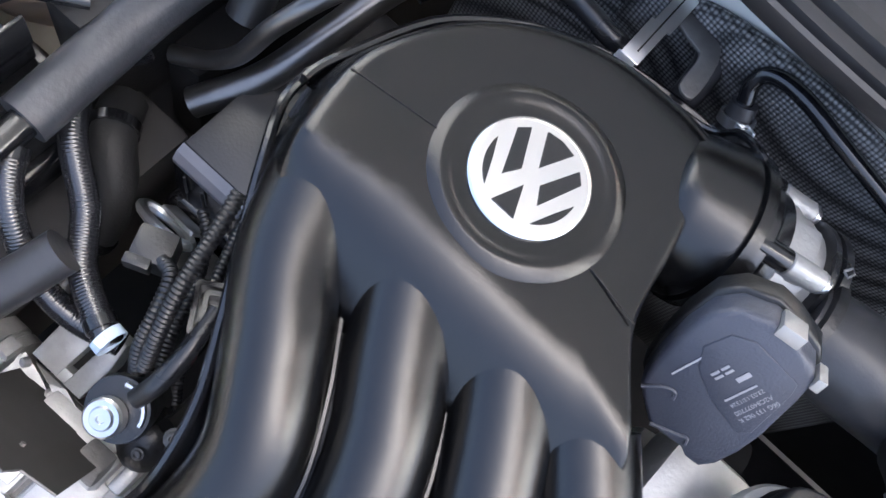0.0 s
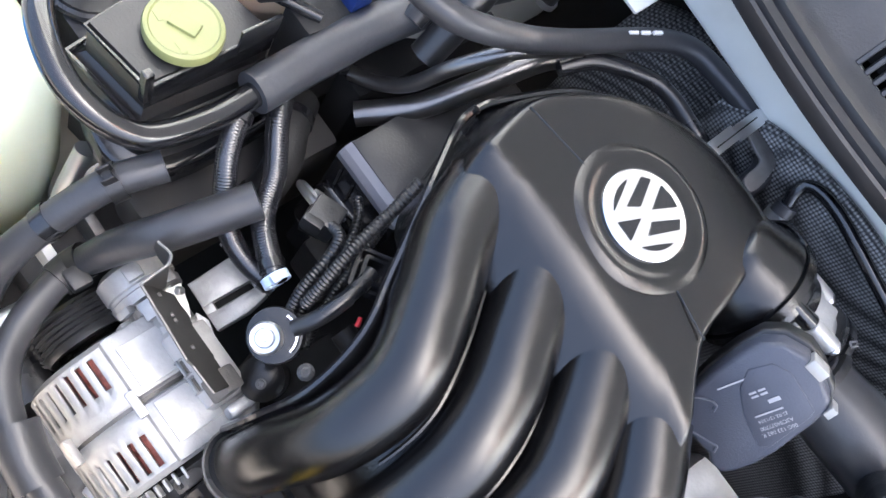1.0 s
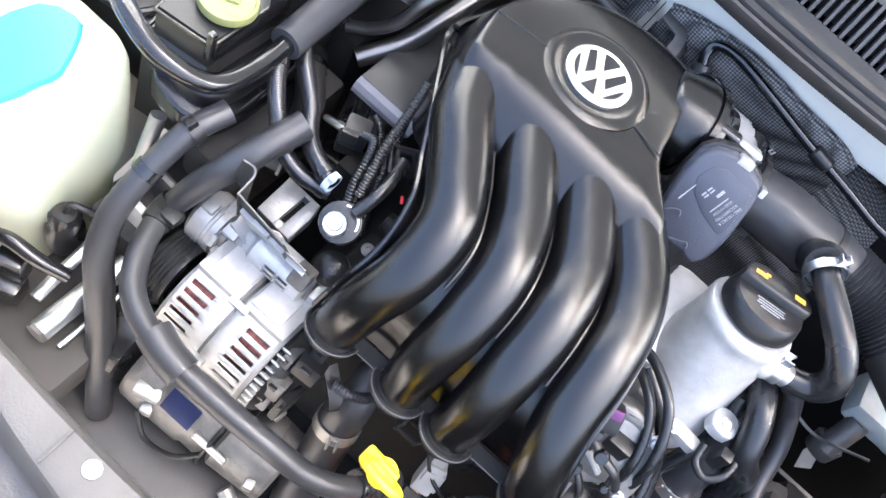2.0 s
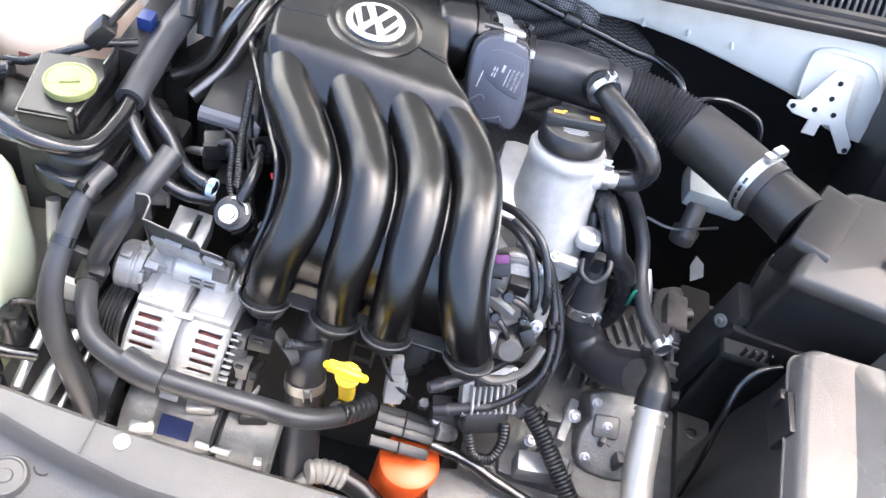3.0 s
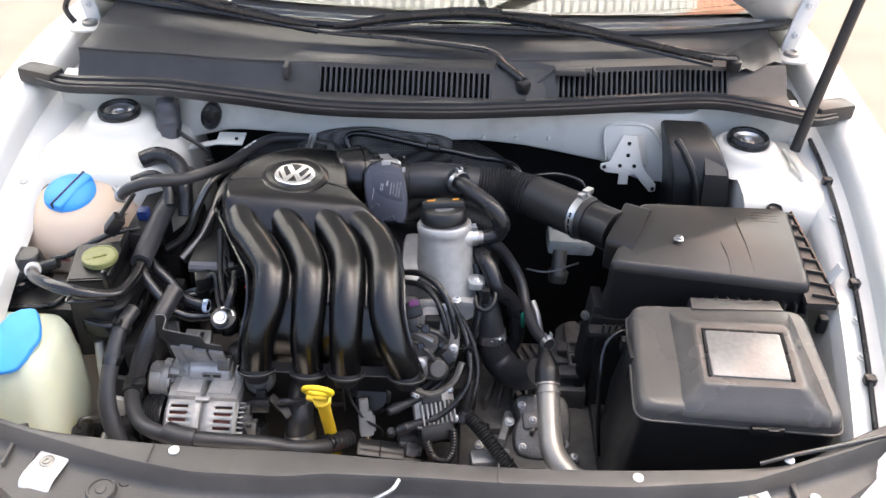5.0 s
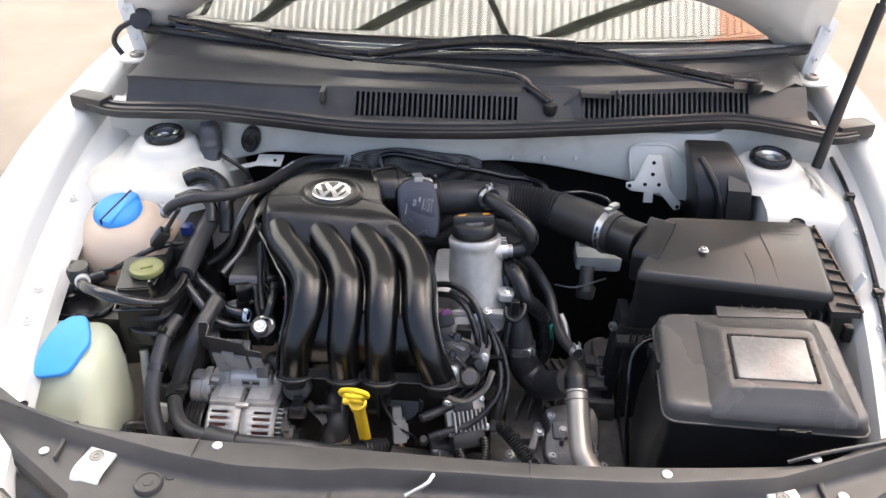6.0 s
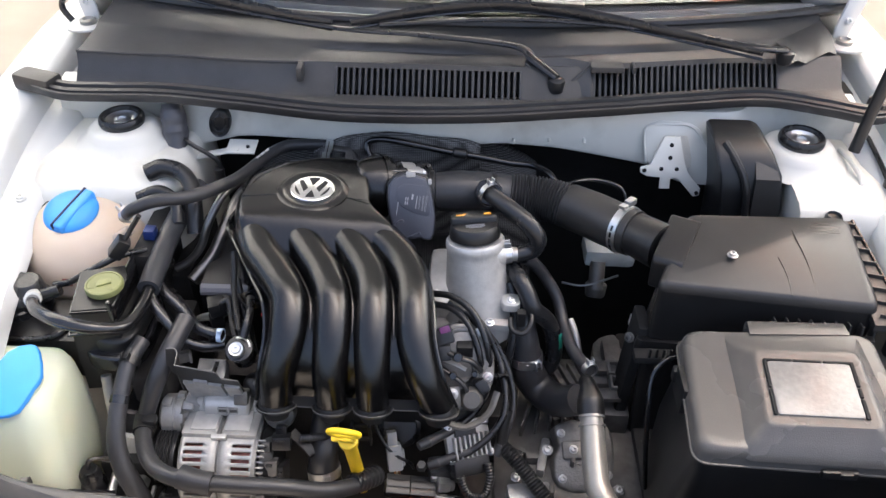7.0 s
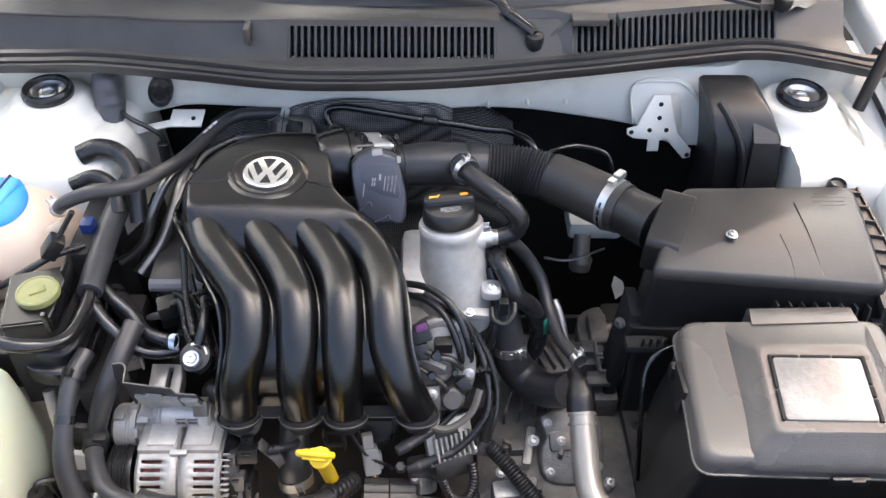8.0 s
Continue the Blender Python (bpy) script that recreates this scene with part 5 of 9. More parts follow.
box(bm, (0.574, -0.296, 0.846), (0.004, 0.014, 0.034), 0.001, Matrix.Rotation(0.35, 4, "Y"))
part("tag", bm, M_paint, ab, "small white tag")
bm = B()
lathe(bm, [(0.012, 0.0), (0.0125, 0.020), (0.0100, 0.024), (0.0085, 0.020), (0.006, 0.019)], Matrix.Translation((0.530, -0.152, 0.838)), 20)
part("knob", bm, M_rubber, ab)

# ---- battery cover ----
bt = thing("battery_cover", (0.40, -0.44, 0.52), "grey-brown plastic battery cover with a clipped square lid", "battery cover")
b_out = [(0.288, -0.356, 0.826), (0.277, -0.528, 0.812), (0.522, -0.534, 0.806), (0.518, -0.356, 0.828)]
bm = B()
loft(bm, [quad_ring([(p[0], p[1], p[2] - 0.024) for p in b_out], 0, 0.005, 0.02, 5), quad_ring(b_out, -0.012, 0.003, 0.02, 5), quad_ring(b_out, -0.005, 0.001, 0.02, 5), quad_ring(b_out, -0.001, -0.004, 0.02, 5), quad_ring(b_out, 0.0, -0.009, 0.02, 5)])
body = part("top_shell", bm, M_batt, bt, "", 60)
b_foot = [(0.336, -0.360, 0.8255), (0.326, -0.531, 0.8095), (0.507, -0.535, 0.8065), (0.497, -0.360, 0.8285)]
b_in = [(0.357, -0.408, 0.8405), (0.3500, -0.509, 0.8325), (0.472, -0.512, 0.8335), (0.476, -0.411, 0.8425)]
bm = B()
low = [Vector(p) for p in b_foot]
high = [Vector(p) for p in b_in]
loft(bm, [quad_ring(b_foot, -0.010, 0.004, 0.014, 5), quad_ring(b_foot, 0.0006, 0.0, 0.014, 5), quad_ring([a.lerp(b, 0.45) + Vector((0, 0, -0.0025)) for a, b in zip(low, high)], 0, 0, 0.013, 5),
          quad_ring([a.lerp(b, 0.85) + Vector((0, 0, 0.0012)) for a, b in zip(low, high)], 0, 0, 0.012, 5), quad_ring(b_in, 0.0006, 0.001, 0.010, 5), quad_ring(b_in, 0.0, -0.004, 0.010, 5)])
part("raised_panel", bm, M_batt, bt, "", 50)
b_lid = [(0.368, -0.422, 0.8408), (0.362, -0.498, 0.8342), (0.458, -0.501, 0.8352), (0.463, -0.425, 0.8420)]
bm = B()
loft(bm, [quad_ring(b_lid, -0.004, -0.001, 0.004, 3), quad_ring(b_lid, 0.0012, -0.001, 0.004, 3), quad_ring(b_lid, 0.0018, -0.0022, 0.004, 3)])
part("lid", bm, M_lid, bt, "stippled square lid, its gloss put into a paler colour")
for i, j, cuts in ((1, 0, (0.0, 0.46, 0.50, 1.04)), (0, 3, (-0.02, 0.30, 0.33, 0.66, 0.69, 1.02)), (3, 2, (-0.04, 0.42, 0.46, 0.62, 0.66, 1.0))):
    a, b = Vector(b_lid[i]), Vector(b_lid[j])
    wide = 0.0042 if i == 3 else 0.0030
    mid = sum((Vector(p) for p in b_lid), Vector()) / 4
    out = ((a + b) / 2 - mid).normalized() * wide * 0.5
    for u, v in zip(cuts[::2], cuts[1::2]):
        p, q = a.lerp(b, u) + out, a.lerp(b, v) + out
        bm = B()
        gm3 = plane_of((p + q) / 2 + Vector((0, 0, 0.0004)), q - p, out)
        box(bm, gm3.translation, ((q - p).length, wide, 0.003), 0.0003, gm3, 1)
        part("lid_gap", bm, M_void, bt, "dark gap round the lid")
bm = B()
loft(bm, [[(0.368, -0.340, z) for z in (0.800,)] + [(0.368, -0.340, 0.828), (0.368, -0.345, 0.832), (0.366, -0.366, 0.830), (0.366, -0.366, 0.80)],
          [(0.489, -0.334, 0.798), (0.489, -0.334, 0.824), (0.489, -0.339, 0.828), (0.489, -0.362, 0.8305), (0.489, -0.362, 0.80)]])
part("tab", bm, M_batt, bt)
bm = B()
sweep(bm, [(p.x, p.y, p.z) for p in quad_ring([(p[0], p[1], p[2] - 0.023) for p in b_out], 0, 0.006, 0.02, 5)], 0.0016, seg=6, smoothed=False)
part("lower_bead", bm, M_batt, bt)
bm = B()
loft(bm, [quad_ring([(p[0] - 0.012, p[1], 0.45) for p in b_out], 0, 0.004, 0.03, 5), quad_ring([(p[0] - 0.008, p[1], 0.70) for p in b_out], 0, 0.004, 0.03, 5), quad_ring([(p[0], p[1], 0.760) for p in b_out], 0, 0.0, 0.02, 5), quad_ring([(p[0], p[1], p[2] - 0.022) for p in b_out], 0, 0.0, 0.02, 5)])
part("box", bm, M_black, bt, "black lower battery box", 60)
bm = B()
box(bm, (0.280, -0.424, 0.790), (0.010, 0.044, 0.040), 0.004)
box(bm, (0.276, -0.404, 0.795), (0.010, 0.012, 0.020), 0.003)
part("side_catch", bm, M_black, bt)
bm = B()
box(bm, (0.430, -0.5385, 0.787), (0.040, 0.006, 0.012), 0.002)
box(bm, (0.436, -0.541, 0.790), (0.014, 0.006, 0.006), 0.0015)
part("front_catch", bm, M_black, bt)

# ---- duct and bracket on the bulkhead ----
dt = thing("air_duct", (0.43, -0.04, 0.6), "black moulded plastic air duct beside the strut tower", "duct")
bm = B()
rings = []
for z, x0, x1, y0, y1 in ((0.55, 0.402, 0.492, -0.10, 0.0), (0.76, 0.396, 0.486, -0.096, 0.005), (0.83, 0.392, 0.482, -0.092, 0.010), (0.876, 0.384, 0.474, -0.082, 0.015), (0.900, 0.378, 0.462, -0.064, 0.018), (0.911, 0.376, 0.452, -0.044, 0.018), (0.915, 0.378, 0.444, -0.028, 0.016)):
    rings.append([(x, y, z) for x, y in rrect(x1 - x0, y1 - y0, 0.005, 3, (x0 + x1) / 2, (y0 + y1) / 2)])
loft(bm, rings)
part("duct_body", bm, M_black, dt, "", 30)
bm = B()
loft(bm, [[(0.434, -0.058, 0.9035), (0.459, -0.056, 0.9015), (0.459, -0.050, 0.898), (0.434, -0.052, 0.900)], [(0.434, -0.089, 0.876), (0.470, -0.087, 0.874), (0.470, -0.080, 0.872), (0.434, -0.082, 0.874)],
          [(0.435, -0.098, 0.83), (0.477, -0.096, 0.83), (0.477, -0.088, 0.83), (0.435, -0.090, 0.83)], [(0.438, -0.104, 0.70), (0.484, -0.102, 0.70), (0.484, -0.094, 0.70), (0.438, -0.096, 0.70)]])
part("face_panel", bm, M_airbox, dt, "smooth stepped front panel", 30)
bm = B()
sweep(bm, [(0.392, -0.046, 0.9115), (0.405, -0.070, 0.896), (0.418, -0.089, 0.872), (0.426, -0.098, 0.83), (0.430, -0.104, 0.74), (0.432, -0.106, 0.62)], 0.0055, seg=8)
part("bead", bm, M_black, dt)
bm = B()
box(bm, (0.385, -0.02, 0.908), (0.014, 0.02, 0.012), 0.003)
part("clip", bm, M_black, dt)
bk = thing("mounting_bracket", (0.33, -0.01, 0.79), "white painted steel bracket with three lugs and holes", "bracket")
bp = plane_of((0.328, -0.006, 0.845), (1, 0.02, 0), (0, 0.28, 0.96))
bm = B()
prism(bm, [(-0.012, 0.045), (0.012, 0.045), (0.022, 0.01), (0.030, -0.012), (0.052, -0.036), (0.052, -0.048), (0.042, -0.050), (0.014, -0.020), (0.004, -0.022), (0.004, -0.038), (-0.012, -0.038), (-0.012, -0.020), (-0.034, -0.018), (-0.044, -0.012), (-0.044, -0.004), (-0.030, 0.0)], 0.0, 0.003, 0.0008, bp)
part("plate", bm, M_wing, bk)
for x, y in ((0.0, 0.032), (0.0, 0.012), (-0.012, -0.006), (0.012, -0.006), (-0.038, -0.009), (0.047, -0.044)):
    bm = B()
    lathe(bm, [(0.0034, 0.0), (0.0034, 0.0035)], bp @ Matrix.Translation((x, y, 0)), 12)
    part("hole", bm, M_void, bk, "dark hole")
bm = B()
prism(bm, smooth2d([(-0.035, 0.06), (0.03, 0.062), (0.06, 0.03), (0.09, -0.03), (0.02, -0.03), (-0.03, 0.0)], 3), -0.016, -0.012, 0.001, bp)
part("backing", bm, M_wing, bk)
bm = B()
loft(bm, [[bp @ Vector(p) for p in row] for row in ([(0.0115, 0.046, 0.003), (0.024, 0.044, -0.010), (0.026, 0.044, -0.010), (0.0125, 0.046, 0.0005)], [(0.0205, 0.012, 0.003), (0.034, 0.010, -0.011), (0.036, 0.010, -0.011), (0.0215, 0.012, 0.0005)], [(0.0255, -0.004, 0.003), (0.036, -0.006, -0.010), (0.038, -0.006, -0.010), (0.0265, -0.004, 0.0005)])])
part("fold", bm, M_wing, bk, "folded flange of the bracket")
bm = B()
sweep(bm, [bp @ Vector((x, y, -0.0115)) for x, y in ((-0.033, 0.0), (-0.040, 0.040), (-0.034, 0.058), (0.0, 0.061), (0.028, 0.059), (0.046, 0.044), (0.060, 0.022), (0.082, -0.010))], 0.0016, seg=6)
part("pressed_edge", bm, M_wing, bk, "pressed edge of the backing")

# ---- coolant bottle ----
cbm = Matrix.Translation((-0.540, -0.168, 0.775))
cbt = thing("coolant_bottle", (-0.54, -0.168, 0.69), "beige translucent coolant bottle with a blue screw cap", "bottle")
bm = B()
lathe(bm, [(0.05, -0.088), (0.078, -0.074), (0.090, -0.045), (0.093, -0.012), (0.092, -0.004), (0.0935, 0.0), (0.092, 0.004), (0.088, 0.025), (0.075, 0.046), (0.055, 0.060), (0.042, 0.064)], cbm @ Matrix.Rotation(radians(14), 4, "X"), 40)
part("bottle", bm, M_bottle, cbt, "", 60)
cm2 = Matrix.Translation((-0.546, -0.172, 0.836)) @ Matrix.Rotation(radians(16), 4, "X")
bm = B()
lathe(bm, [(0.037, -0.004), (0.0385, 0.0), (0.0385, 0.005), (0.037, 0.009), (0.031, 0.0135), (0.018, 0.0165), (0.006, 0.0172)], cm2, 36)
cap = part("cap", bm, M_blue, cbt, "blue domed screw cap with a slotted grip")
bm = B()
gz = cm2 @ Matrix.Rotation(radians(-22), 4, "Z")
prism(bm, rrect(0.016, 0.074, 0.004, 3, 0.009), 0.002, 0.0185, 0.003, gz)
part("grip", bm, M_blue, cap)
bm = B()
prism(bm, rrect(0.0026, 0.076, 0.0012, 2, 0.000), 0.004, 0.0186, 0.0004, gz)
part("slot", bm, M_navy, cap, "dark slot beside the grip")
bm = B()
cyl(bm, (-0.475, -0.20, 0.815), (-0.445, -0.215, 0.845), 0.009, 0.007, 14, 0.001)
part("spigot", bm, M_bottle, cbt)
for k, dx in enumerate((-0.01, 0.012)):
    bar(0.014, 0.011, (dx, 0, 0), plane_of((-0.523, -0.259, 0.782), (1, 0, 0), (0, 0.3, 1)), cbt, M_copper, "moulded_symbol")

# ---- washer bottle ----
wb = thing("washer_bottle", (-0.54, -0.43, 0.45), "milky greenish washer bottle with a blue flap cap", "bottle")
bm = B()
rings = []
for z, x0, x1, y0, y1, r in ((0.45, -0.62, -0.470, -0.495, -0.390, 0.03), (0.62, -0.630, -0.466, -0.505, -0.385, 0.03), (0.680, -0.632, -0.459, -0.515, -0.380, 0.028), (0.700, -0.630, -0.462, -0.514, -0.377, 0.028), (0.745, -0.626, -0.464, -0.502, -0.374, 0.030), (0.775, -0.620, -0.468, -0.489, -0.373, 0.030), (0.790, -0.614, -0.473, -0.478, -0.377, 0.028), (0.7955, -0.600, -0.484, -0.468, -0.385, 0.024)):
    rings.append([(x - 0.006, y, z - 0.015) for x, y in rrect(x1 - x0, y1 - y0, r, 5, (x0 + x1) / 2, (y0 + y1) / 2)])
loft(bm, rings)
part("bottle", bm, M_washer, wb, "", 60)
wm = plane_of((-0.518, -0.451, 0.789), (1, 0.05, 0.0), (0.1, 0.90, 0.40))
bm = B()
prism(bm, smooth2d([(-0.031, -0.043), (-0.032, -0.004), (-0.015, 0.036), (0.010, 0.046), (0.022, 0.038), (0.032, 0.006), (0.026, -0.010), (0.014, -0.038), (-0.008, -0.045)], 2), 0.0, 0.008, 0.002, wm)
part("cap", bm, M_blue, wb, "blue hinged flap cap")
bm = B()
lathe(bm, [(0.028, -0.04), (0.028, 0.0)], wm, 24)
part("filler_neck", bm, M_washer, wb)

# ---- power steering reservoir ----
ps = thing("steering_reservoir", (-0.45, -0.325, 0.70), "black box-shaped reservoir holder with an olive screw cap", "reservoir")
bm = B()
pts = [(-0.490, -0.290), (-0.474, -0.368), (-0.426, -0.360), (-0.424, -0.272)]
loft(bm, [[(-0.455 + (x + 0.455) * 1.25, -0.32 + (y + 0.32) * 1.2, 0.70) for x, y in pts], [(-0.455 + (x + 0.455) * 1.18, -0.32 + (y + 0.32) * 1.12, 0.795) for x, y in pts], [(x, y, 0.800) for x, y in pts], [(x, y, 0.826) for x, y in pts], [(x * 0.98 - 0.009, y * 0.98 - 0.006, 0.830) for x, y in pts]])
part("holder", bm, M_black, ps)
bm = B()
box(bm, (-0.4235, -0.315, 0.822), (0.0025, 0.088, 0.022), 0.001, Matrix.Rotation(0.02, 4, "Z"))
box(bm, (-0.4235, -0.285, 0.836), (0.0025, 0.030, 0.024), 0.001, Matrix.Rotation(0.02, 4, "Z"))
box(bm, (-0.4265, -0.360, 0.826), (0.006, 0.006, 0.030), 0.001)
sweep(bm, [(-0.426, -0.361, 0.827), (-0.474, -0.369, 0.827), (-0.490, -0.290, 0.827)], 0.0018, seg=6, smoothed=False)
sweep(bm, [(-0.418, -0.367, 0.797), (-0.480, -0.377, 0.797), (-0.498, -0.285, 0.797)], 0.0022, seg=6, smoothed=False)
part("holder_rim", bm, M_rim, ps)
bm = B()
lathe(bm, [(0.0200, 0.828), (0.0215, 0.832), (0.0238, 0.833), (0.0242, 0.838), (0.0234, 0.8405), (0.021, 0.8412), (0.020, 0.8402), (0.004, 0.8402)], Matrix.Translation((-0.445, -0.324, 0)), 32)
pc = part("cap", bm, M_pscap, ps, "olive plastic screw cap")
bm = B()
box(bm, (-0.445, -0.324, 0.8412), (0.018, 0.010, 0.003), 0.001, Matrix.Rotation(0.5, 4, "Z"))
part("grip", bm, M_pscap, pc)
for k in range(2):
    bar(0.008, 0.0035, (-0.445 + 0.012 * (2 * k - 1), -0.334, 0.8406), Matrix(), pc, M_pscap)

# ---- engine block, covers and dark masses below the runners ----
eng = thing("engine_block", (-0.1, -0.2, 0.29), "engine block under the intake runners, shade put into its colour", "engine")
# block and lower manifold carry the shade below the runners in their colour
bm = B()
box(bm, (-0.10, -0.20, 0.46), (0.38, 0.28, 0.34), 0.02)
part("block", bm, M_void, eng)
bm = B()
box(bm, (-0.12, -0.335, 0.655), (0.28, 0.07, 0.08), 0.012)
part("lower_manifold", bm, M_void, eng, "black lower intake manifold, deep shade in its colour")
bm = B()
box(bm, (0.012, -0.225, 0.705), (0.10, 0.13, 0.07), 0.012)
box(bm, (-0.004, -0.212, 0.762), (0.062, 0.100, 0.050), 0.014, Matrix.Rotation(0.25, 4, "X"))
part("rocker_cover", bm, M_filler, eng, "pale silver rocker cover end")
for x, y in ((0.02, -0.285), (0.045, -0.175)):
    bolt("bolt", (x, y, 0.742), (0, 0, 1), 0.007, eng)
bm = B()
for k in range(8):
    box(bm, (-0.03 + 0.011 * k, -0.31, 0.70), (0.004, 0.05, 0.03), 0.001)
part("cooling_fin", bm, M_alu_dark, eng, kind="stuff")
bm = B()
cyl(bm, (-0.25, -0.318, 0.745), (0.04, -0.318, 0.735), 0.009, 0.009, 14)
part("fuel_rail", bm, M_matte, eng)
for k in range(4):
    x = -0.21 + 0.075 * k
    bm = B()
    cyl(bm, (x, -0.33, 0.75), (x, -0.345, 0.69), 0.010, 0.008, 12, 0.001)
    box(bm, (x + 0.004, -0.335, 0.757), (0.022, 0.016, 0.018), 0.002)
    part("injector", bm, M_black, eng)
hm = plane_of((0.014, -0.349, 0.742), (1, 0.12, 0.05), (0.0, 0.62, 0.78))
bm = B()
prism(bm, [(0.062 * math.cos(a) * 0.72, 0.058 * math.sin(a) - 0.004) for a in [2 * math.pi * k / 28 for k in range(28)]], -0.02, 0.0, 0.003, hm)
flg = part("end_housing", bm, M_gear, eng, "pale cast round end housing")
bm = B()
lathe(bm, [(0.030, 0.0), (0.033, 0.002), (0.036, 0.002), (0.037, 0.0)], hm @ Matrix.Translation((0.004, 0.012, 0)), 28, False, False)
part("cast_ring", bm, M_gear, flg)
for x, y in ((-0.028, 0.036), (0.030, 0.040), (0.034, -0.020)):
    bolt("bolt", hm @ Vector((x, y, 0.0)), hm.to_3x3() @ Vector((0, 0, 1)), 0.0055, flg, M_alu)
bm = B()
box(bm, hm @ Vector((-0.020, 0.040, 0.012)), (0.026, 0.022, 0.022), 0.003, hm @ Matrix.Rotation(0.2, 4, "Z"))
box(bm, hm @ Vector((-0.022, 0.018, 0.010)), (0.020, 0.020, 0.020), 0.003, hm)
sns = part("sensor", bm, M_black, eng)
bm = B()
box(bm, hm @ Vector((-0.018, 0.049, 0.0235)), (0.014, 0.009, 0.004), 0.0015, hm @ Matrix.Rotation(0.2, 4, "Z"))
part("plug", bm, M_purple, sns, "small purple connector")
bm = B()
sweep(bm, [hm @ Vector((-0.024, 0.010, 0.010)), hm @ Vector((-0.010, 0.004, 0.013)), hm @ Vector((0.006, -0.006, 0.012))], 0.0034, seg=8, squash=0.6)
part("lever", bm, M_alu, eng, "pale metal lever")
bm = B()
cyl(bm, hm @ Vector((0.010, -0.046, -0.004)), hm @ Vector((0.010, -0.046, 0.014)), 0.017, 0.014, 20, 0.003)
part("end_cap", bm, M_alu_dark, eng)
bm = B()
box(bm, hm @ Vector((-0.014, -0.040, 0.006)), (0.020, 0.028, 0.014), 0.003, hm)
bkt = part("bracket", bm, M_alu_dark, eng)
bolt("bolt", hm @ Vector((-0.014, -0.036, 0.013)), hm.to_3x3() @ Vector((0, 0, 1)), 0.0058, bkt, M_alu)
bm = B()
box(bm, hm @ Vector((0.026, -0.030, 0.008)), (0.014, 0.018, 0.012), 0.002, hm @ Matrix.Rotation(0.5, 4, "Z"))
part("connector", bm, M_black, eng)
for pts, rr in (([(-0.022, 0.022, 0.014), (-0.004, 0.012, 0.020), (0.014, 0.004, 0.018), (0.026, -0.010, 0.010)], 0.0046), ([(-0.026, -0.002, 0.010), (-0.012, -0.012, 0.014), (0.004, -0.030, 0.012), (0.008, -0.052, 0.004)], 0.0038), ([(0.014, 0.004, 0.018), (0.016, -0.012, 0.014), (0.010, -0.022, 0.006)], 0.0030)):
    bm = B()
    sweep(bm, [hm @ Vector(p) for p in pts], rr, seg=10, squash=0.7)
    lk = part("linkage", bm, M_black, eng, "black linkage arm")
    bm = B()
    cyl(bm, hm @ Vector(pts[1]), hm @ (Vector(pts[1]) + Vector((0, 0, 0.006))), rr * 1.5, rr * 1.3, 12, 0.0008)
    part("pivot", bm, M_rim, lk)
bm = B()
lathe(bm, [(0.017, 0.0), (0.0175, 0.002), (0.015, 0.003), (0.0145, 0.0005), (0.006, 0.0005)], hm @ Matrix.Translation((0.018, -0.036, 0.001)), 24)
part("dark_port", bm, M_void, eng, "dark round port")
bm = B()
sweep(bm, [hm @ Vector((-0.030, -0.070, 0.012)), hm @ Vector((0.0, -0.080, 0.014)), hm @ Vector((0.030, -0.066, 0.010)), hm @ Vector((0.045, -0.040, 0.004))], 0.0050, seg=8, squash=0.7)
part("cast_lip", bm, M_alu_dark, eng)
# bridge between the middle runner feet
bm = B()
for dx in (-0.011, 0.011):
    box(bm, (-0.112 + dx, -0.415, 0.675), (0.003, 0.010, 0.055), 0.001, Matrix.Rotation(0.25, 4, "X"))
box(bm, (-0.112, -0.418, 0.668), (0.024, 0.004, 0.006), 0.001)
box(bm, (-0.112, -0.414, 0.69), (0.024, 0.004, 0.005), 0.001)
part("ladder_bracket", bm, M_matte, eng)

tim = thing("timing_cover", (-0.32, -0.18, 0.45), "smooth black timing belt cover with a steel lifting eye", "timing cover")
TF = [(-0.3535, -0.2450), (-0.2860, -0.2455), (-0.2840, -0.090), (-0.3550, -0.090)]
bm = B()
loft(bm, [[(x, y + (-0.006 if y < -0.2 else 0.0), 0.60) for x, y in TF], [(x, y + (-0.005 if y < -0.2 else 0.0), 0.764) for x, y in TF]])
part("cover", bm, M_rim, tim, "glossy black front shell", 30)
bm = B()
prism(bm, [(x, y + (0.004 if y < -0.2 else 0.0)) for x, y in TF], 0.765, 0.7735, 0.0012)
part("top", bm, M_airbox, tim, "dull black top of the cover")
# chamfer in grey on a black cover: the sky's reflection as colour
bm = B()
loft(bm, [[(x, -0.2415, 0.7735), (x, -0.2470, 0.7705), (x, -0.2505, 0.7655), (x, -0.2505, 0.7600), (x, -0.2440, 0.7640)] for x in (-0.3535, -0.2865)])
part("edge", bm, M_greyplastic, tim, "chamfered upper edge, sky glint put into pale grey", 20)
for x in (-0.344, -0.330):
    bm = B()
    sweep(bm, [(x, -0.2515, 0.755), (x + 0.003, -0.2525, 0.715), (x + 0.005, -0.2535, 0.675)], 0.0009, seg=6)
    part("moulded_line", bm, M_black, tim)
bm = B()
em2 = plane_of((-0.333, -0.277, 0.745), (0.92, -0.1, 0.35), (-0.3, -0.6, 0.8))
rp = [em2 @ Vector((0.0215 * math.cos(2 * math.pi * k / 24), 0.0095 * math.sin(2 * math.pi * k / 24), 0)) for k in range(25)]
sweep(bm, rp, 0.0034, seg=8, smoothed=False)
box(bm, em2 @ Vector((0.0, -0.012, -0.004)), (0.030, 0.012, 0.003), 0.001, em2)
part("lifting_eye", bm, M_steel, tim, "bright steel lifting eye")
bm = B()
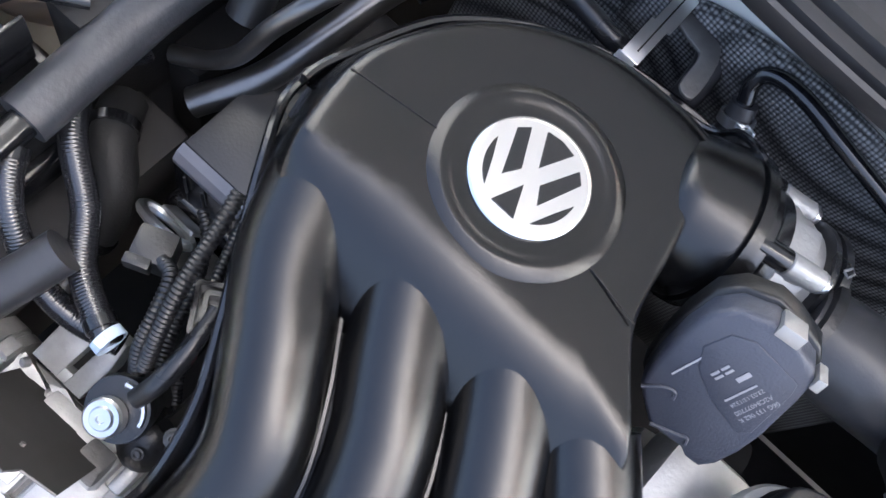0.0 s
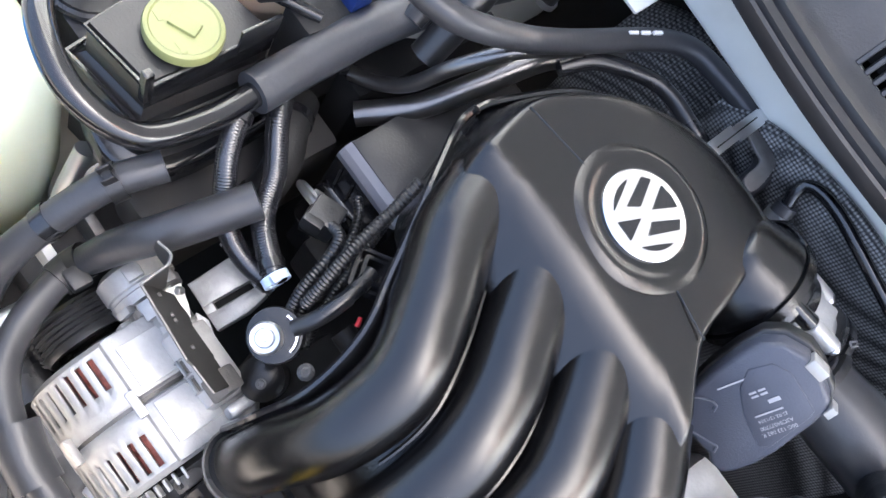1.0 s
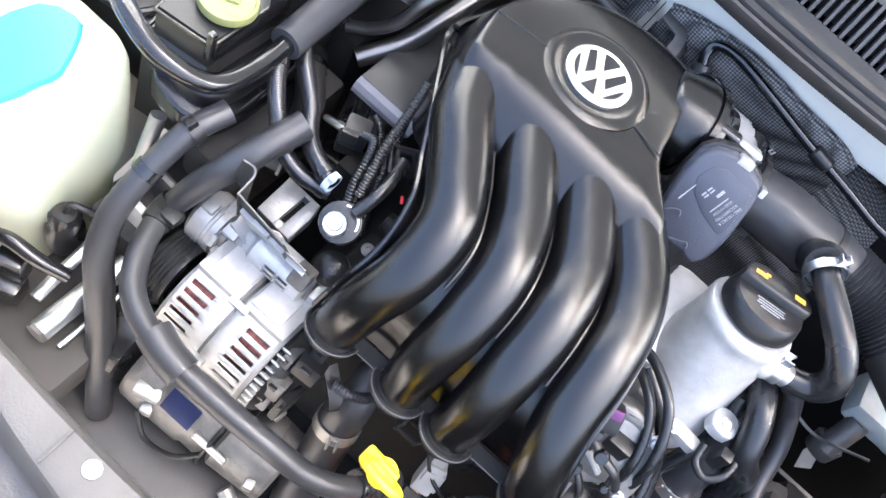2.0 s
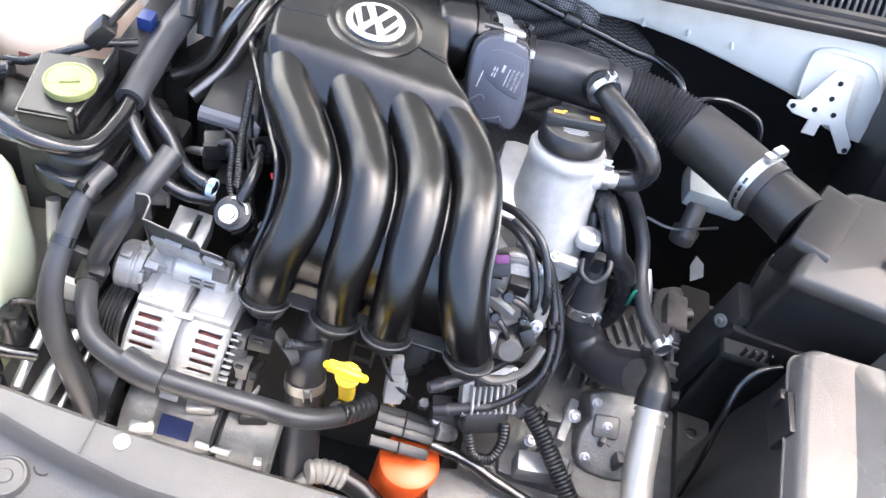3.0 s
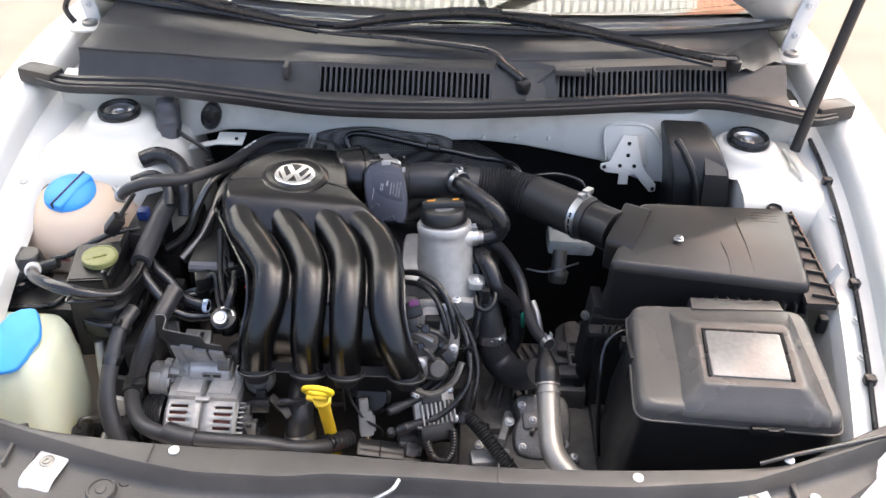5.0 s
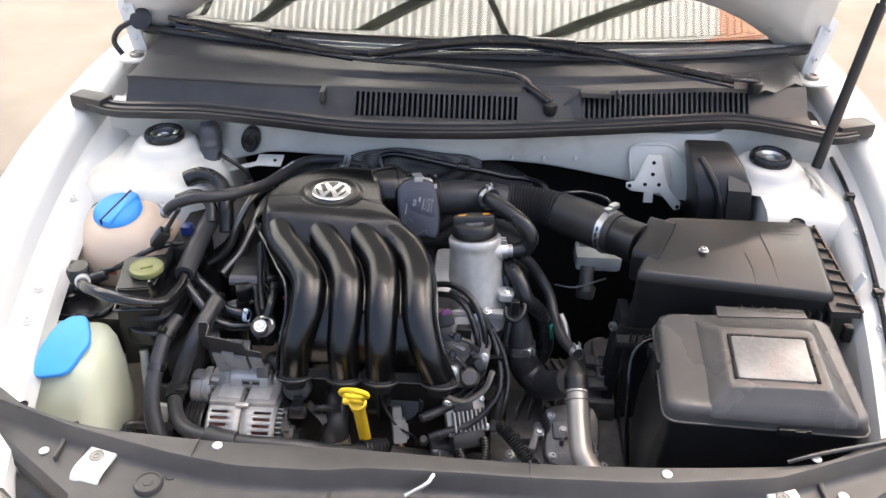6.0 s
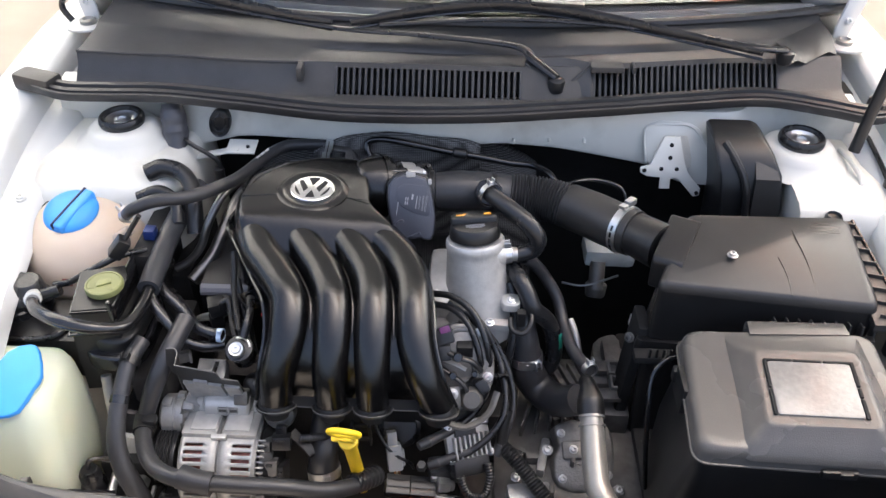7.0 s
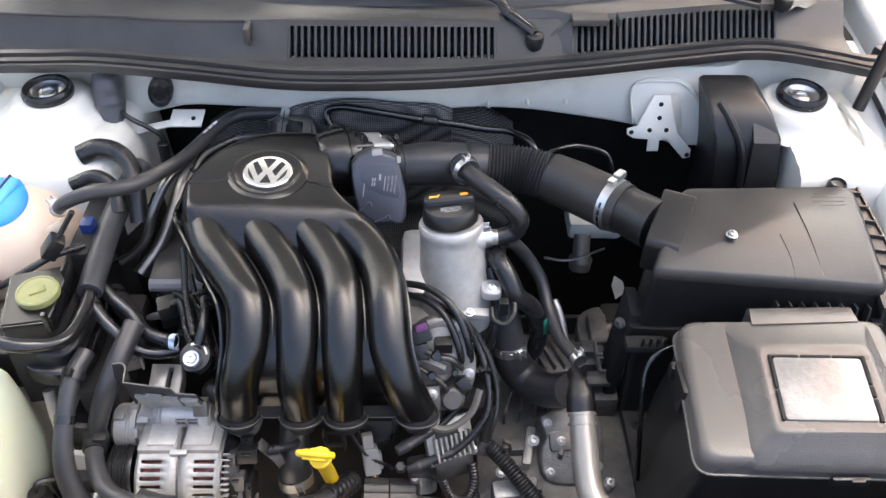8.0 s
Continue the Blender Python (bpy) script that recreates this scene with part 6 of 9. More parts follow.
prism(bm, rrect(0.058, 0.052, 0.012, 4), -0.012, 0.0, 0.003, plane_of((-0.322, -0.266, 0.712), (0.99, 0.05, 0.0), (-0.06, 0.30, 0.95)))
part("face_plate", bm, M_rim, tim, "rounded glossy face plate")
bm = B()
box(bm, (-0.300, -0.28, 0.70), (0.04, 0.03, 0.05), 0.005)
part("lower_step", bm, M_matte, tim)

# ---- alternator ----
alt = thing("alternator", (-0.285, -0.43, 0.57), "silver cast alternator with slotted end housings and copper windings", "alternator")
AC, AR = Vector((0, -0.432, 0.630)), 0.0590
bm = B()
cyl(bm, (-0.335, AC.y, AC.z), (-0.246, AC.y, AC.z), AR - 0.011, None, 32)
part("winding", bm, M_copper, alt, "copper windings behind the slots")


def housing(xs, cut0, cut1, lab):
    """Cast end housing: a thick ring with narrow slots over its front half."""
    bm = B()
    N = 152
    prof = [(xs[0], AR - 0.030), (xs[0], AR - 0.012)] + [(x, AR - 0.004 if k == 0 else AR) for k, x in enumerate(xs)]
    rings = []
    for x, r in prof:
        rings.append([bm.verts.new((x, AC.y + r * math.cos(2 * math.pi * k / N), AC.z + r * math.sin(2 * math.pi * k / N))) for k in range(N)])
    for j, (p, q) in enumerate(zip(rings, rings[1:])):
        mid = (prof[j][0] + prof[j + 1][0]) / 2
        for k in range(N):
            deg = 360 * k / N
            if min(cut0, cut1) < mid < max(cut0, cut1) and 100 < deg < 285 and k % 4 in (1, 2):
                continue
            bm.faces.new((p[k], p[(k + 1) % N], q[(k + 1) % N], q[k]))
    hs = part("housing", bm, M_cast, alt, lab, 35)
    mod = hs.modifiers.new("wall", "SOLIDIFY")
    mod.thickness, mod.offset = 0.0055, -1.0
    # solid shoulder towards the engine
    x0, x1 = xs[0], xs[-1]
    bm = B()
    box(bm, ((x0 + x1) / 2, AC.y + 0.022, AC.z + 0.053), (abs(x1 - x0) - 0.002, 0.064, 0.020), 0.004, Matrix.Rotation(-0.05, 4, "X"))
    part("shoulder", bm, M_cast, hs)
    bm = B()
    box(bm, ((x0 + x1) / 2 + (0.004 if x0 < x1 else -0.004), AC.y + 0.014, AC.z + 0.0640), (abs(x1 - x0) - 0.016, 0.034, 0.003), 0.001, Matrix.Rotation(-0.05, 4, "X"))
    part("machined_pad", bm, M_filler, hs)


housing((-0.340, -0.336, -0.333, -0.309, -0.300, -0.2915), -0.334, -0.309, "slotted front housing")
housing((-0.241, -0.245, -0.248, -0.272, -0.280, -0.2885), -0.247, -0.272, "slotted rear housing")
BOSS = Vector((-0.004, 0.014, -0.014))
bm = B()
cyl(bm, (-0.314, -0.408, 0.712), (-0.254, -0.408, 0.712), 0.0150, 0.0155, 28, 0.003)
box(bm, (-0.284, -0.402, 0.7255), (0.050, 0.014, 0.008), 0.003, Matrix.Rotation(-0.35, 4, "X"))
cyl(bm, (-0.334, -0.406, 0.708), (-0.312, -0.408, 0.712), 0.0095, 0.0115, 20, 0.002)
box(bm, (-0.246, -0.405, 0.690), (0.009, 0.02, 0.06), 0.003)
box(bm, (-0.322, -0.409, 0.686), (0.016, 0.016, 0.040), 0.005)
bmesh.ops.translate(bm, vec=BOSS, verts=bm.verts)
# paler material than the housings: light from the front put into the boss
part("mounting_boss", bm, M_filler, alt, "silver mounting boss with square windows")
for x in (-0.288, -0.274):
    bm = B()
    for dx, dz, sx, sz in ((-0.0055, 0, 0.0015, 0.010), (0.0055, 0, 0.0015, 0.010), (0, 0.0045, 0.0125, 0.0015), (0, -0.0045, 0.0125, 0.0015)):
        box(bm, (x + dx, -0.4222 - 0.45 * dz, 0.7170 + dz), (sx, 0.0025, sz), 0.0005, Matrix.Rotation(-0.42, 4, "X"), 1)
    bmesh.ops.translate(bm, vec=BOSS, verts=bm.verts)
    wf = part("window_rim", bm, M_cast, alt, "raised rim of a square window")
    bm = B()
    box(bm, (x, -0.4212, 0.7168), (0.0100, 0.003, 0.0075), 0.0008, Matrix.Rotation(-0.42, 4, "X"))
    bmesh.ops.translate(bm, vec=BOSS, verts=bm.verts)
    part("window", bm, M_tubesteel, wf, "dark square window")
bm = B()
lathe(bm, [(0.010, 0.0), (0.022, 0.001), (0.0265, 0.005), (0.0265, 0.019), (0.0250, 0.020), (0.0250, 0.0225), (0.0262, 0.0235), (0.0255, 0.030), (0.016, 0.032), (0.0155, 0.040), (0.0135, 0.0405), (0.013, 0.048)], frame_of((-0.374, -0.408, 0.690), (-0.3, -0.408, 0.690)), 36)
bmesh.ops.translate(bm, vec=BOSS, verts=bm.verts)
ten = part("tensioner", bm, M_cast, alt, "silver belt tensioner drum")
for k, (dx, a, sx, sr) in enumerate(((0.004, 1.75, 0.012, 0.010), (0.018, 1.15, 0.010, 0.008), (0.032, 1.9, 0.014, 0.009), (0.032, 2.9, 0.009, 0.008), (0.036, 3.6, 0.012, 0.009), (0.024, 2.5, 0.006, 0.007))):
    bm = B()
    box(bm, (-0.366 + dx, -0.408 + 0.027 * math.cos(a), 0.690 + 0.027 * math.sin(a)), (sx, sr, 0.012), 0.0018, Matrix.Rotation(a, 4, "X"))
    bmesh.ops.translate(bm, vec=BOSS, verts=bm.verts)
    part("cast_lug", bm, M_cast, ten)
for a in (0.9, 2.3, 3.4):
    bm = B()
    cyl(bm, (-0.344, -0.408 + 0.018 * math.cos(a), 0.690 + 0.018 * math.sin(a)), (-0.335, -0.408 + 0.018 * math.cos(a), 0.690 + 0.018 * math.sin(a)), 0.0042, None, 6, 0.0006)
    bmesh.ops.translate(bm, vec=BOSS, verts=bm.verts)
    part("tensioner_bolt", bm, M_alu, ten)
bm = B()
loft(bm, [[(-0.338, -0.416, 0.724), (-0.338, -0.392, 0.722), (-0.338, -0.392, 0.700), (-0.338, -0.418, 0.700)], [(-0.322, -0.418, 0.718), (-0.322, -0.396, 0.722), (-0.322, -0.396, 0.700), (-0.322, -0.420, 0.698)], [(-0.312, -0.414, 0.716), (-0.312, -0.400, 0.720), (-0.312, -0.400, 0.706), (-0.312, -0.414, 0.704)]])
bmesh.ops.translate(bm, vec=BOSS, verts=bm.verts)
part("tensioner_arm", bm, M_cast, ten)
bm = B()
lathe(bm, [(0.012, 0.0), (0.036, 0.0)] + [(0.0385 + (0.0012 if k % 2 else -0.0012), 0.002 + 0.0019 * k) for k in range(13)] + [(0.036, 0.028), (0.030, 0.0275), (0.029, 0.022), (0.012, 0.022)], frame_of((-0.378, AC.y, AC.z + 0.006), (-0.3, AC.y, AC.z + 0.006)), 44)
part("ribbed_pulley", bm, M_rubber, alt, "black ribbed belt pulley")
bm = B()
lathe(bm, [(AR - 0.008, 0), (AR - 0.0015, 0.0), (AR - 0.0015, 0.004), (AR - 0.008, 0.004)], frame_of((-0.292, AC.y, AC.z), (-0.2, AC.y, AC.z)), 40, False, False)
part("stator_seam", bm, M_alu_dark, alt)
for k in range(3):
    th = radians(100 + 55 * k)
    bm = B()
    box(bm, (-0.290, AC.y + (AR + 0.003) * math.cos(th), AC.z + (AR + 0.003) * math.sin(th)), (0.020, 0.007, 0.007), 0.002, Matrix.Rotation(th, 4, "X"))
    part("clamp_lug", bm, M_alu, alt)
# rear electrical side
bm = B()
cyl(bm, (-0.241, AC.y, AC.z), (-0.222, AC.y, AC.z), 0.052, 0.046, 28, 0.004)
part("rear_cap", bm, M_black, alt)
for k in range(13):
    th = radians(100 + 7 * k)
    bm = B()
    box(bm, (-0.2355, AC.y + 0.0545 * math.cos(th), AC.z + 0.0545 * math.sin(th)), (0.009, 0.007, 0.0022), 0.0006, Matrix.Rotation(th, 4, "X"), 1)
    part("cooling_tooth", bm, M_cast, alt)
for c, sz, rz, mt in (((-0.212, -0.437, 0.680), (0.024, 0.020, 0.018), 0.10, M_black), ((-0.214, -0.424, 0.688), (0.014, 0.012, 0.012), 0.1, M_black), ((-0.224, -0.459, 0.657), (0.018, 0.018, 0.020), 0.05, M_alu_dark), ((-0.226, -0.468, 0.640), (0.016, 0.014, 0.018), 0.05, M_greyplastic), ((-0.208, -0.462, 0.650), (0.008, 0.030, 0.026), -0.1, M_black), ((-0.230, -0.438, 0.675), (0.010, 0.024, 0.014), 0.0, M_alu_dark)):
    bm = B()
    box(bm, c, sz, 0.0022, Matrix.Rotation(-0.5, 4, "X") @ Matrix.Rotation(rz, 4, "Z"))
    con2 = part("connector", bm, mt, alt, "plug connector on the alternator's end")
    bm = B()
    box(bm, (c[0], c[1] - sz[1] * 0.42, c[2] + sz[2] * 0.55), (sz[0] * 0.45, 0.005, 0.003), 0.0006, Matrix.Rotation(-0.5, 4, "X"), 1)
    part("catch", bm, M_black, con2)
bm = B()
loft(bm, [[(-0.204, -0.430, 0.684), (-0.198, -0.418, 0.684), (-0.198, -0.418, 0.680), (-0.204, -0.430, 0.680)], [(-0.182, -0.443, 0.672), (-0.174, -0.434, 0.672), (-0.174, -0.434, 0.668), (-0.182, -0.443, 0.668)], [(-0.176, -0.447, 0.664), (-0.170, -0.440, 0.664), (-0.170, -0.440, 0.660), (-0.176, -0.447, 0.660)]])
part("terminal_arm", bm, M_black, alt, "flat dark terminal arm")
bm = B()
cyl(bm, (-0.206, -0.462, 0.634), (-0.207, -0.474, 0.630), 0.0045, None, 6, 0.0008)
part("stud", bm, M_alu, alt, "bright terminal stud")
bm = B()
sweep(bm, [(-0.188, -0.436, 0.686), (-0.172, -0.432, 0.684), (-0.160, -0.420, 0.672), (-0.156, -0.400, 0.650)], 0.0045, seg=10, ribs=0.0006, pitch=0.003)
part("lead", bm, M_hose, alt)
bm = B()
lathe(bm, [(0.0205, -0.014), (0.0210, 0.0), (0.0190, 0.004), (0.0120, 0.005), (0.0110, 0.0035), (0.004, 0.0035), (0.0038, 0.007), (0.0015, 0.0075)], frame_of((-0.221, -0.400, 0.690), (-0.221, -0.425, 0.704)), 28)
part("round_cap", bm, M_gear, alt, "round cast cap with a bolt")
bm = B()
lathe(bm, [(0.02, 0.0), (0.050, 0.002), (0.050, 0.030), (0.02, 0.032)], frame_of((-0.372, -0.48, 0.565), (-0.3, -0.48, 0.565)), 30)
part("lower_pulley", bm, M_rubber, alt, "black belt pulley")

cmp = thing("compressor", (-0.26, -0.478, 0.50), "dull grey air conditioning compressor below the alternator", "compressor")
bm = B()
lathe(bm, [(0.030, 0.0), (0.0445, 0.001), (0.0465, 0.004), (0.0465, 0.030), (0.0440, 0.033), (0.0440, 0.036), (0.0460, 0.039), (0.0450, 0.070), (0.0420, 0.074), (0.0420, 0.098), (0.030, 0.099)], frame_of((-0.335, -0.478, 0.545), (-0.2, -0.478, 0.545)), 40)
part("body", bm, M_gear, cmp)
bm = B()
cyl(bm, (-0.234, -0.478, 0.545), (-0.172, -0.476, 0.543), 0.041, 0.038, 32, 0.004)
part("rear_head", bm, M_gear, cmp)
bm = B()
cyl(bm, (-0.237, -0.478, 0.545), (-0.233, -0.478, 0.545), 0.0475, 0.0475, 32, 0.001)
part("seam_ring", bm, M_black, cmp, "dark parting seam")
bm = B()
box(bm, (-0.275, -0.5082, 0.5812), (0.034, 0.022, 0.0016), 0.0005, Matrix.Rotation(0.69, 4, "X"))
part("label_plate", bm, M_navy, cmp, "dark blue label")
for c, sz in (((-0.308, -0.514, 0.572), (0.026, 0.014, 0.012)), ((-0.300, -0.522, 0.556), (0.012, 0.012, 0.014)), ((-0.258, -0.478, 0.595), (0.030, 0.026, 0.014)), ((-0.185, -0.512, 0.560), (0.010, 0.010, 0.016))):
    bm = B()
    box(bm, c, sz, 0.003, Matrix.Rotation(0.25, 4, "Z"))
    part("lug", bm, M_alu, cmp)
bm = B()
cyl(bm, (-0.252, -0.514, 0.571), (-0.214, -0.513, 0.569), 0.0042, 0.0042, 14, 0.001)
part("port", bm, M_alu, cmp)
bm = B()
box(bm, (-0.205, -0.470, 0.592), (0.030, 0.026, 0.020), 0.003, Matrix.Rotation(0.3, 4, "Z"))
part("connector", bm, M_black, cmp)
bm = B()
sweep(bm, [(-0.305, -0.528, 0.555), (-0.285, -0.538, 0.535), (-0.255, -0.535, 0.545), (-0.235, -0.520, 0.560)], 0.0028, seg=8)
part("lead", bm, M_black, cmp)
bm = B()
box(bm, (-0.20, -0.565, 0.492), (0.36, 0.13, 0.004), 0.001, Matrix.Rotation(0.12, 4, "X"))
single("undertray", bm, M_carrier, "grey plastic undertray below the compressor", "undertray")

# ---- pump bracket, pressure regulator and fuel hoses ----
pb = thing("pump_bracket", (-0.31, -0.37, 0.69), "pale cast aluminium bracket block with a dark slot", "bracket")
pm = plane_of((-0.318, -0.358, 0.719), (1, 0, -0.06), (0, 0.95, 0.31))
bm = B()
prism(bm, [(-0.0190, -0.0195), (0.0000, -0.0200), (0.0025, 0.0200), (-0.0190, 0.0195)], -0.022, 0.0, 0.0012, pm)
prism(bm, [(0.0058, -0.0205), (0.0185, -0.0205), (0.0200, 0.004), (0.0170, 0.0200), (0.0080, 0.0200)], -0.022, 0.0, 0.0012, pm)
prism(bm, [(0.0015, 0.0160), (0.0090, 0.0160), (0.0090, 0.0200), (0.0015, 0.0200)], -0.022, 0.0, 0.0008, pm)
prism(bm, [(-0.0008, -0.0203), (0.0066, -0.0203), (0.0068, -0.0125), (-0.0002, -0.0125)], -0.022, -0.0006, 0.0008, pm)
part("plate", bm, M_cast, pb, "pale cast plate with an open slot")
bm = B()
prism(bm, [(-0.016, -0.016), (0.014, -0.018), (0.014, 0.014), (-0.014, 0.016)], -0.050, -0.012, 0.003, pm)
part("block", bm, M_void, pb, "dark block behind the slot")
bm = B()
cyl(bm, (-0.336, -0.380, 0.708), (-0.338, -0.384, 0.711), 0.0030, None, 12, 0.0008)
part("rivet", bm, M_alu, pb)
bm = B()
loft(bm, [[(-0.318, -0.382, 0.712), (-0.309, -0.378, 0.712), (-0.309, -0.378, 0.690), (-0.318, -0.382, 0.690)], [(-0.296, -0.392, 0.711), (-0.291, -0.383, 0.712), (-0.291, -0.383, 0.690), (-0.296, -0.392, 0.690)], [(-0.279, -0.394, 0.708), (-0.278, -0.386, 0.709), (-0.278, -0.386, 0.690), (-0.279, -0.394, 0.690)]])
part("front_web", bm, M_cast, pb, "pale cast web before the plate")
# thin black sheet between bracket and boss: a sloping back and a curled side flange
top_edge = [Vector(p) for p in ((-0.3350, -0.4205, 0.7950), (-0.2850, -0.4220, 0.7860), (-0.2825, -0.4180, 0.7715), (-0.2620, -0.4160, 0.7660))]
low_edge = [Vector((p.x - 0.002, -0.384, 0.698)) for p in top_edge]
skin = Vector((0, 0.0016, 0.0006))
bm = B()
loft(bm, [[p, q, q + skin, p + skin] for p, q in zip(top_edge, low_edge)])
sh = part("shield", bm, M_underbody, pb, "thin dark sheet shield", 30)
# plates added to turn the dark shield's front side pale
web = Vector((0, -0.0035, -0.0014))
for (i, u0, u1), f0 in zip(((0, 0.02, 0.30), (0, 0.31, 0.64), (0, 0.65, 0.98), (2, 0.05, 0.95)), (0.42, 0.34, 0.40, 0.24)):
    a0, a1 = top_edge[i].lerp(top_edge[i + 1], u0), top_edge[i].lerp(top_edge[i + 1], u1)
    b0, b1 = low_edge[i].lerp(low_edge[i + 1], u0), low_edge[i].lerp(low_edge[i + 1], u1)
    bm = B()
    loft(bm, [[p + web, q + web, q, p] for p, q in ((a0.lerp(b0, f0), a1.lerp(b1, f0)), (a0.lerp(b0, 0.7), a1.lerp(b1, 0.7)), (a0.lerp(b0, 1.0), a1.lerp(b1, 1.0)))])
    part("shield_front", bm, M_cast, pb, "pale plate added on the shield's front side")
bm = B()
sweep(bm, [p + skin * 0.5 for p in top_edge], 0.0008, seg=6, smoothed=False)
part("sheet_edge", bm, M_alu_dark, sh, "thin grey edge of the sheet")
prof = [Vector((-0.3350, -0.4205, 0.7950)), Vector((-0.3360, -0.4100, 0.7965)), Vector((-0.3370, -0.4010, 0.7975)), Vector((-0.3410, -0.3975, 0.8010)), Vector((-0.3500, -0.4000, 0.8030))]
foot_of = [Vector((-0.340, -0.402, 0.730)), Vector((-0.341, -0.397, 0.728)), Vector((-0.342, -0.392, 0.726)), Vector((-0.348, -0.390, 0.745)), Vector((-0.358, -0.394, 0.760))]
side = Vector((0.0016, 0, 0))
bm = B()
loft(bm, [[p, q, q + side, p + side] for p, q in zip(prof, foot_of)])
part("side_flange", bm, M_underbody, sh, "curled side flange")
bm = B()
sweep(bm, [p + side * 0.5 for p in prof], 0.0009, seg=6)
part("sheet_edge", bm, M_gear, sh, "thin grey edge of the sheet")
for f in (0.12, 0.40, 0.48, 0.86):
    bm = B()
    p = top_edge[0].lerp(top_edge[1], f).lerp(low_edge[0].lerp(low_edge[1], f), 0.28) + skin
    cyl(bm, p, p + Vector((0, 0.0016, 0.0006)), 0.0014, None, 8)
    part("rivet", bm, M_alu_dark, sh)
bm = B()
box(bm, (-0.362, -0.335, 0.722), (0.022, 0.014, 0.014), 0.002, Matrix.Rotation(0.35, 4, "Z") @ Matrix.Rotation(-0.4, 4, "X"))
lg = part("sensor_block", bm, M_gear, pb, "small cast block")
bm = B()
box(bm, (-0.350, -0.336, 0.724), (0.003, 0.013, 0.014), 0.0008, Matrix.Rotation(0.35, 4, "Z") @ Matrix.Rotation(-0.4, 4, "X"))
part("bright_face", bm, M_alu, lg)
bm = B()
lathe(bm, [(0.016, -0.012), (0.016, 0.002), (0.012, 0.006), (0.005, 0.008)], frame_of((-0.256, -0.372, 0.714), (-0.256, -0.39, 0.745)), 20)
dk = part("dark_boss", bm, M_black, pb, "dark rounded boss")
bolt("bolt", (-0.253, -0.377, 0.722), (0, -0.5, 0.85), 0.0030, dk, M_alu_dark)
bm = B()
box(bm, (-0.268, -0.396, 0.716), (0.018, 0.016, 0.020), 0.003, Matrix.Rotation(-0.5, 4, "X"))
part("lug", bm, M_gear, pb, "grey cast lug")
bm = B()
sweep(bm, [(-0.262, -0.372, 0.684), (-0.245, -0.385, 0.690), (-0.228, -0.400, 0.694)], 0.007, seg=10, squash=0.7)
part("rail", bm, M_cast, pb, "pale cast rail")

fpr = thing("pressure_regulator", (-0.272, -0.370, 0.74), "round fuel pressure regulator with a bright cap in a black boot", "regulator")
fd = Vector((-0.03, -0.42, 0.9)).normalized()
fo = Vector((-0.270, -0.366, 0.772))
bm = B()
lathe(bm, [(0.0150, -0.03), (0.0170, -0.006), (0.0182, 0.0), (0.0174, 0.004), (0.012, 0.005)], frame_of(fo, fo + fd), 28)
part("boot", bm, M_rubber, fpr)
bm = B()
lathe(bm, [(0.0105, 0.004), (0.0105, 0.010), (0.0092, 0.0115), (0.0065, 0.0112), (0.0055, 0.0125), (0.0025, 0.0125), (0.002, 0.011)], frame_of(fo + Vector((-0.001, -0.005, 0)), fo + Vector((-0.001, -0.005, 0)) + fd), 24)
part("bright_cap", bm, M_steel, fpr)
bm = B()
m = frame_of(fo + fd * 0.005, fo + fd)
sweep(bm, [m @ Vector((0.0142 * math.cos(a), 0.0142 * math.sin(a), 0)) for a in [0.2 + 0.2 * k for k in range(10)]], 0.0016, seg=6, smoothed=False)
part("spring_clip", bm, M_steel, fpr)
hose("vacuum_hose", [(-0.266, -0.358, 0.785), (-0.262, -0.345, 0.797), (-0.262, -0.325, 0.803), (-0.266, -0.302, 0.803)], 0.0055, M_rubber, "thin black vacuum hose leaving the pressure regulator")
bolt_thing = thing("flange_bolt", (-0.241, -0.359, 0.755), "small bright flange bolt beside the intake cover", "bolt")
bolt("head", (-0.241, -0.359, 0.757), (0, -0.3, 1), 0.0045, bolt_thing, M_alu_dark)
cl = thing("hose_clip", (-0.297, -0.345, 0.772), "pale blue plastic hose clip on the fuel hose", "clip")
bm = B()
lathe(bm, [(0.0080, -0.003), (0.0093, -0.003), (0.0093, 0.003), (0.0080, 0.003), (0.0080, -0.003)], frame_of((-0.299, -0.346, 0.776), (-0.29, -0.347, 0.776)), 20, False, False)
box(bm, (-0.298, -0.350, 0.787), (0.006, 0.006, 0.006), 0.001)
part("band", bm, mat("pale_blue_plastic", (0.45, 0.55, 0.68), 0.35), cl)

hose("fuel_hose", [(-0.395, -0.312, 0.806), (-0.384, -0.326, 0.802), (-0.370, -0.338, 0.792), (-0.349, -0.348, 0.769), (-0.325, -0.349, 0.758), (-0.297, -0.342, 0.756)], 0.0072, M_braid, "ribbed black fuel hose with a bright sheen", group="fuel hoses", rings=(0.04, 0.96), ribs=0.00030, pitch=0.0019)
hose("fuel_hose", [(-0.398, -0.222, 0.800), (-0.406, -0.245, 0.797), (-0.404, -0.265, 0.795), (-0.385, -0.287, 0.792), (-0.358, -0.306, 0.780), (-0.335, -0.330, 0.774), (-0.298, -0.347, 0.776)], 0.0078, M_braid, "ribbed black fuel hose with a bright sheen", group="fuel hoses", rings=(0.04, 0.96), ribs=0.00030, pitch=0.0019)

# ---- pipes and hoses on the left ----
pipe = thing("steering_pipe", (-0.43, -0.397, 0.82), "glossy black steering pipe bent round the reservoir, in a foam sleeve", "pipe")
bm = B()
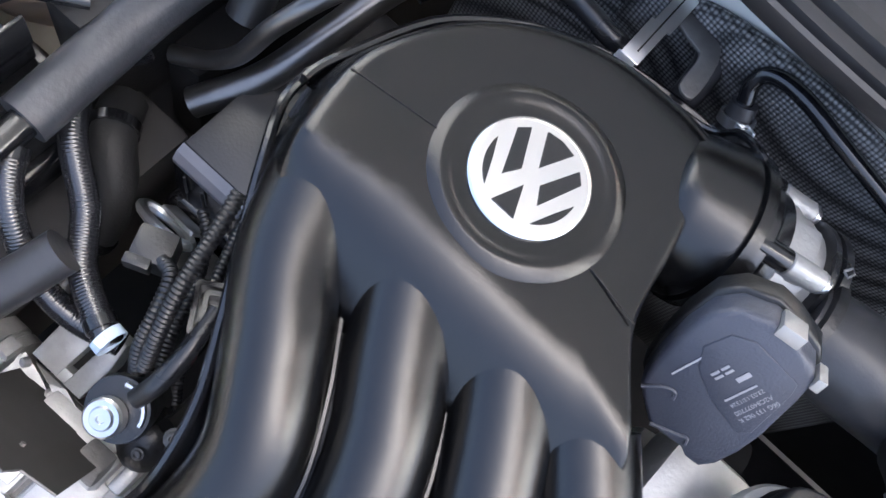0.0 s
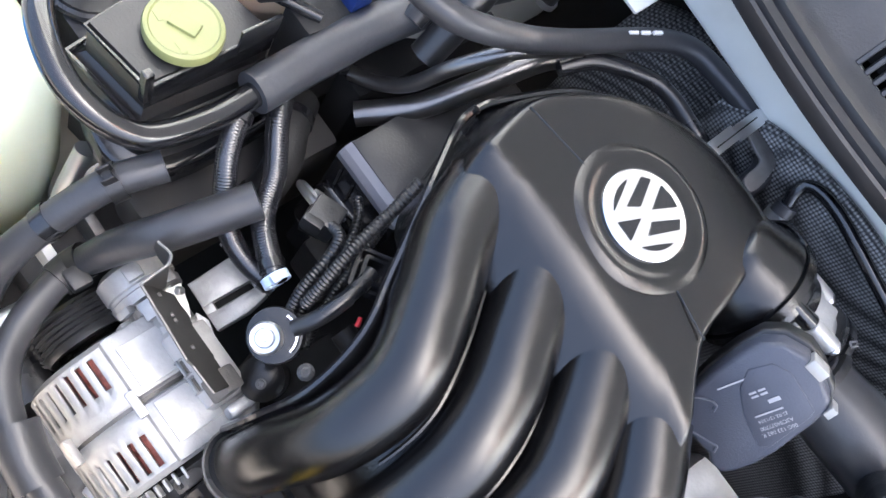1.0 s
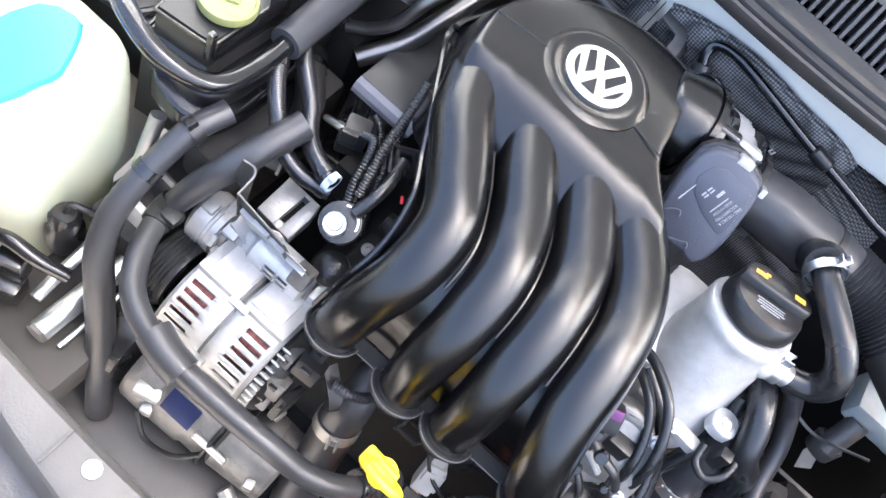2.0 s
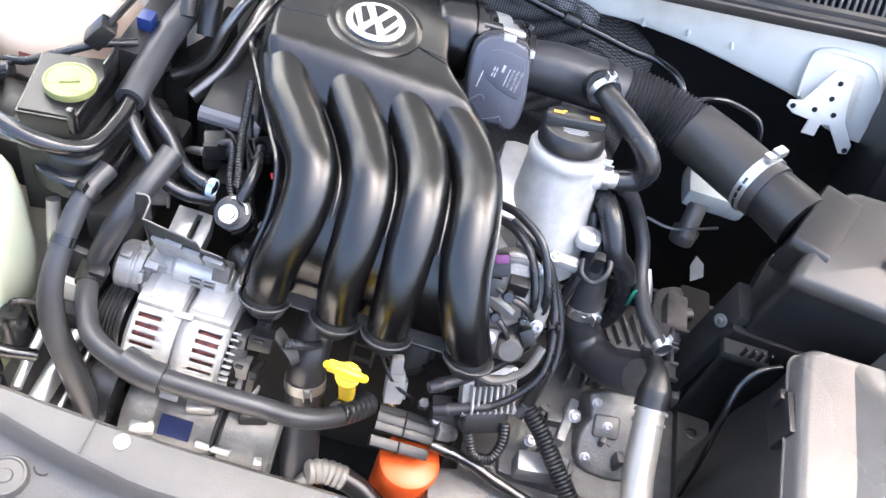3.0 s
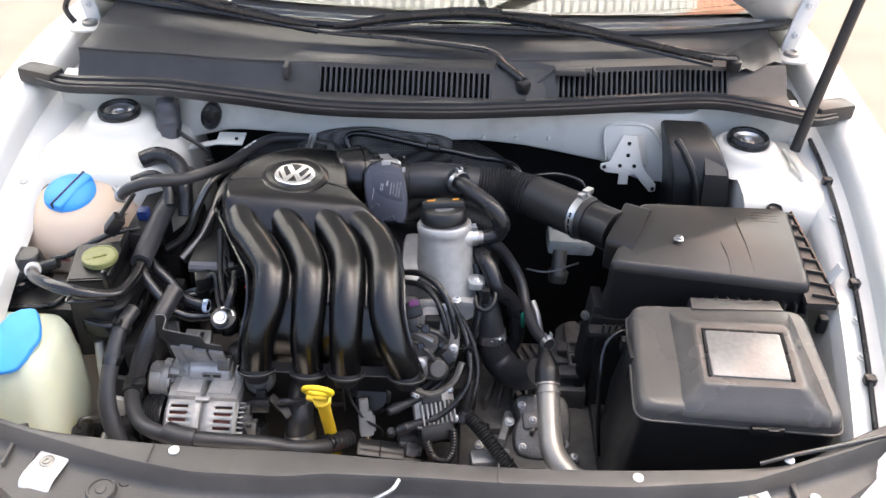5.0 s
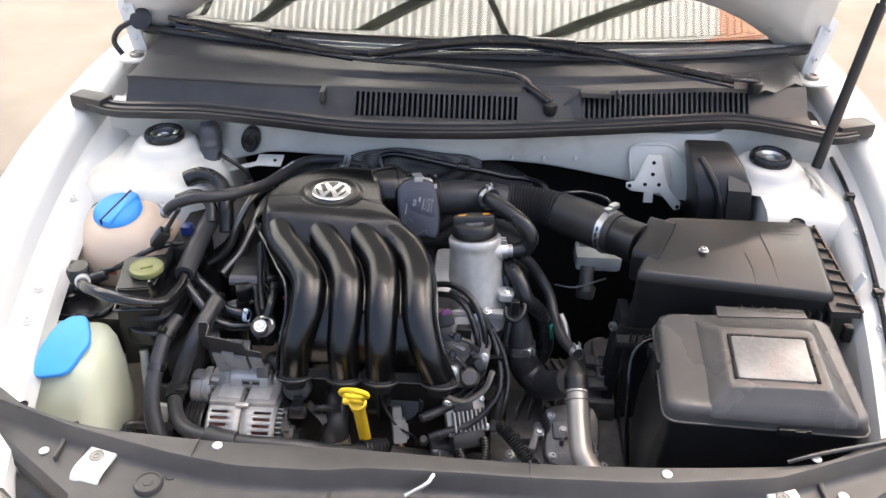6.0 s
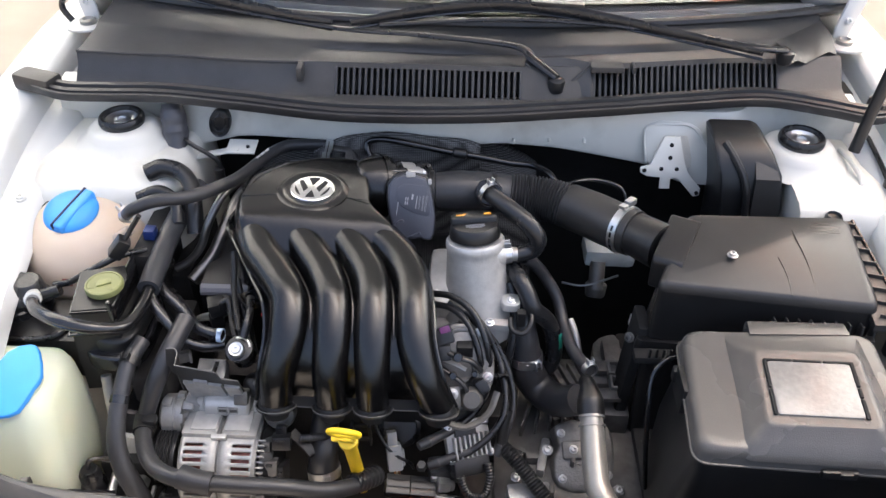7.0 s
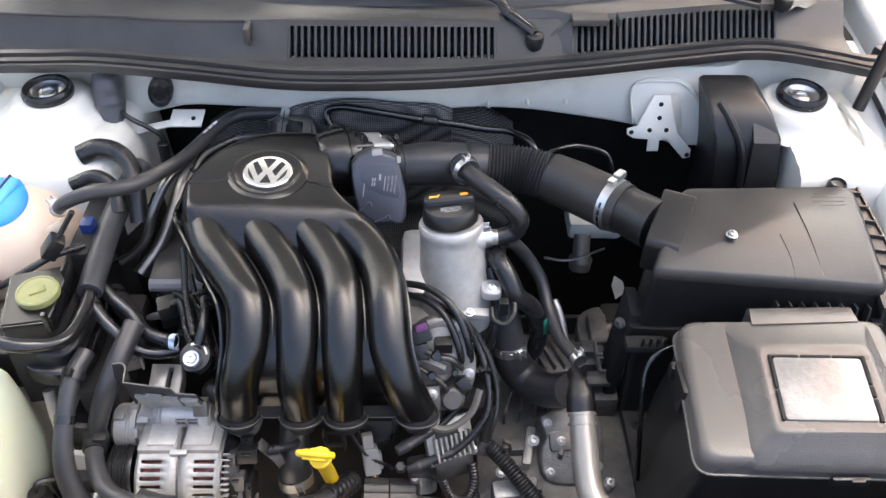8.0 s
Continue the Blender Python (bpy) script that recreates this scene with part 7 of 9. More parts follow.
sweep(bm, [(-0.560, -0.300, 0.792), (-0.540, -0.335, 0.812), (-0.515, -0.368, 0.828), (-0.478, -0.393, 0.838), (-0.436, -0.399, 0.833), (-0.405, -0.378, 0.818), (-0.398, -0.335, 0.812), (-0.401, -0.29, 0.811)], 0.0085, seg=16)
part("tube", bm, M_rim, pipe)
bm = B()
sweep(bm, [(-0.401, -0.300, 0.811), (-0.404, -0.25, 0.812), (-0.404, -0.2, 0.818), (-0.394, -0.130, 0.832), (-0.385, -0.09, 0.835)], [0.0145, 0.0150, 0.0150, 0.0150, 0.014], seg=18)
part("sleeve", bm, M_foam, pipe, "grey foam sleeve")
bm = B()
cyl(bm, (-0.556, -0.305, 0.796), (-0.546, -0.325, 0.808), 0.011, 0.011, 14, 0.001)
part("white_clip", bm, M_paint, pipe, "white plastic clip")
bh2 = thing("coolant_hose", (-0.41, -0.42, 0.62), "thick black coolant hose dropping beside the alternator", "hose")
bm = B()
sweep(bm, [(-0.396, -0.362, 0.778), (-0.405, -0.397, 0.768), (-0.4095, -0.440, 0.737), (-0.409, -0.468, 0.708), (-0.400, -0.487, 0.680), (-0.385, -0.500, 0.652), (-0.370, -0.512, 0.615), (-0.355, -0.525, 0.565), (-0.34, -0.54, 0.50)], [0.0105, 0.0105, 0.0108, 0.0118, 0.0125, 0.0128, 0.0125, 0.0125, 0.0125], seg=18)
part("tube", bm, M_hose, bh2)
clamp((-0.4035, -0.392, 0.770), (-0.15, -0.85, -0.3), 0.0115, bh2, 0.010, material=M_black)
bm = B()
sweep(bm, [(-0.4090, -0.428, 0.746), (-0.4095, -0.436, 0.740)], 0.0118, seg=16)
part("ring", bm, M_rim, bh2)
hd = thing("long_coolant_hose", (-0.25, -0.51, 0.68), "long black coolant hose crossing in front of the alternator", "hose")
bm = B()
sweep(bm, [(-0.345, -0.330, 0.790), (-0.360, -0.380, 0.770), (-0.377, -0.405, 0.735), (-0.389, -0.420, 0.700), (-0.392, -0.428, 0.692)], [0.0125, 0.0125, 0.0120, 0.0105, 0.0100], seg=18)
part("upper_hose", bm, M_hose, hd)
bm = B()
sweep(bm, [(-0.392, -0.424, 0.692), (-0.386, -0.446, 0.692), (-0.375, -0.470, 0.692), (-0.357, -0.493, 0.693), (-0.332, -0.507, 0.694), (-0.300, -0.513, 0.694), (-0.25, -0.513, 0.690), (-0.195, -0.509, 0.684), (-0.150, -0.500, 0.668), (-0.118, -0.478, 0.648), (-0.098, -0.452, 0.630)], 0.0105, seg=18)
part("lower_hose", bm, M_hose, hd)
bm = B()
sweep(bm, [(-0.320, -0.508, 0.696), (-0.300, -0.513, 0.694), (-0.280, -0.515, 0.692)], 0.0150, seg=18)
part("band", bm, M_hose, hd, "wider rubber band")
bm = B()
sweep(bm, [(-0.389, -0.418, 0.702), (-0.391, -0.427, 0.693), (-0.388, -0.440, 0.692)], 0.0128, seg=14)
box(bm, (-0.380, -0.430, 0.704), (0.016, 0.014, 0.010), 0.002)
part("coupling", bm, M_black, hd)
bm = B()
sweep(bm, [(-0.118, -0.474, 0.648), (-0.103, -0.456, 0.634), (-0.092, -0.44, 0.622)], 0.0130, seg=16, ribs=0.001, pitch=0.008)
part("hose_end", bm, M_rubber, hd)
rh = thing("radiator_hose", (-0.16, -0.43, 0.6), "wide black radiator hose with a spring clamp", "hose")
bm = B()
sweep(bm, [(-0.166, -0.372, 0.655), (-0.165, -0.398, 0.654), (-0.164, -0.420, 0.642), (-0.163, -0.431, 0.621), (-0.157, -0.446, 0.584), (-0.151, -0.469, 0.552), (-0.142, -0.490, 0.519), (-0.124, -0.509, 0.487), (-0.11, -0.53, 0.44)], [0.0185, 0.019, 0.0195, 0.0205, 0.0212, 0.0215, 0.0215, 0.0215, 0.021], seg=22)
part("tube", bm, M_hose, rh)
clamp((-0.1625, -0.433, 0.617), (0.15, -0.38, -0.9), 0.0212, rh, 0.012, material=M_pipegrey)
hose("steel_pipe", [(-0.400, -0.205, 0.768), (-0.380, -0.197, 0.778), (-0.362, -0.190, 0.800), (-0.348, -0.178, 0.835), (-0.330, -0.15, 0.862), (-0.31, -0.10, 0.86)], 0.0058, M_tubesteel, "dull steel pipe behind the sleeve", "pipe")
hose("steel_pipe", [(-0.375, -0.215, 0.755), (-0.352, -0.180, 0.775), (-0.338, -0.140, 0.800), (-0.325, -0.09, 0.82), (-0.30, -0.03, 0.82)], 0.0095, M_tubesteel, "thicker dull steel pipe beside the timing cover", "pipe")
hose("looped_hose", [(-0.405, -0.240, 0.745), (-0.390, -0.262, 0.752), (-0.372, -0.280, 0.742), (-0.366, -0.300, 0.72), (-0.375, -0.325, 0.70)], 0.014, M_matte, "dull black hose curving below the fuel hoses", group="", rings=(0.2, 0.8))
rt = thing("reservoir_tray", (-0.41, -0.36, 0.74), "shiny black plastic tray edge under the steering reservoir", "tray")
bm = B()
prism(bm, smooth2d([(-0.50, -0.31), (-0.47, -0.372), (-0.435, -0.386), (-0.412, -0.382), (-0.398, -0.366), (-0.394, -0.32), (-0.405, -0.26), (-0.48, -0.26)], 3), 0.745, 0.766, 0.004)
part("tray", bm, M_rim, rt)
bm = B()
prism(bm, smooth2d([(-0.495, -0.305), (-0.465, -0.362), (-0.435, -0.374), (-0.416, -0.370), (-0.406, -0.356), (-0.403, -0.32), (-0.41, -0.27), (-0.48, -0.27)], 3), 0.760, 0.785, 0.006)
part("step", bm, M_black, rt)

cn = thing("canister_valve", (-0.55, -0.30, 0.70), "black valve housing with hose stubs beside the bottles", "valve")
bm = B()
box(bm, (-0.548, -0.315, 0.732), (0.150, 0.085, 0.07), 0.012)
part("tray", bm, M_black, cn)
bm = B()
sweep(bm, [(-0.615, -0.352, 0.768), (-0.575, -0.357, 0.768), (-0.535, -0.356, 0.768), (-0.512, -0.346, 0.770), (-0.503, -0.326, 0.772), (-0.500, -0.300, 0.772)], 0.0038, seg=8)
part("tray_rim", bm, M_rubber, cn, "rounded rim of the tray")
bm = B()
lathe(bm, [(0.031, 0.0), (0.032, 0.006), (0.032, 0.014), (0.029, 0.016), (0.029, 0.024), (0.025, 0.032), (0.014, 0.037), (0.006, 0.038)], Matrix.Translation((-0.590, -0.298, 0.764)), 28)
part("dome", bm, M_rubber, cn, "round black valve dome")
bm = B()
lathe(bm, [(0.024, 0.0), (0.026, 0.004), (0.026, 0.022), (0.022, 0.026), (0.019, 0.045), (0.016, 0.048)], Matrix.Translation((-0.568, -0.292, 0.765)), 20)
cyl(bm, (-0.568, -0.292, 0.80), (-0.60, -0.27, 0.806), 0.012, 0.010, 12, 0.002)
cyl(bm, (-0.55, -0.305, 0.795), (-0.52, -0.30, 0.805), 0.010, 0.008, 12, 0.001)
part("valve", bm, M_rubber, cn)
hose("thin_hose", [(-0.536, -0.285, 0.800), (-0.513, -0.285, 0.806), (-0.483, -0.283, 0.824), (-0.451, -0.262, 0.833), (-0.422, -0.235, 0.826)], 0.0045, M_rubber, "thin black hose looping over the steering reservoir")
hose("bottle_hose", [(-0.590, -0.290, 0.79), (-0.602, -0.255, 0.786), (-0.609, -0.225, 0.800), (-0.603, -0.185, 0.822), (-0.591, -0.142, 0.832), (-0.554, -0.097, 0.838), (-0.503, -0.086, 0.840), (-0.485, -0.102, 0.833), (-0.480, -0.125, 0.815)], 0.0052, M_rubber, "thin black hose looping round the coolant bottle")
cnn = thing("sensor_plug", (-0.435, -0.26, 0.85), "small black plug clipped to the coolant bottle", "plug")
bm = B()
pmx = frame_of((-0.447, -0.262, 0.846), (-0.412, -0.249, 0.890))
box(bm, pmx @ Vector((0, 0, 0.004)), (0.020, 0.018, 0.030), 0.003, pmx)
box(bm, pmx @ Vector((0.004, 0, -0.002)), (0.024, 0.008, 0.014), 0.002, pmx)
part("body", bm, M_black, cnn)
bm = B()
sweep(bm, [pmx @ Vector((0, 0, 0.018)), pmx @ Vector((0.002, 0.001, 0.038)), pmx @ Vector((-0.003, 0.004, 0.062))], 0.0035, seg=8)
part("cable", bm, M_black, cnn)
bm = B()
box(bm, pmx @ Vector((0.008, -0.010, 0.0)), (0.005, 0.003, 0.006), 0.001, pmx)
part("catch", bm, M_purple, cnn, "purple catch")

# ---- bulkhead fittings ----
bb = [(-0.452, -0.212, 0.862), (-0.432, -0.222, 0.884), (-0.400, -0.218, 0.896), (-0.359, -0.203, 0.894), (-0.332, -0.160, 0.882), (-0.316, -0.108, 0.866), (-0.291, -0.040, 0.860), (-0.270, -0.008, 0.858), (-0.240, 0.0, 0.858), (-0.198, 0.002, 0.858), (-0.179, -0.002, 0.857), (-0.164, -0.013, 0.848), (-0.160, -0.028, 0.828), (-0.160, -0.036, 0.800)]
bhs = thing("heater_hose", bb[0], "black heater hose running across behind the intake cover", "hose")
bm = B()
sweep(bm, bb, [0.0075, 0.0085, 0.0092, 0.0092, 0.0090] + [0.0088] * 9, seg=16)
part("tube", bm, M_hose, bhs)
bm = B()
sweep(bm, bb[9:], 0.0097, seg=16)
part("elbow", bm, M_hose, bhs, "grey rubber elbow")
clamp((-0.446, -0.214, 0.868), (0.6, -0.3, 0.7), 0.0095, bhs, 0.006)
bm = B()
for k in range(3):
    box(bm, (-0.299 + 0.0045 * k, -0.060 + 0.010 * k, 0.8702), (0.0025, 0.008, 0.002), 0, Matrix.Rotation(-0.42, 4, "Z"))
part("print_bar", bm, M_textw, bhs, kind="stuff")
st = thing("hose_strap", (-0.2, -0.035, 0.86), "pale grey metal strap holding the heater hose", "strap")
bm = B()
sweep_pts = [(-0.202, -0.074, 0.842), (-0.201, -0.062, 0.862), (-0.199, -0.035, 0.8665), (-0.197, -0.006, 0.8705), (-0.1965, 0.008, 0.866)]
for p, q in zip(sweep_pts, sweep_pts[1:]):
    a, b = Vector(p), Vector(q)
    d = b - a
    box(bm, tuple((a + b) / 2), (0.012, d.length + 0.001, 0.0022), 0.0006, Matrix.Rotation(math.atan2(d.z, d.y), 4, "X"))
part("strip", bm, M_steel, st)
bm = B()
box(bm, (-0.199, -0.034, 0.8678), (0.0010, 0.045, 0.001), 0, Matrix.Rotation(0.15, 4, "X"))
part("groove", bm, M_matte, st)
bm = B()
prism(bm, smooth2d([(-0.1985, -0.0200), (-0.1940, -0.0120), (-0.1770, -0.0120), (-0.1650, -0.0170), (-0.1600, -0.0330), (-0.1595, -0.0560), (-0.1700, -0.0545), (-0.1712, -0.0345), (-0.1740, -0.0280), (-0.1824, -0.0262)], 3), 0.8630, 0.8652, 0.0006)
part("hook", bm, M_alu_dark, st, "dull grey hooked tongue")
hose("second_heater_hose", [(-0.310, -0.11, 0.842), (-0.299, -0.085, 0.85), (-0.271, -0.055, 0.85), (-0.248, -0.046, 0.85), (-0.219, -0.049, 0.85), (-0.205, -0.047, 0.845), (-0.185, -0.05, 0.825)], 0.0065, M_rubber, "thinner black hose behind the intake cover rim")
vl = thing("brake_vacuum_line", (-0.136, -0.054, 0.83), "black vacuum line rising from a clamped stub behind the cover", "vacuum line")
vp = [(-0.132, -0.033, 0.852), (-0.136, -0.028, 0.861), (-0.1395, -0.024, 0.868), (-0.1385, -0.020, 0.876), (-0.130, -0.020, 0.882), (-0.112, -0.024, 0.886), (-0.085, -0.029, 0.885), (-0.050, -0.029, 0.878), (-0.010, -0.029, 0.870), (0.040, -0.028, 0.861), (0.081, -0.028, 0.853), (0.114, -0.032, 0.852), (0.140, -0.062, 0.856), (0.150, -0.085, 0.840)]
bm = B()
sweep(bm, [(-0.124, -0.046, 0.815), (-0.128, -0.040, 0.838), (-0.132, -0.033, 0.852), (-0.135, -0.029, 0.860)], [0.0092, 0.0092, 0.0088, 0.0080], seg=18)
part("stub", bm, M_hose, vl)
bm = B()
sweep(bm, vp, 0.0050, seg=12)
part("tube", bm, M_rim, vl)
clamp((-0.1315, -0.034, 0.851), (-0.3, 0.45, 0.85), 0.0095, vl, 0.006)
bm = B()
cyl(bm, (-0.008, -0.029, 0.870), (0.014, -0.0288, 0.8665), 0.008, 0.008, 12, 0.002)
part("coupling", bm, M_black, vl)
hose("clutch_line", [(0.150, -0.100, 0.860), (0.177, -0.067, 0.848), (0.211, -0.048, 0.840), (0.249, -0.055, 0.831), (0.262, -0.07, 0.80)], 0.0032, M_rim, "thin glossy black line over the intake pipe", "line")
gr = thing("grommet", (-0.372, 0.0, 0.87), "oval black rubber grommet in the white bulkhead", "grommet")
gm2 = plane_of((-0.372, 0.010, 0.886), (0.95, 0.0, -0.25), (0.2, 0.1, 0.95))
bm = B()
oval = lambda s: [(0.0165 * s * math.cos(2 * math.pi * k / 28), 0.0240 * s * math.sin(2 * math.pi * k / 28)) for k in range(28)]
prism(bm, oval(1.0), -0.012, 0.0020, 0.0012, gm2)
part("rubber", bm, M_rubber, gr)
for s in (0.90, 0.56):
    bm = B()
    sweep(bm, [gm2 @ Vector((x, y, 0.0025)) for x, y in oval(s) + oval(s)[:1]], 0.0014, seg=6, smoothed=False)
    part("ring_bead", bm, M_rubber, gr)
plg = thing("wrapped_loom_plug", (-0.43, -0.03, 0.82), "grey tape-wrapped wiring plug hanging by the strut tower", "wiring plug")
bm = B()
sweep(bm, [(-0.444, 0.012, 0.918), (-0.442, 0.008, 0.908), (-0.440, 0.003, 0.898), (-0.439, -0.001, 0.888), (-0.438, -0.006, 0.877), (-0.436, -0.012, 0.868), (-0.434, -0.022, 0.856), (-0.430, -0.034, 0.844), (-0.424, -0.050, 0.834), (-0.412, -0.064, 0.822)], [0.0135, 0.0185, 0.0200, 0.0188, 0.0205, 0.0175, 0.0140, 0.0125, 0.0135, 0.0110], seg=16, n=6, flute=0.06)
part("wrap", bm, mat("grey_tape", (0.075, 0.075, 0.083), 0.38, bump=1.0, bscale=70), plg)
for k, dx in enumerate((-0.006, 0.003, 0.010)):
    bm = B()
    sweep(bm, [(-0.434 + dx, -0.022, 0.862), (-0.430 + dx, -0.045, 0.842), (-0.424 + dx, -0.066, 0.815), (-0.420 + dx, -0.080, 0.775)], 0.0048 - 0.0006 * k, seg=8)
    part("loom_strand", bm, M_black, plg)
bm = B()
sweep(bm, [(-0.425, -0.015, 0.872), (-0.405, -0.03, 0.868), (-0.384, -0.03, 0.853), (-0.371, -0.028, 0.835), (-0.371, -0.034, 0.80)], 0.0035, seg=8)
cyl(bm, (-0.371, -0.032, 0.83), (-0.371, -0.036, 0.80), 0.008, 0.008, 12, 0.001)
part("side_cable", bm, M_black, plg)
bm = B()
cyl(bm, (-0.371, -0.035, 0.802), (-0.371, -0.036, 0.797), 0.0095, 0.0095, 16)
part("metal_ring", bm, M_steel, plg)
hose("elbow_hose", [(-0.452, -0.108, 0.866), (-0.430, -0.102, 0.873), (-0.405, -0.106, 0.870), (-0.386, -0.122, 0.860), (-0.376, -0.150, 0.842), (-0.372, -0.175, 0.81)], [0.014, 0.0135, 0.0125, 0.012, 0.012, 0.012], M_rubber, "short black elbow hose behind the coolant bottle", seg=18)
hose("elbow_hose", [(-0.455, -0.150, 0.852), (-0.425, -0.143, 0.860), (-0.400, -0.155, 0.850), (-0.392, -0.18, 0.83)], 0.009, M_rubber, "short black elbow hose behind the coolant bottle")
shelf = thing("bulkhead_shelf", (-0.33, -0.01, 0.84), "small white painted bracket below the bulkhead seam", "bracket")
bm = B()
box(bm, (-0.335, -0.015, 0.860), (0.045, 0.035, 0.003), 0.001, Matrix.Rotation(0.1, 4, "X"))
box(bm, (-0.385, -0.02, 0.848), (0.10, 0.016, 0.003), 0.001, Matrix.Rotation(-0.25, 4, "Y"))
part("plate", bm, M_wing, shelf)
bm = B()
cyl(bm, (-0.325, -0.018, 0.8605), (-0.325, -0.018, 0.8635), 0.003, None, 10)
part("hole", bm, M_void, shelf)
for x in (0.085, 0.14, 0.195):
    sd = thing("weld_stud", (x, bulk_y(x) - 0.004, 0.872), "small white weld stud on the bulkhead", "stud", "weld studs")
    bm = B()
    cyl(bm, (x, bulk_y(x) + 0.008, 0.876 - 0.03 * (x - 0.085)), (x, bulk_y(x) - 0.009, 0.875 - 0.03 * (x - 0.085)), 0.003, 0.0025, 10)
    part("pin", bm, M_wing, sd)

# ---- right of the engine: ignition coil, leads, hoses, gearbox ----
coil = thing("ignition_coil", (0.03, -0.40, 0.62), "silver finned ignition coil module with black connectors", "ignition coil")
km = plane_of((0.028, -0.402, 0.655), (0.9, 0.38, -0.1), (-0.25, 0.62, 0.72))
bm = B()
box(bm, km @ Vector((0, 0, -0.006)), (0.062, 0.050, 0.012), 0.002, km)
part("plate", bm, M_cast, coil)
for k in range(8):
    bm = B()
    box(bm, km @ Vector((-0.022 + 0.0068 * k, -0.008, 0.004)), (0.0028, 0.030, 0.010), 0.0006, km, 1)
    part("fin", bm, M_cast, coil)
for x, y in ((-0.026, 0.020), (0.026, 0.020), (-0.028, -0.022), (0.028, -0.022)):
    bolt("screw", km @ Vector((x, y, 0.0)), km.to_3x3() @ Vector((0, 0, 1)), 0.0045, coil)
bm = B()
box(bm, km @ Vector((0.0, -0.036, -0.012)), (0.052, 0.024, 0.024), 0.004, km)
box(bm, km @ Vector((-0.018, -0.030, -0.022)), (0.02, 0.02, 0.03), 0.003, km)
part("connector", bm, M_black, coil)
bm = B()
box(bm, km @ Vector((-0.004, 0.012, 0.002)), (0.03, 0.012, 0.006), 0.001, km)
part("label_plate", bm, M_black, coil)
leads = [[(-0.030, -0.262, 0.788), (0.000, -0.285, 0.803), (0.028, -0.308, 0.797), (0.048, -0.335, 0.765), (0.052, -0.350, 0.720), (0.042, -0.368, 0.685), (0.014, -0.392, 0.668), (-0.012, -0.410, 0.668)],
         [(-0.028, -0.270, 0.776), (0.000, -0.292, 0.788), (0.022, -0.314, 0.782), (0.038, -0.340, 0.755), (0.043, -0.352, 0.715), (0.038, -0.360, 0.690), (0.02, -0.37, 0.67)],
         [(-0.005, -0.28, 0.79), (0.040, -0.300, 0.770), (0.062, -0.318, 0.735), (0.074, -0.348, 0.708), (0.074, -0.380, 0.684), (0.056, -0.402, 0.664), (0.030, -0.418, 0.650), (0.004, -0.425, 0.643)],
         [(0.000, -0.275, 0.78), (0.048, -0.298, 0.752), (0.072, -0.315, 0.722), (0.086, -0.342, 0.690), (0.086, -0.368, 0.668), (0.076, -0.388, 0.650)]]
for k, L in enumerate(leads):
    ld = thing("ignition_lead", L[0], "black rubber ignition lead looping to the coil", "ignition lead", "ignition leads")
    bm = B()
    sweep(bm, L, 0.0046, seg=12)
    part("cable", bm, M_rubber, ld)
    bm = B()
    e, d = Vector(L[-1]), (Vector(L[-1]) - Vector(L[-2])).normalized()
    sweep(bm, [e - d * 0.030, e - d * 0.020, e - d * 0.004, e + d * 0.012, e + d * 0.016, e + d * 0.030], [0.0050, 0.0058, 0.0066, 0.0072, 0.0080, 0.0060], seg=16)
    part("boot", bm, M_hose, ld, "thick grey rubber boot")
bm = B()
box(bm, (0.056, -0.345, 0.716), (0.045, 0.008, 0.006), 0.001, Matrix.Rotation(0.2, 4, "Z"))
for k in range(5):
    box(bm, (0.038 + 0.009 * k, -0.3505 + 0.0018 * k, 0.7175), (0.0022, 0.011, 0.010), 0.0006, Matrix.Rotation(0.2, 4, "Z"), 1)
single("lead_comb", bm, M_rim, "small black comb holding the ignition leads apart", "clip")
elb = thing("thermostat_hose", (0.11, -0.33, 0.66), "fat black elbow hose with a spring clamp", "hose")
ep = [(0.094, -0.240, 0.775), (0.099, -0.258, 0.745), (0.104, -0.270, 0.715), (0.107, -0.276, 0.690), (0.110, -0.280, 0.668), (0.122, -0.285, 0.643), (0.141, -0.303, 0.636), (0.158, -0.327, 0.653), (0.177, -0.350, 0.684)]
bm = B()
sweep(bm, ep, [0.0140, 0.0150, 0.0185, 0.0215, 0.0235, 0.0240, 0.0238, 0.0225, 0.0205], seg=24)
part("tube", bm, M_hose, elb)
clamp((0.1075, -0.277, 0.686), (0.12, -0.18, -0.95), 0.0222, elb, 0.014)
bm = B()
for k in range(5):
    box(bm, (0.096 + 0.006 * k, -0.2985 + 0.0015 * abs(k - 2), 0.688 + 0.003 * (k % 2)), (0.004, 0.003, 0.010), 0.0006)
part("clamp_teeth", bm, M_steel, elb, "toothed edge of the spring clamp", kind="stuff")
hh = thing("vertical_heater_hose", (0.15, -0.24, 0.70), "black heater hose dropping to the coolant pipe", "hose")
bm = B()
sweep(bm, [(0.098, -0.214, 0.816), (0.112, -0.207, 0.802), (0.131, -0.203, 0.774), (0.150, -0.217, 0.746), (0.159, -0.252, 0.724), (0.170, -0.295, 0.718), (0.188, -0.335, 0.724)], 0.0085, seg=16)
part("tube", bm, M_hose, hh)
clamp((0.187, -0.332, 0.724), (0.4, -0.9, 0.1), 0.0095, hh, 0.009)
sp = thing("coolant_pipe", (0.185, -0.45, 0.66), "grey metal coolant pipe with a black collar", "pipe")
bm = B()
sweep(bm, [(0.180, -0.352, 0.722), (0.181, -0.370, 0.730), (0.182, -0.388, 0.724), (0.183, -0.402, 0.714)], [0.0095, 0.0110, 0.0172, 0.0178], seg=20)
part("collar", bm, M_black, sp)
bm = B()
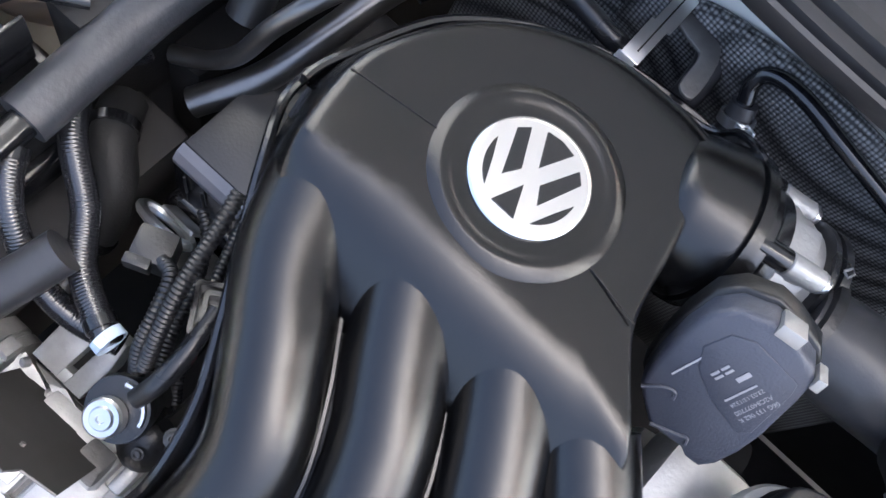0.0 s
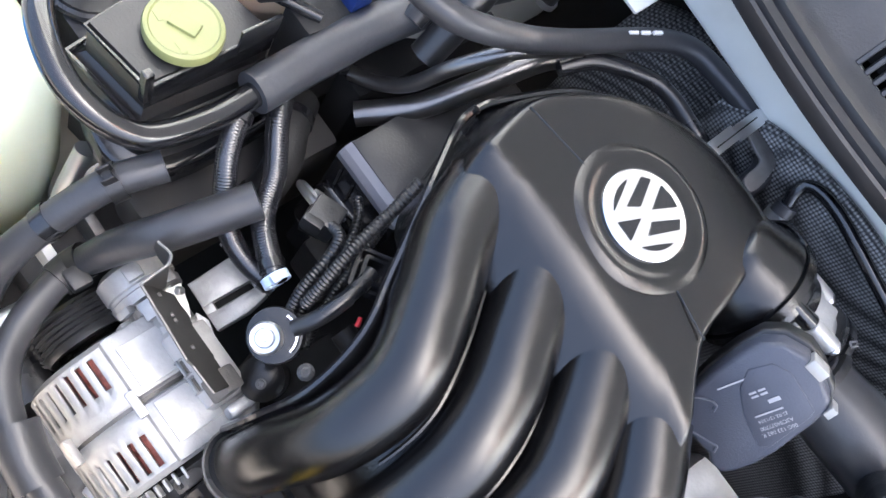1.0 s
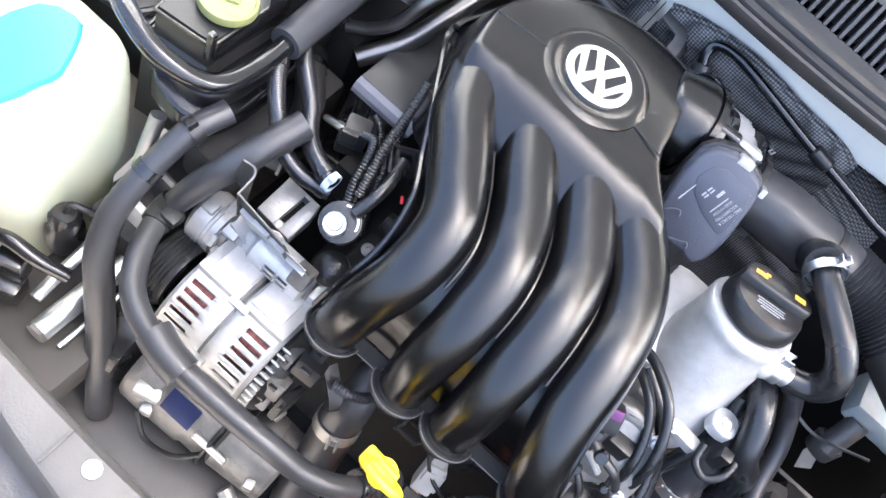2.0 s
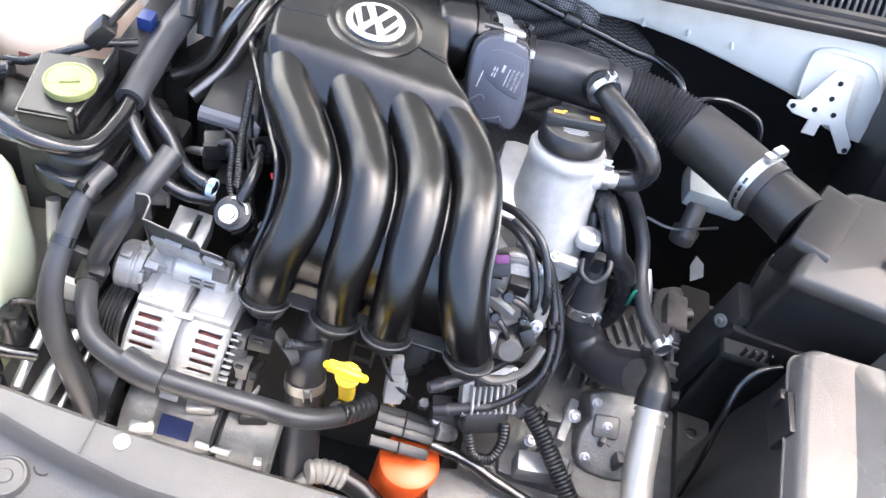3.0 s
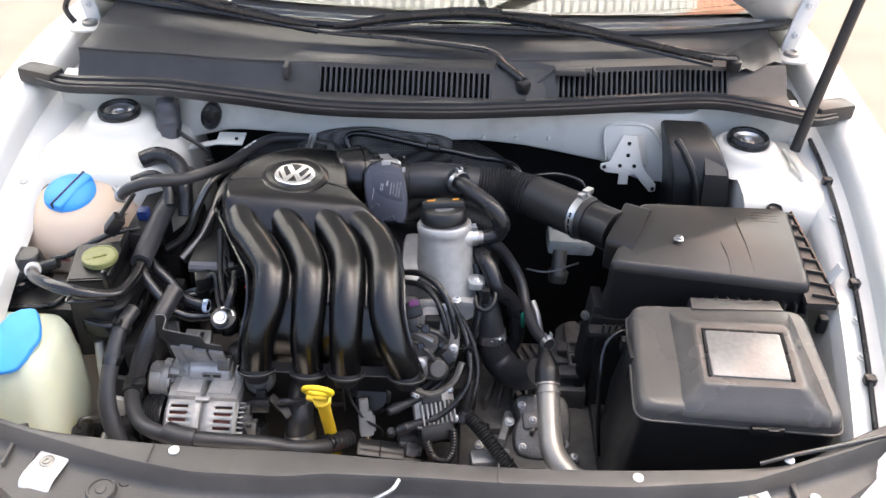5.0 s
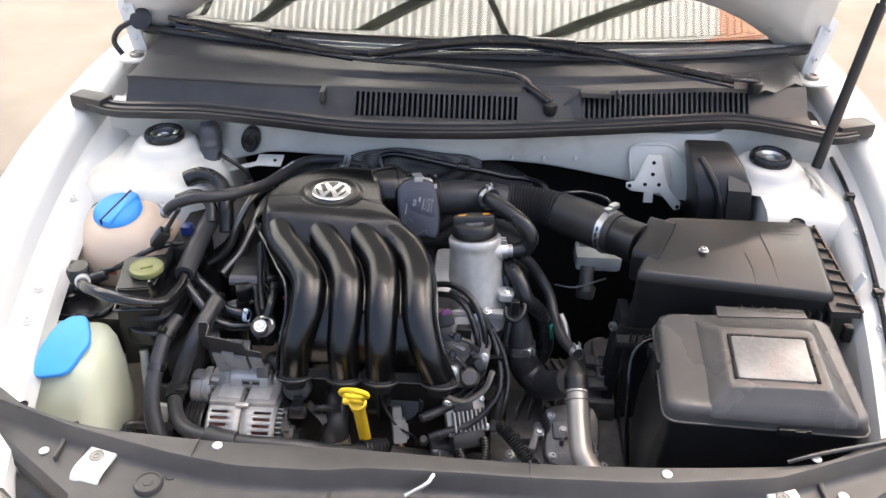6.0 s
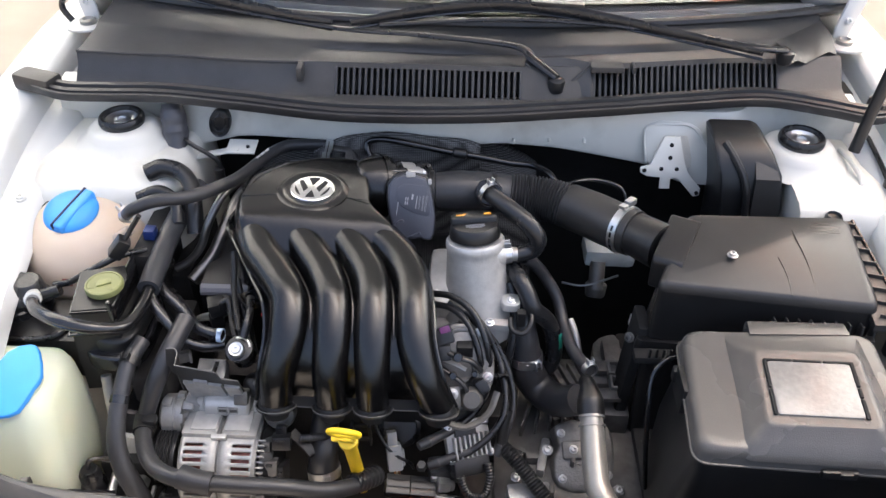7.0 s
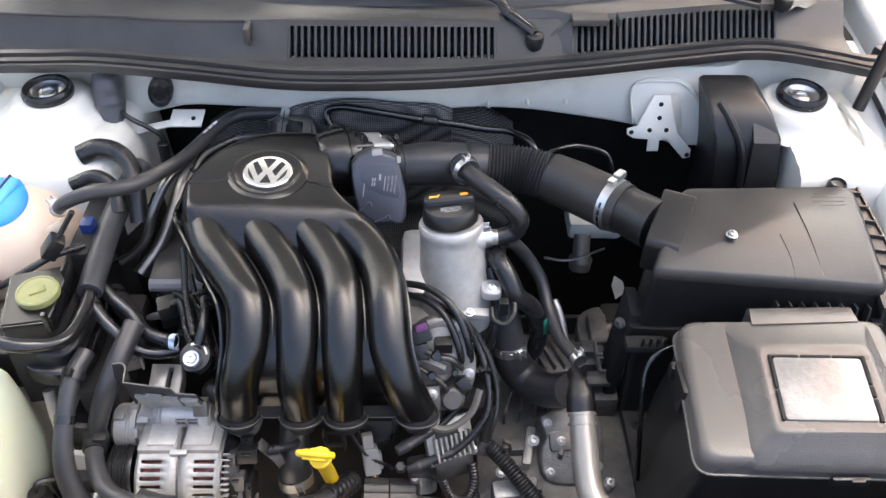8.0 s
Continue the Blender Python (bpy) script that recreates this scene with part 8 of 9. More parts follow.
sweep(bm, [(0.183, -0.398, 0.717), (0.184, -0.43, 0.700), (0.1855, -0.468, 0.683), (0.190, -0.493, 0.674), (0.207, -0.518, 0.667), (0.242, -0.540, 0.658)], [0.0145, 0.0155, 0.0157, 0.0157, 0.0155, 0.015], seg=22)
part("tube", bm, M_pipegrey, sp)
for f in (0.406, 0.416):
    clamp((0.1835, -f, 0.7125 - (f - 0.406) * 0.5), (0.02, -0.85, -0.45), 0.0158, sp, 0.003, "ring", M_pipegrey, False)
hose("lower_hose", [(0.078, -0.205, 0.800), (0.090, -0.240, 0.803), (0.101, -0.258, 0.792), (0.112, -0.270, 0.772), (0.132, -0.262, 0.745), (0.146, -0.258, 0.705), (0.146, -0.262, 0.665), (0.128, -0.265, 0.63)], 0.012, M_rubber, "thick black hose beside the oil filler")
bar(0.032, 0.006, (0, 0, 0), plane_of((0.1535, -0.2700, 0.713), (0.1, 0.1, -1), (0.8, 0.6, 0.1)), bpy.data.objects["lower_hose"], M_green)
hose("crank_hose", [(0.078, -0.235, 0.79), (0.086, -0.25, 0.765), (0.088, -0.27, 0.73), (0.080, -0.29, 0.69), (0.074, -0.30, 0.65)], 0.0075, M_rubber, "narrow black hose below the oil filler")
hose("looped_cable", [(0.094, -0.262, 0.785), (0.106, -0.270, 0.775), (0.107, -0.292, 0.765), (0.096, -0.302, 0.756), (0.082, -0.296, 0.758), (0.080, -0.282, 0.765)], 0.0038, M_black, "thin looped black cable beside the oil filler", "cable")
bm = B()
box(bm, (0.094, -0.286, 0.770), (0.012, 0.012, 0.024), 0.003)
single("cable_plug", bm, M_black, "small black cable plug beside the oil filler", "plug")
cdt = thing("corrugated_conduit", (0.1, -0.40, 0.6), "black corrugated cable conduit running to the front", "conduit")
bm = B()
sweep(bm, [(0.070, -0.395, 0.640), (0.092, -0.412, 0.628), (0.120, -0.440, 0.610), (0.150, -0.472, 0.592), (0.175, -0.50, 0.575)], 0.0095, seg=14, ribs=0.0012, pitch=0.0045)
part("tube", bm, M_black, cdt)
bm = B()
sweep(bm, [(0.078, -0.37, 0.68), (0.074, -0.385, 0.66), (0.072, -0.398, 0.64)], 0.008, seg=10)
part("feeder", bm, M_black, cdt)
hose("coil_cable", [(0.018, -0.440, 0.625), (0.030, -0.452, 0.605), (0.050, -0.450, 0.600), (0.058, -0.435, 0.615), (0.055, -0.42, 0.63)], 0.0055, M_black, "black corrugated cable looping below the coil", "cable", ribs=0.0008, pitch=0.004)
gbx = thing("gearbox", (0.17, -0.30, 0.35), "grimy cast aluminium gearbox with a bolted cover plate", "gearbox")
bm = B()
box(bm, (0.17, -0.30, 0.46), (0.22, 0.30, 0.22), 0.03)
box(bm, (0.125, -0.45, 0.484), (0.21, 0.16, 0.14), 0.02)
part("case", bm, M_alu_dark, gbx)
bm = B()
gmm = plane_of((0.186, -0.372, 0.590), (0.97, 0.1, 0.0), (0.0, 0.85, 0.5))
prism(bm, smooth2d([(-0.036, -0.04), (-0.04, -0.005), (-0.030, 0.015), (-0.034, 0.042), (0.0, 0.05), (0.040, 0.042), (0.046, 0.0), (0.036, -0.035), (0.01, -0.05)], 3), -0.03, 0.010, 0.004, gmm)
cvp = part("cover_plate", bm, M_gear, gbx, "grey cover plate with a wavy edge")
bm = B()
prism(bm, rrect(0.030, 0.026, 0.004, 3, -0.012, 0.008), 0.008, 0.016, 0.002, gmm)
part("lug", bm, M_gear, cvp)
for x, y in ((-0.03, -0.03), (-0.026, 0.032), (-0.012, 0.008), (0.034, -0.028)):
    bolt("bolt", gmm @ Vector((x, y, 0.0165 if abs(x) < 0.02 else 0.010)), gmm.to_3x3() @ Vector((0, 0, 1)), 0.0048, cvp, M_alu)
for k in range(6):
    bm = B()
    box(bm, (0.115 + 0.018 * k, -0.29 + 0.006 * k, 0.578), (0.004, 0.07, 0.030), 0.002, Matrix.Rotation(-0.3 + 0.1 * k, 4, "Z"))
    part("rib", bm, M_gear, gbx)
bm = B()
box(bm, (0.232, -0.235, 0.592), (0.05, 0.045, 0.05), 0.008)
box(bm, (0.235, -0.290, 0.582), (0.055, 0.04, 0.05), 0.008)
part("boss", bm, M_alu_dark, gbx)
bm = B()
prism(bm, smooth2d([(0.226, -0.150), (0.262, -0.128), (0.266, -0.165), (0.262, -0.212), (0.228, -0.215)], 3), 0.560, 0.596, 0.003)
mpl = part("mount_plate", bm, M_gear, gbx, "flat grey mount plate")
bm = B()
cyl(bm, (0.262, -0.166, 0.583), (0.282, -0.158, 0.583), 0.010, 0.009, 16, 0.002)
part("stub", bm, M_gear, mpl)
for y in (-0.235, -0.29):
    bm = B()
    box(bm, (0.232, y, 0.6285), (0.03, 0.022, 0.008), 0.002)
    part("boss_pocket", bm, M_alu_dark, gbx)
bm = B()
box(bm, (0.186, -0.235, 0.585), (0.085, 0.050, 0.040), 0.006, Matrix.Rotation(0.15, 4, "Z"))
box(bm, (0.250, -0.185, 0.585), (0.028, 0.055, 0.06), 0.004)
brg = part("bearing_carrier", bm, M_gear, gbx, "pale cast bearing carrier with ribs")
for k in range(5):
    bm = B()
    box(bm, (0.158 + 0.014 * k, -0.238 + 0.002 * k, 0.609), (0.004, 0.044, 0.012), 0.0012, Matrix.Rotation(0.35, 4, "Z"))
    part("rib", bm, M_gear, brg)
for y in (-0.243, -0.272):
    bm = B()
    for dx, dy, sx, sy in ((-0.012, 0, 0.004, 0.024), (0.012, 0, 0.004, 0.024), (0, -0.011, 0.027, 0.004), (0, 0.011, 0.027, 0.004)):
        box(bm, (0.247 + dx, y + dy, 0.632), (sx, sy, 0.014), 0.001)
    part("pocket_frame", bm, M_gear, brg)
bm = B()
box(bm, (0.112, -0.432, 0.578), (0.060, 0.026, 0.030), 0.006, Matrix.Rotation(0.12, 4, "Z"))
box(bm, (0.135, -0.365, 0.570), (0.012, 0.060, 0.030), 0.004, Matrix.Rotation(-0.2, 4, "Z"))
part("flange_lug", bm, M_cast, gbx, "pale cast flange lug")
bm = B()
cyl(bm, (0.226, -0.425, 0.575), (0.240, -0.415, 0.580), 0.009, 0.008, 16, 0.002)
part("drain_boss", bm, M_gear, gbx)
bolt("bolt", (0.141, -0.361, 0.588), (0, -0.4, 1), 0.006, gbx, M_alu)
bolt("bolt", (0.222, -0.40, 0.56), (0, -0.4, 1), 0.006, gbx, M_alu)
hose("gear_link", [(0.172, -0.215, 0.705), (0.180, -0.235, 0.692), (0.186, -0.258, 0.668)], 0.0055, M_alu, "short bright steel gear link", "link")
hose("battery_cable", [(0.292, -0.352, 0.775), (0.272, -0.360, 0.770), (0.259, -0.372, 0.752), (0.256, -0.395, 0.715), (0.259, -0.415, 0.660), (0.268, -0.42, 0.59)], 0.0036, M_rim, "glossy black battery cable dropping beside the battery box", "cable")
post = thing("airbox_support", (0.25, -0.27, 0.5), "dark upright plastic support beside the airbox", "support")
bm = B()
box(bm, (0.252, -0.275, 0.66), (0.016, 0.05, 0.22), 0.004, Matrix.Rotation(0.06, 4, "Y"))
box(bm, (0.268, -0.325, 0.745), (0.05, 0.02, 0.012), 0.003)
part("upright", bm, M_void, post)
bolt("bolt", (0.243, -0.29, 0.745), (-0.6, -0.6, 0.3), 0.006, post, M_alu_dark)
for k in range(4):
    bm = B()
    box(bm, (0.262 + 0.009 * k, -0.332, 0.757), (0.003, 0.004, 0.016), 0.0008)
    part("peg", bm, M_black, post)
bres = thing("brake_reservoir", (0.21, -0.13, 0.70), "pale translucent brake fluid reservoir below the intake pipe", "reservoir")
bm = B()
box(bm, (0.238, -0.090, 0.740), (0.078, 0.055, 0.030), 0.009)
box(bm, (0.222, -0.070, 0.764), (0.034, 0.034, 0.026), 0.007)
box(bm, (0.262, -0.112, 0.738), (0.020, 0.012, 0.022), 0.004)
part("tank", bm, mat("pale_reservoir", (0.42, 0.45, 0.44), 0.3, sss=0.15), bres)
bm = B()
cyl(bm, (0.220, -0.128, 0.705), (0.218, -0.140, 0.685), 0.017, 0.015, 18, 0.003)
cyl(bm, (0.22, -0.115, 0.735), (0.218, -0.140, 0.70), 0.012, 0.012, 14)
part("valve", bm, M_alu_dark, bres, "dull grey valve below the tank")
bm = B()
sweep(bm, [(0.165, -0.14, 0.712), (0.20, -0.145, 0.712), (0.25, -0.135, 0.725)], 0.0018, seg=6)
part("pipe", bm, M_tubesteel, bres)
bm = B()
prism(bm, [(-0.01, -0.02), (0.012, -0.012), (0.012, 0.008), (0.0, 0.02), (-0.010, 0.005)], 0, 0.0015, 0, plane_of((0.330, 0.012, 0.490), (1, 0.3, 0), (0, 0.8, 0.5)))
single("paper_scrap", bm, mat("scrap_paper", (0.75, 0.74, 0.68), 0.8), "small cream scrap of paper caught beside the airbox", "paper")

# ---- front of the engine: dipstick, connector, oil filter ----
dip = thing("dipstick", (-0.114, -0.43, 0.56), "yellow plastic dipstick with a ring handle in a yellow tube", "dipstick")
da, db = Vector((-0.114, -0.426, 0.575)), Vector((-0.1165, -0.487, 0.752))
bm = B()
dm = frame_of(da, db)
L = (db - da).length
lathe(bm, [(0.0085, 0.0), (0.0085, 0.03), (0.0095, 0.032), (0.0095, 0.04), (0.0085, 0.042), (0.0085, L - 0.02), (0.0115, L - 0.012), (0.0120, L - 0.002), (0.009, L)], dm, 20)
part("tube", bm, M_yellow, dip)
hm = plane_of(db + (db - da).normalized() * 0.010, (1, -0.12, 0.05), (0.0, -0.50, 0.86))
bm = B()
rp = [hm @ Vector((0.0175 * math.cos(2 * math.pi * k / 28), 0.016 + 0.015 * math.sin(2 * math.pi * k / 28), 0.0)) for k in range(29)]
sweep(bm, rp, 0.0038, seg=10, smoothed=False)
box(bm, hm @ Vector((0.0, -0.004, 0.0)), (0.020, 0.014, 0.014), 0.003, hm)
part("ring_handle", bm, M_yellow, dip)
bm = B()
box(bm, hm @ Vector((-0.013, -0.016, 0.0)), (0.018, 0.011, 0.012), 0.003, hm)
part("side_catch", bm, M_yellow, dip)
con = thing("knock_connector", (-0.07, -0.41, 0.60), "grey plug connector with bare coloured wires", "connector")
cmx = frame_of((-0.0690, -0.420, 0.618), (-0.0745, -0.396, 0.660))
bm = B()
box(bm, cmx @ Vector((0, 0, 0.012)), (0.020, 0.018, 0.036), 0.003, cmx)
box(bm, cmx @ Vector((0.001, 0, 0.038)), (0.013, 0.012, 0.020), 0.002, cmx)
box(bm, cmx @ Vector((-0.011, 0, 0.010)), (0.005, 0.012, 0.022), 0.0015, cmx)
box(bm, cmx @ Vector((0.002, 0.009, 0.016)), (0.010, 0.004, 0.014), 0.001, cmx)
part("plug", bm, mat("grey_plug", (0.4, 0.4, 0.38), 0.4), con)
for k, c in enumerate(((0.5, 0.2, 0.05), (0.7, 0.6, 0.4), (0.25, 0.12, 0.06))):
    bm = B()
    sweep(bm, [(-0.071 + 0.003 * k, -0.416, 0.610), (-0.068 + 0.003 * k, -0.424, 0.600), (-0.060 + 0.004 * k, -0.428, 0.592)], 0.0013, seg=6)
    part("wire", bm, mat("wire_colour", c, 0.5), con)
bm = B()
lathe(bm, [(0.028, -0.01), (0.029, 0.004), (0.024, 0.007), (0.022, 0.003), (0.012, 0.003)], frame_of((-0.066, -0.372, 0.640), (-0.066, -0.400, 0.665)), 24)
part("round_sensor", bm, M_rubber, con, "round black sensor behind the plug")
hose("thin_cable", [(-0.098, -0.395, 0.680), (-0.090, -0.405, 0.66), (-0.072, -0.418, 0.640), (-0.050, -0.42, 0.625), (-0.045, -0.41, 0.60)], 0.002, M_black, "thin black cable sagging below the runner feet", "cable")
oil = thing("oil_filter", (-0.04, -0.465, 0.40), "orange spin-on oil filter under a black housing", "oil filter")
bm = B()
lathe(bm, [(0.030, 0.0), (0.036, 0.006), (0.038, 0.012), (0.038, 0.125), (0.036, 0.132), (0.030, 0.135)], Matrix.Translation((-0.030, -0.462, 0.436)) @ Matrix.Diagonal((0.92, 0.92, 1, 1)), 32)
part("canister", bm, M_orange, oil)
ha, hb = Vector((-0.0800, -0.4580, 0.6120)), Vector((-0.0150, -0.4475, 0.5920))
for oy, oz, w, h, mt in ((0.012, 0.002, 0.011, 0.012, M_black), (0.001, 0.001, 0.010, 0.014, M_black), (-0.0125, -0.007, 0.012, 0.010, M_black), (0.0235, -0.002, 0.010, 0.010, M_matte)):
    o = Vector((0, oy, oz))
    bm = B()
    box(bm, (ha + hb) / 2 + o, ((hb - ha).length, w, h), 0.0018, plane_of((0, 0, 0), hb - ha, (0.1, 0.9, 0.25)))
    seg = part("housing_segment", bm, mt, oil)
    bm = B()
    box(bm, ha.lerp(hb, 0.48) + o + Vector((0, -0.0005, 0.0004)), (0.002, w + 0.001, h + 0.001), 0.0004, plane_of((0, 0, 0), hb - ha, (0.1, 0.9, 0.25)), 1)
    part("groove_band", bm, M_void, seg)
bm = B()
cyl(bm, (-0.012, -0.434, 0.598), (0.004, -0.431, 0.593), 0.0115, 0.0105, 6, 0.0015)
cyl(bm, (-0.016, -0.425, 0.598), (-0.016, -0.428, 0.608), 0.0065, 0.005, 14, 0.001)
cyl(bm, (0.004, -0.431, 0.593), (0.010, -0.430, 0.591), 0.0075, 0.007, 16, 0.001)
part("union_nut", bm, M_alu, oil, "grey metal union nut")
bm = B()
cyl(bm, (-0.034, -0.412, 0.606), (-0.034, -0.416, 0.616), 0.008, 0.0065, 6, 0.001)
part("sender", bm, M_gear, oil)
bm = B()
sweep(bm, [(-0.014, -0.4485, 0.590), (0.028, -0.4535, 0.588), (0.06, -0.460, 0.578), (0.11, -0.47, 0.565), (0.17, -0.49, 0.55)], 0.0062, seg=12)
single("black_rod", bm, M_tubesteel, "bright worn steel pipe running low beside the oil filter", "pipe")
aco = thing("air_con_line", (-0.10, -0.50, 0.5), "silver convoluted fitting on a black air conditioning hose", "hose")
bm = B()
sweep(bm, [(-0.132, -0.505, 0.560), (-0.115, -0.497, 0.556), (-0.092, -0.495, 0.548)], 0.0120, seg=16, ribs=0.002, pitch=0.007)
part("ferrule", bm, M_pipegrey, aco)
bm = B()
sweep(bm, [(-0.094, -0.495, 0.549), (-0.07, -0.50, 0.540), (-0.03, -0.52, 0.52), (0.02, -0.56, 0.50)], 0.0125, seg=16)
part("hose", bm, M_rubber, aco)
bm = B()
sweep(bm, [(-0.20, -0.52, 0.52), (-0.16, -0.53, 0.51), (-0.13, -0.505, 0.55)], 0.008, seg=12)
part("pipe", bm, M_pipegrey, aco)
for x, y, z, s in ((0.03, -0.475, 0.54, (0.07, 0.05, 0.04)), (0.09, -0.50, 0.53, (0.06, 0.045, 0.03)), (-0.0, -0.41, 0.60, (0.05, 0.03, 0.03))):
    bm = B()
    box(bm, (x, y, z), s, 0.006, Matrix.Rotation(0.2, 4, "Z"))
    single("front_casting", bm, M_alu_dark, "dull aluminium casting low at the front of the engine", "casting", "front castings")

# ---- lower left corner ----
wp = thing("washer_pump", (-0.45, -0.47, 0.62), "small black washer pump with a thin hose on the bottle", "pump")
bm = B()
lathe(bm, [(0.012, 0.0), (0.0165, 0.004), (0.0165, 0.03), (0.014, 0.034), (0.014, 0.052), (0.010, 0.058)], Matrix.Translation((-0.456, -0.472, 0.596)), 20)
part("body", bm, M_rubber, wp)
bm = B()
sweep(bm, [(-0.457, -0.472, 0.650), (-0.455, -0.468, 0.664), (-0.445, -0.462, 0.664), (-0.422, -0.452, 0.655)], 0.003, seg=8)
part("hose", bm, M_rubber, wp)
hose("small_hose", [(-0.475, -0.53, 0.665), (-0.455, -0.525, 0.675), (-0.43, -0.52, 0.668), (-0.41, -0.51, 0.655)], 0.0065, M_rim, "short glossy black hose at the foot of the washer bottle")
for dy in (0.0, 0.03):
    hose("frame_tube", [(-0.455, -0.565 + dy, 0.52), (-0.42, -0.55 + dy, 0.545), (-0.38, -0.53 + dy, 0.57)], 0.012, M_pipegrey, "bare steel tube low beside the headlamp", "tube", "frame tubes")
rail = thing("chassis_rail", (-0.42, -0.35, 0.5), "dull grey chassis rail with ribs beside the engine", "chassis rail", "chassis rails")
bm = B()
box(bm, (-0.425, -0.285, 0.58), (0.06, 0.33, 0.12), 0.008)
part("beam", bm, M_underbody, rail)
bm = B()
box(bm, (-0.410, -0.51, 0.565), (0.10, 0.13, 0.05), 0.008)
part("tip", bm, M_underbody, rail)
for k, (x, y, z, w) in enumerate(((-0.424, -0.395, 0.655, 0.030), (-0.412, -0.345, 0.665, 0.024), (-0.418, -0.43, 0.650, 0.020))):
    bm = B()
    box(bm, (x, y, z), (w, 0.008, 0.045), 0.002, Matrix.Rotation(0.2, 4, "Y"))
    part("rib", bm, M_wing if k == 2 else M_alu_dark, rail)
bm = B()
box(bm, (-0.395, -0.30, 0.70), (0.05, 0.16, 0.05), 0.008)
part("mount", bm, M_underbody, rail)
hose("frame_tube", [(-0.445, -0.385, 0.735), (-0.440, -0.405, 0.69), (-0.435, -0.42, 0.63)], 0.007, M_steel, "bare steel tube behind the washer bottle", "tube", "frame tubes")
hose("frame_tube", [(-0.402, -0.548, 0.612), (-0.402, -0.50, 0.612), (-0.400, -0.455, 0.614)], 0.0105, M_steel, "thick bright steel tube low beside the washer bottle", "tube", "frame tubes")
hose("frame_tube", [(-0.424, -0.532, 0.620), (-0.427, -0.50, 0.624), (-0.430, -0.46, 0.630)], 0.0055, M_steel, "thin bright steel tube low beside the washer bottle", "tube", "frame tubes")
hose("frame_tube", [(-0.383, -0.545, 0.604), (-0.383, -0.50, 0.604), (-0.384, -0.46, 0.606)], 0.0030, M_steel, "thin bright steel rod low beside the washer bottle", "tube", "frame tubes")
bm = B()
cyl(bm, (-0.402, -0.5485, 0.612), (-0.402, -0.5520, 0.612), 0.0115, 0.0105, 6)
single("tube_nut", bm, M_alu_dark, "dull hexagon nut on the end of the steel tube", "nut")
hcn = thing("lamp_connector", (-0.452, -0.528, 0.60), "glossy black plug connector beside the headlamp", "connector")
bm = B()
box(bm, (-0.452, -0.528, 0.640), (0.024, 0.018, 0.034), 0.003, Matrix.Rotation(0.3, 4, "Z"))
part("body", bm, M_rim, hcn)
bm = B()
box(bm, (-0.448, -0.538, 0.614), (0.026, 0.020, 0.028), 0.003, Matrix.Rotation(0.3, 4, "Z"))
part("socket", bm, M_rim, hcn)
rail2 = thing("chassis_rail", (0.27, -0.3, 0.4), "grey painted chassis rail beside the gearbox", "chassis rail", "chassis rails")
bm = B()
box(bm, (0.292, -0.33, 0.515), (0.044, 0.46, 0.12), 0.008)
bmr = part("beam", bm, M_underbody, rail2)
for y in (-0.235, -0.33, -0.425):
    bm = B()
    lathe(bm, [(0.0075, 0.0), (0.0085, 0.001), (0.0085, 0.002), (0.0055, 0.0025), (0.005, 0.0005)], Matrix.Translation((0.288, y, 0.575)), 18)
    part("grommet", bm, M_black, bmr)

# ---- cable along the wing ----
fc = thing("wing_cable", (0.6, -0.2, 0.84), "thin black cable clipped along the inner edge of the wing", "cable")
fpts = []
for y in (0.03, -0.05, -0.15, -0.25, -0.35, -0.45, -0.53):
    z, dx = wing_line(y)
    fpts.append((0.634 + dx, y, z - 0.040))
bm = B()
sweep(bm, fpts, 0.0038, seg=8)
part("cable", bm, M_rubber, fc)
for y in (-0.08, -0.3, -0.46):
    z, dx = wing_line(y)
    bm = B()
    box(bm, (0.634 + dx, y, z - 0.040), (0.014, 0.012, 0.012), 0.002)
    part("clip", bm, M_rubber, fc)
hose("release_cable", [(0.565, -0.548, 0.80), (0.50, -0.572, 0.805), (0.44, -0.592, 0.808), (0.40, -0.602, 0.802)], 0.0028, M_rim, "thin bonnet release cable along the lock carrier", "cable")
for s in (1,):
    tk = thing("tower_hook", (0.60, -0.06, 0.86), "small white painted hook on the strut tower", "hook")
    bm = B()
    sweep(bm, [(0.588, 0.01, 0.872), (0.592, -0.04, 0.874), (0.594, -0.075, 0.866), (0.582, -0.078, 0.85), (0.568, -0.076, 0.855)], 0.004, seg=8)
    part("hook", bm, M_wing, tk)
# conduits by the intake cover
for pts in ([(-0.292, -0.262, 0.848), (-0.287, -0.285, 0.838), (-0.283, -0.310, 0.825), (-0.278, -0.330, 0.808), (-0.274, -0.345, 0.788)],
            [(-0.309, -0.300, 0.790), (-0.296, -0.305, 0.800), (-0.288, -0.322, 0.800), (-0.283, -0.340, 0.786), (-0.275, -0.352, 0.765)]):
    hose("wire_conduit", pts, 0.0036, M_black, "thin corrugated wire conduit beside the intake cover", "conduit", "wire conduits", ribs=0.0008, pitch=0.0027)
bm = B()
box(bm, (-0.315, -0.298, 0.783), (0.022, 0.020, 0.024), 0.003, Matrix.Rotation(0.4, 4, "Z"))
box(bm, (-0.315, -0.310, 0.790), (0.014, 0.006, 0.012), 0.001, Matrix.Rotation(0.4, 4, "Z"))
single("sensor_socket", bm, M_black, "black sensor socket beside the timing cover", "socket")
lbk = thing("loom_bracket", (-0.266, -0.302, 0.795), "small glossy black loom bracket with nested square frames", "bracket")
lbm = Matrix.Translation((-0.266, -0.302, 0.800)) @ Matrix.Rotation(0.6, 4, "Z")
bm = B()
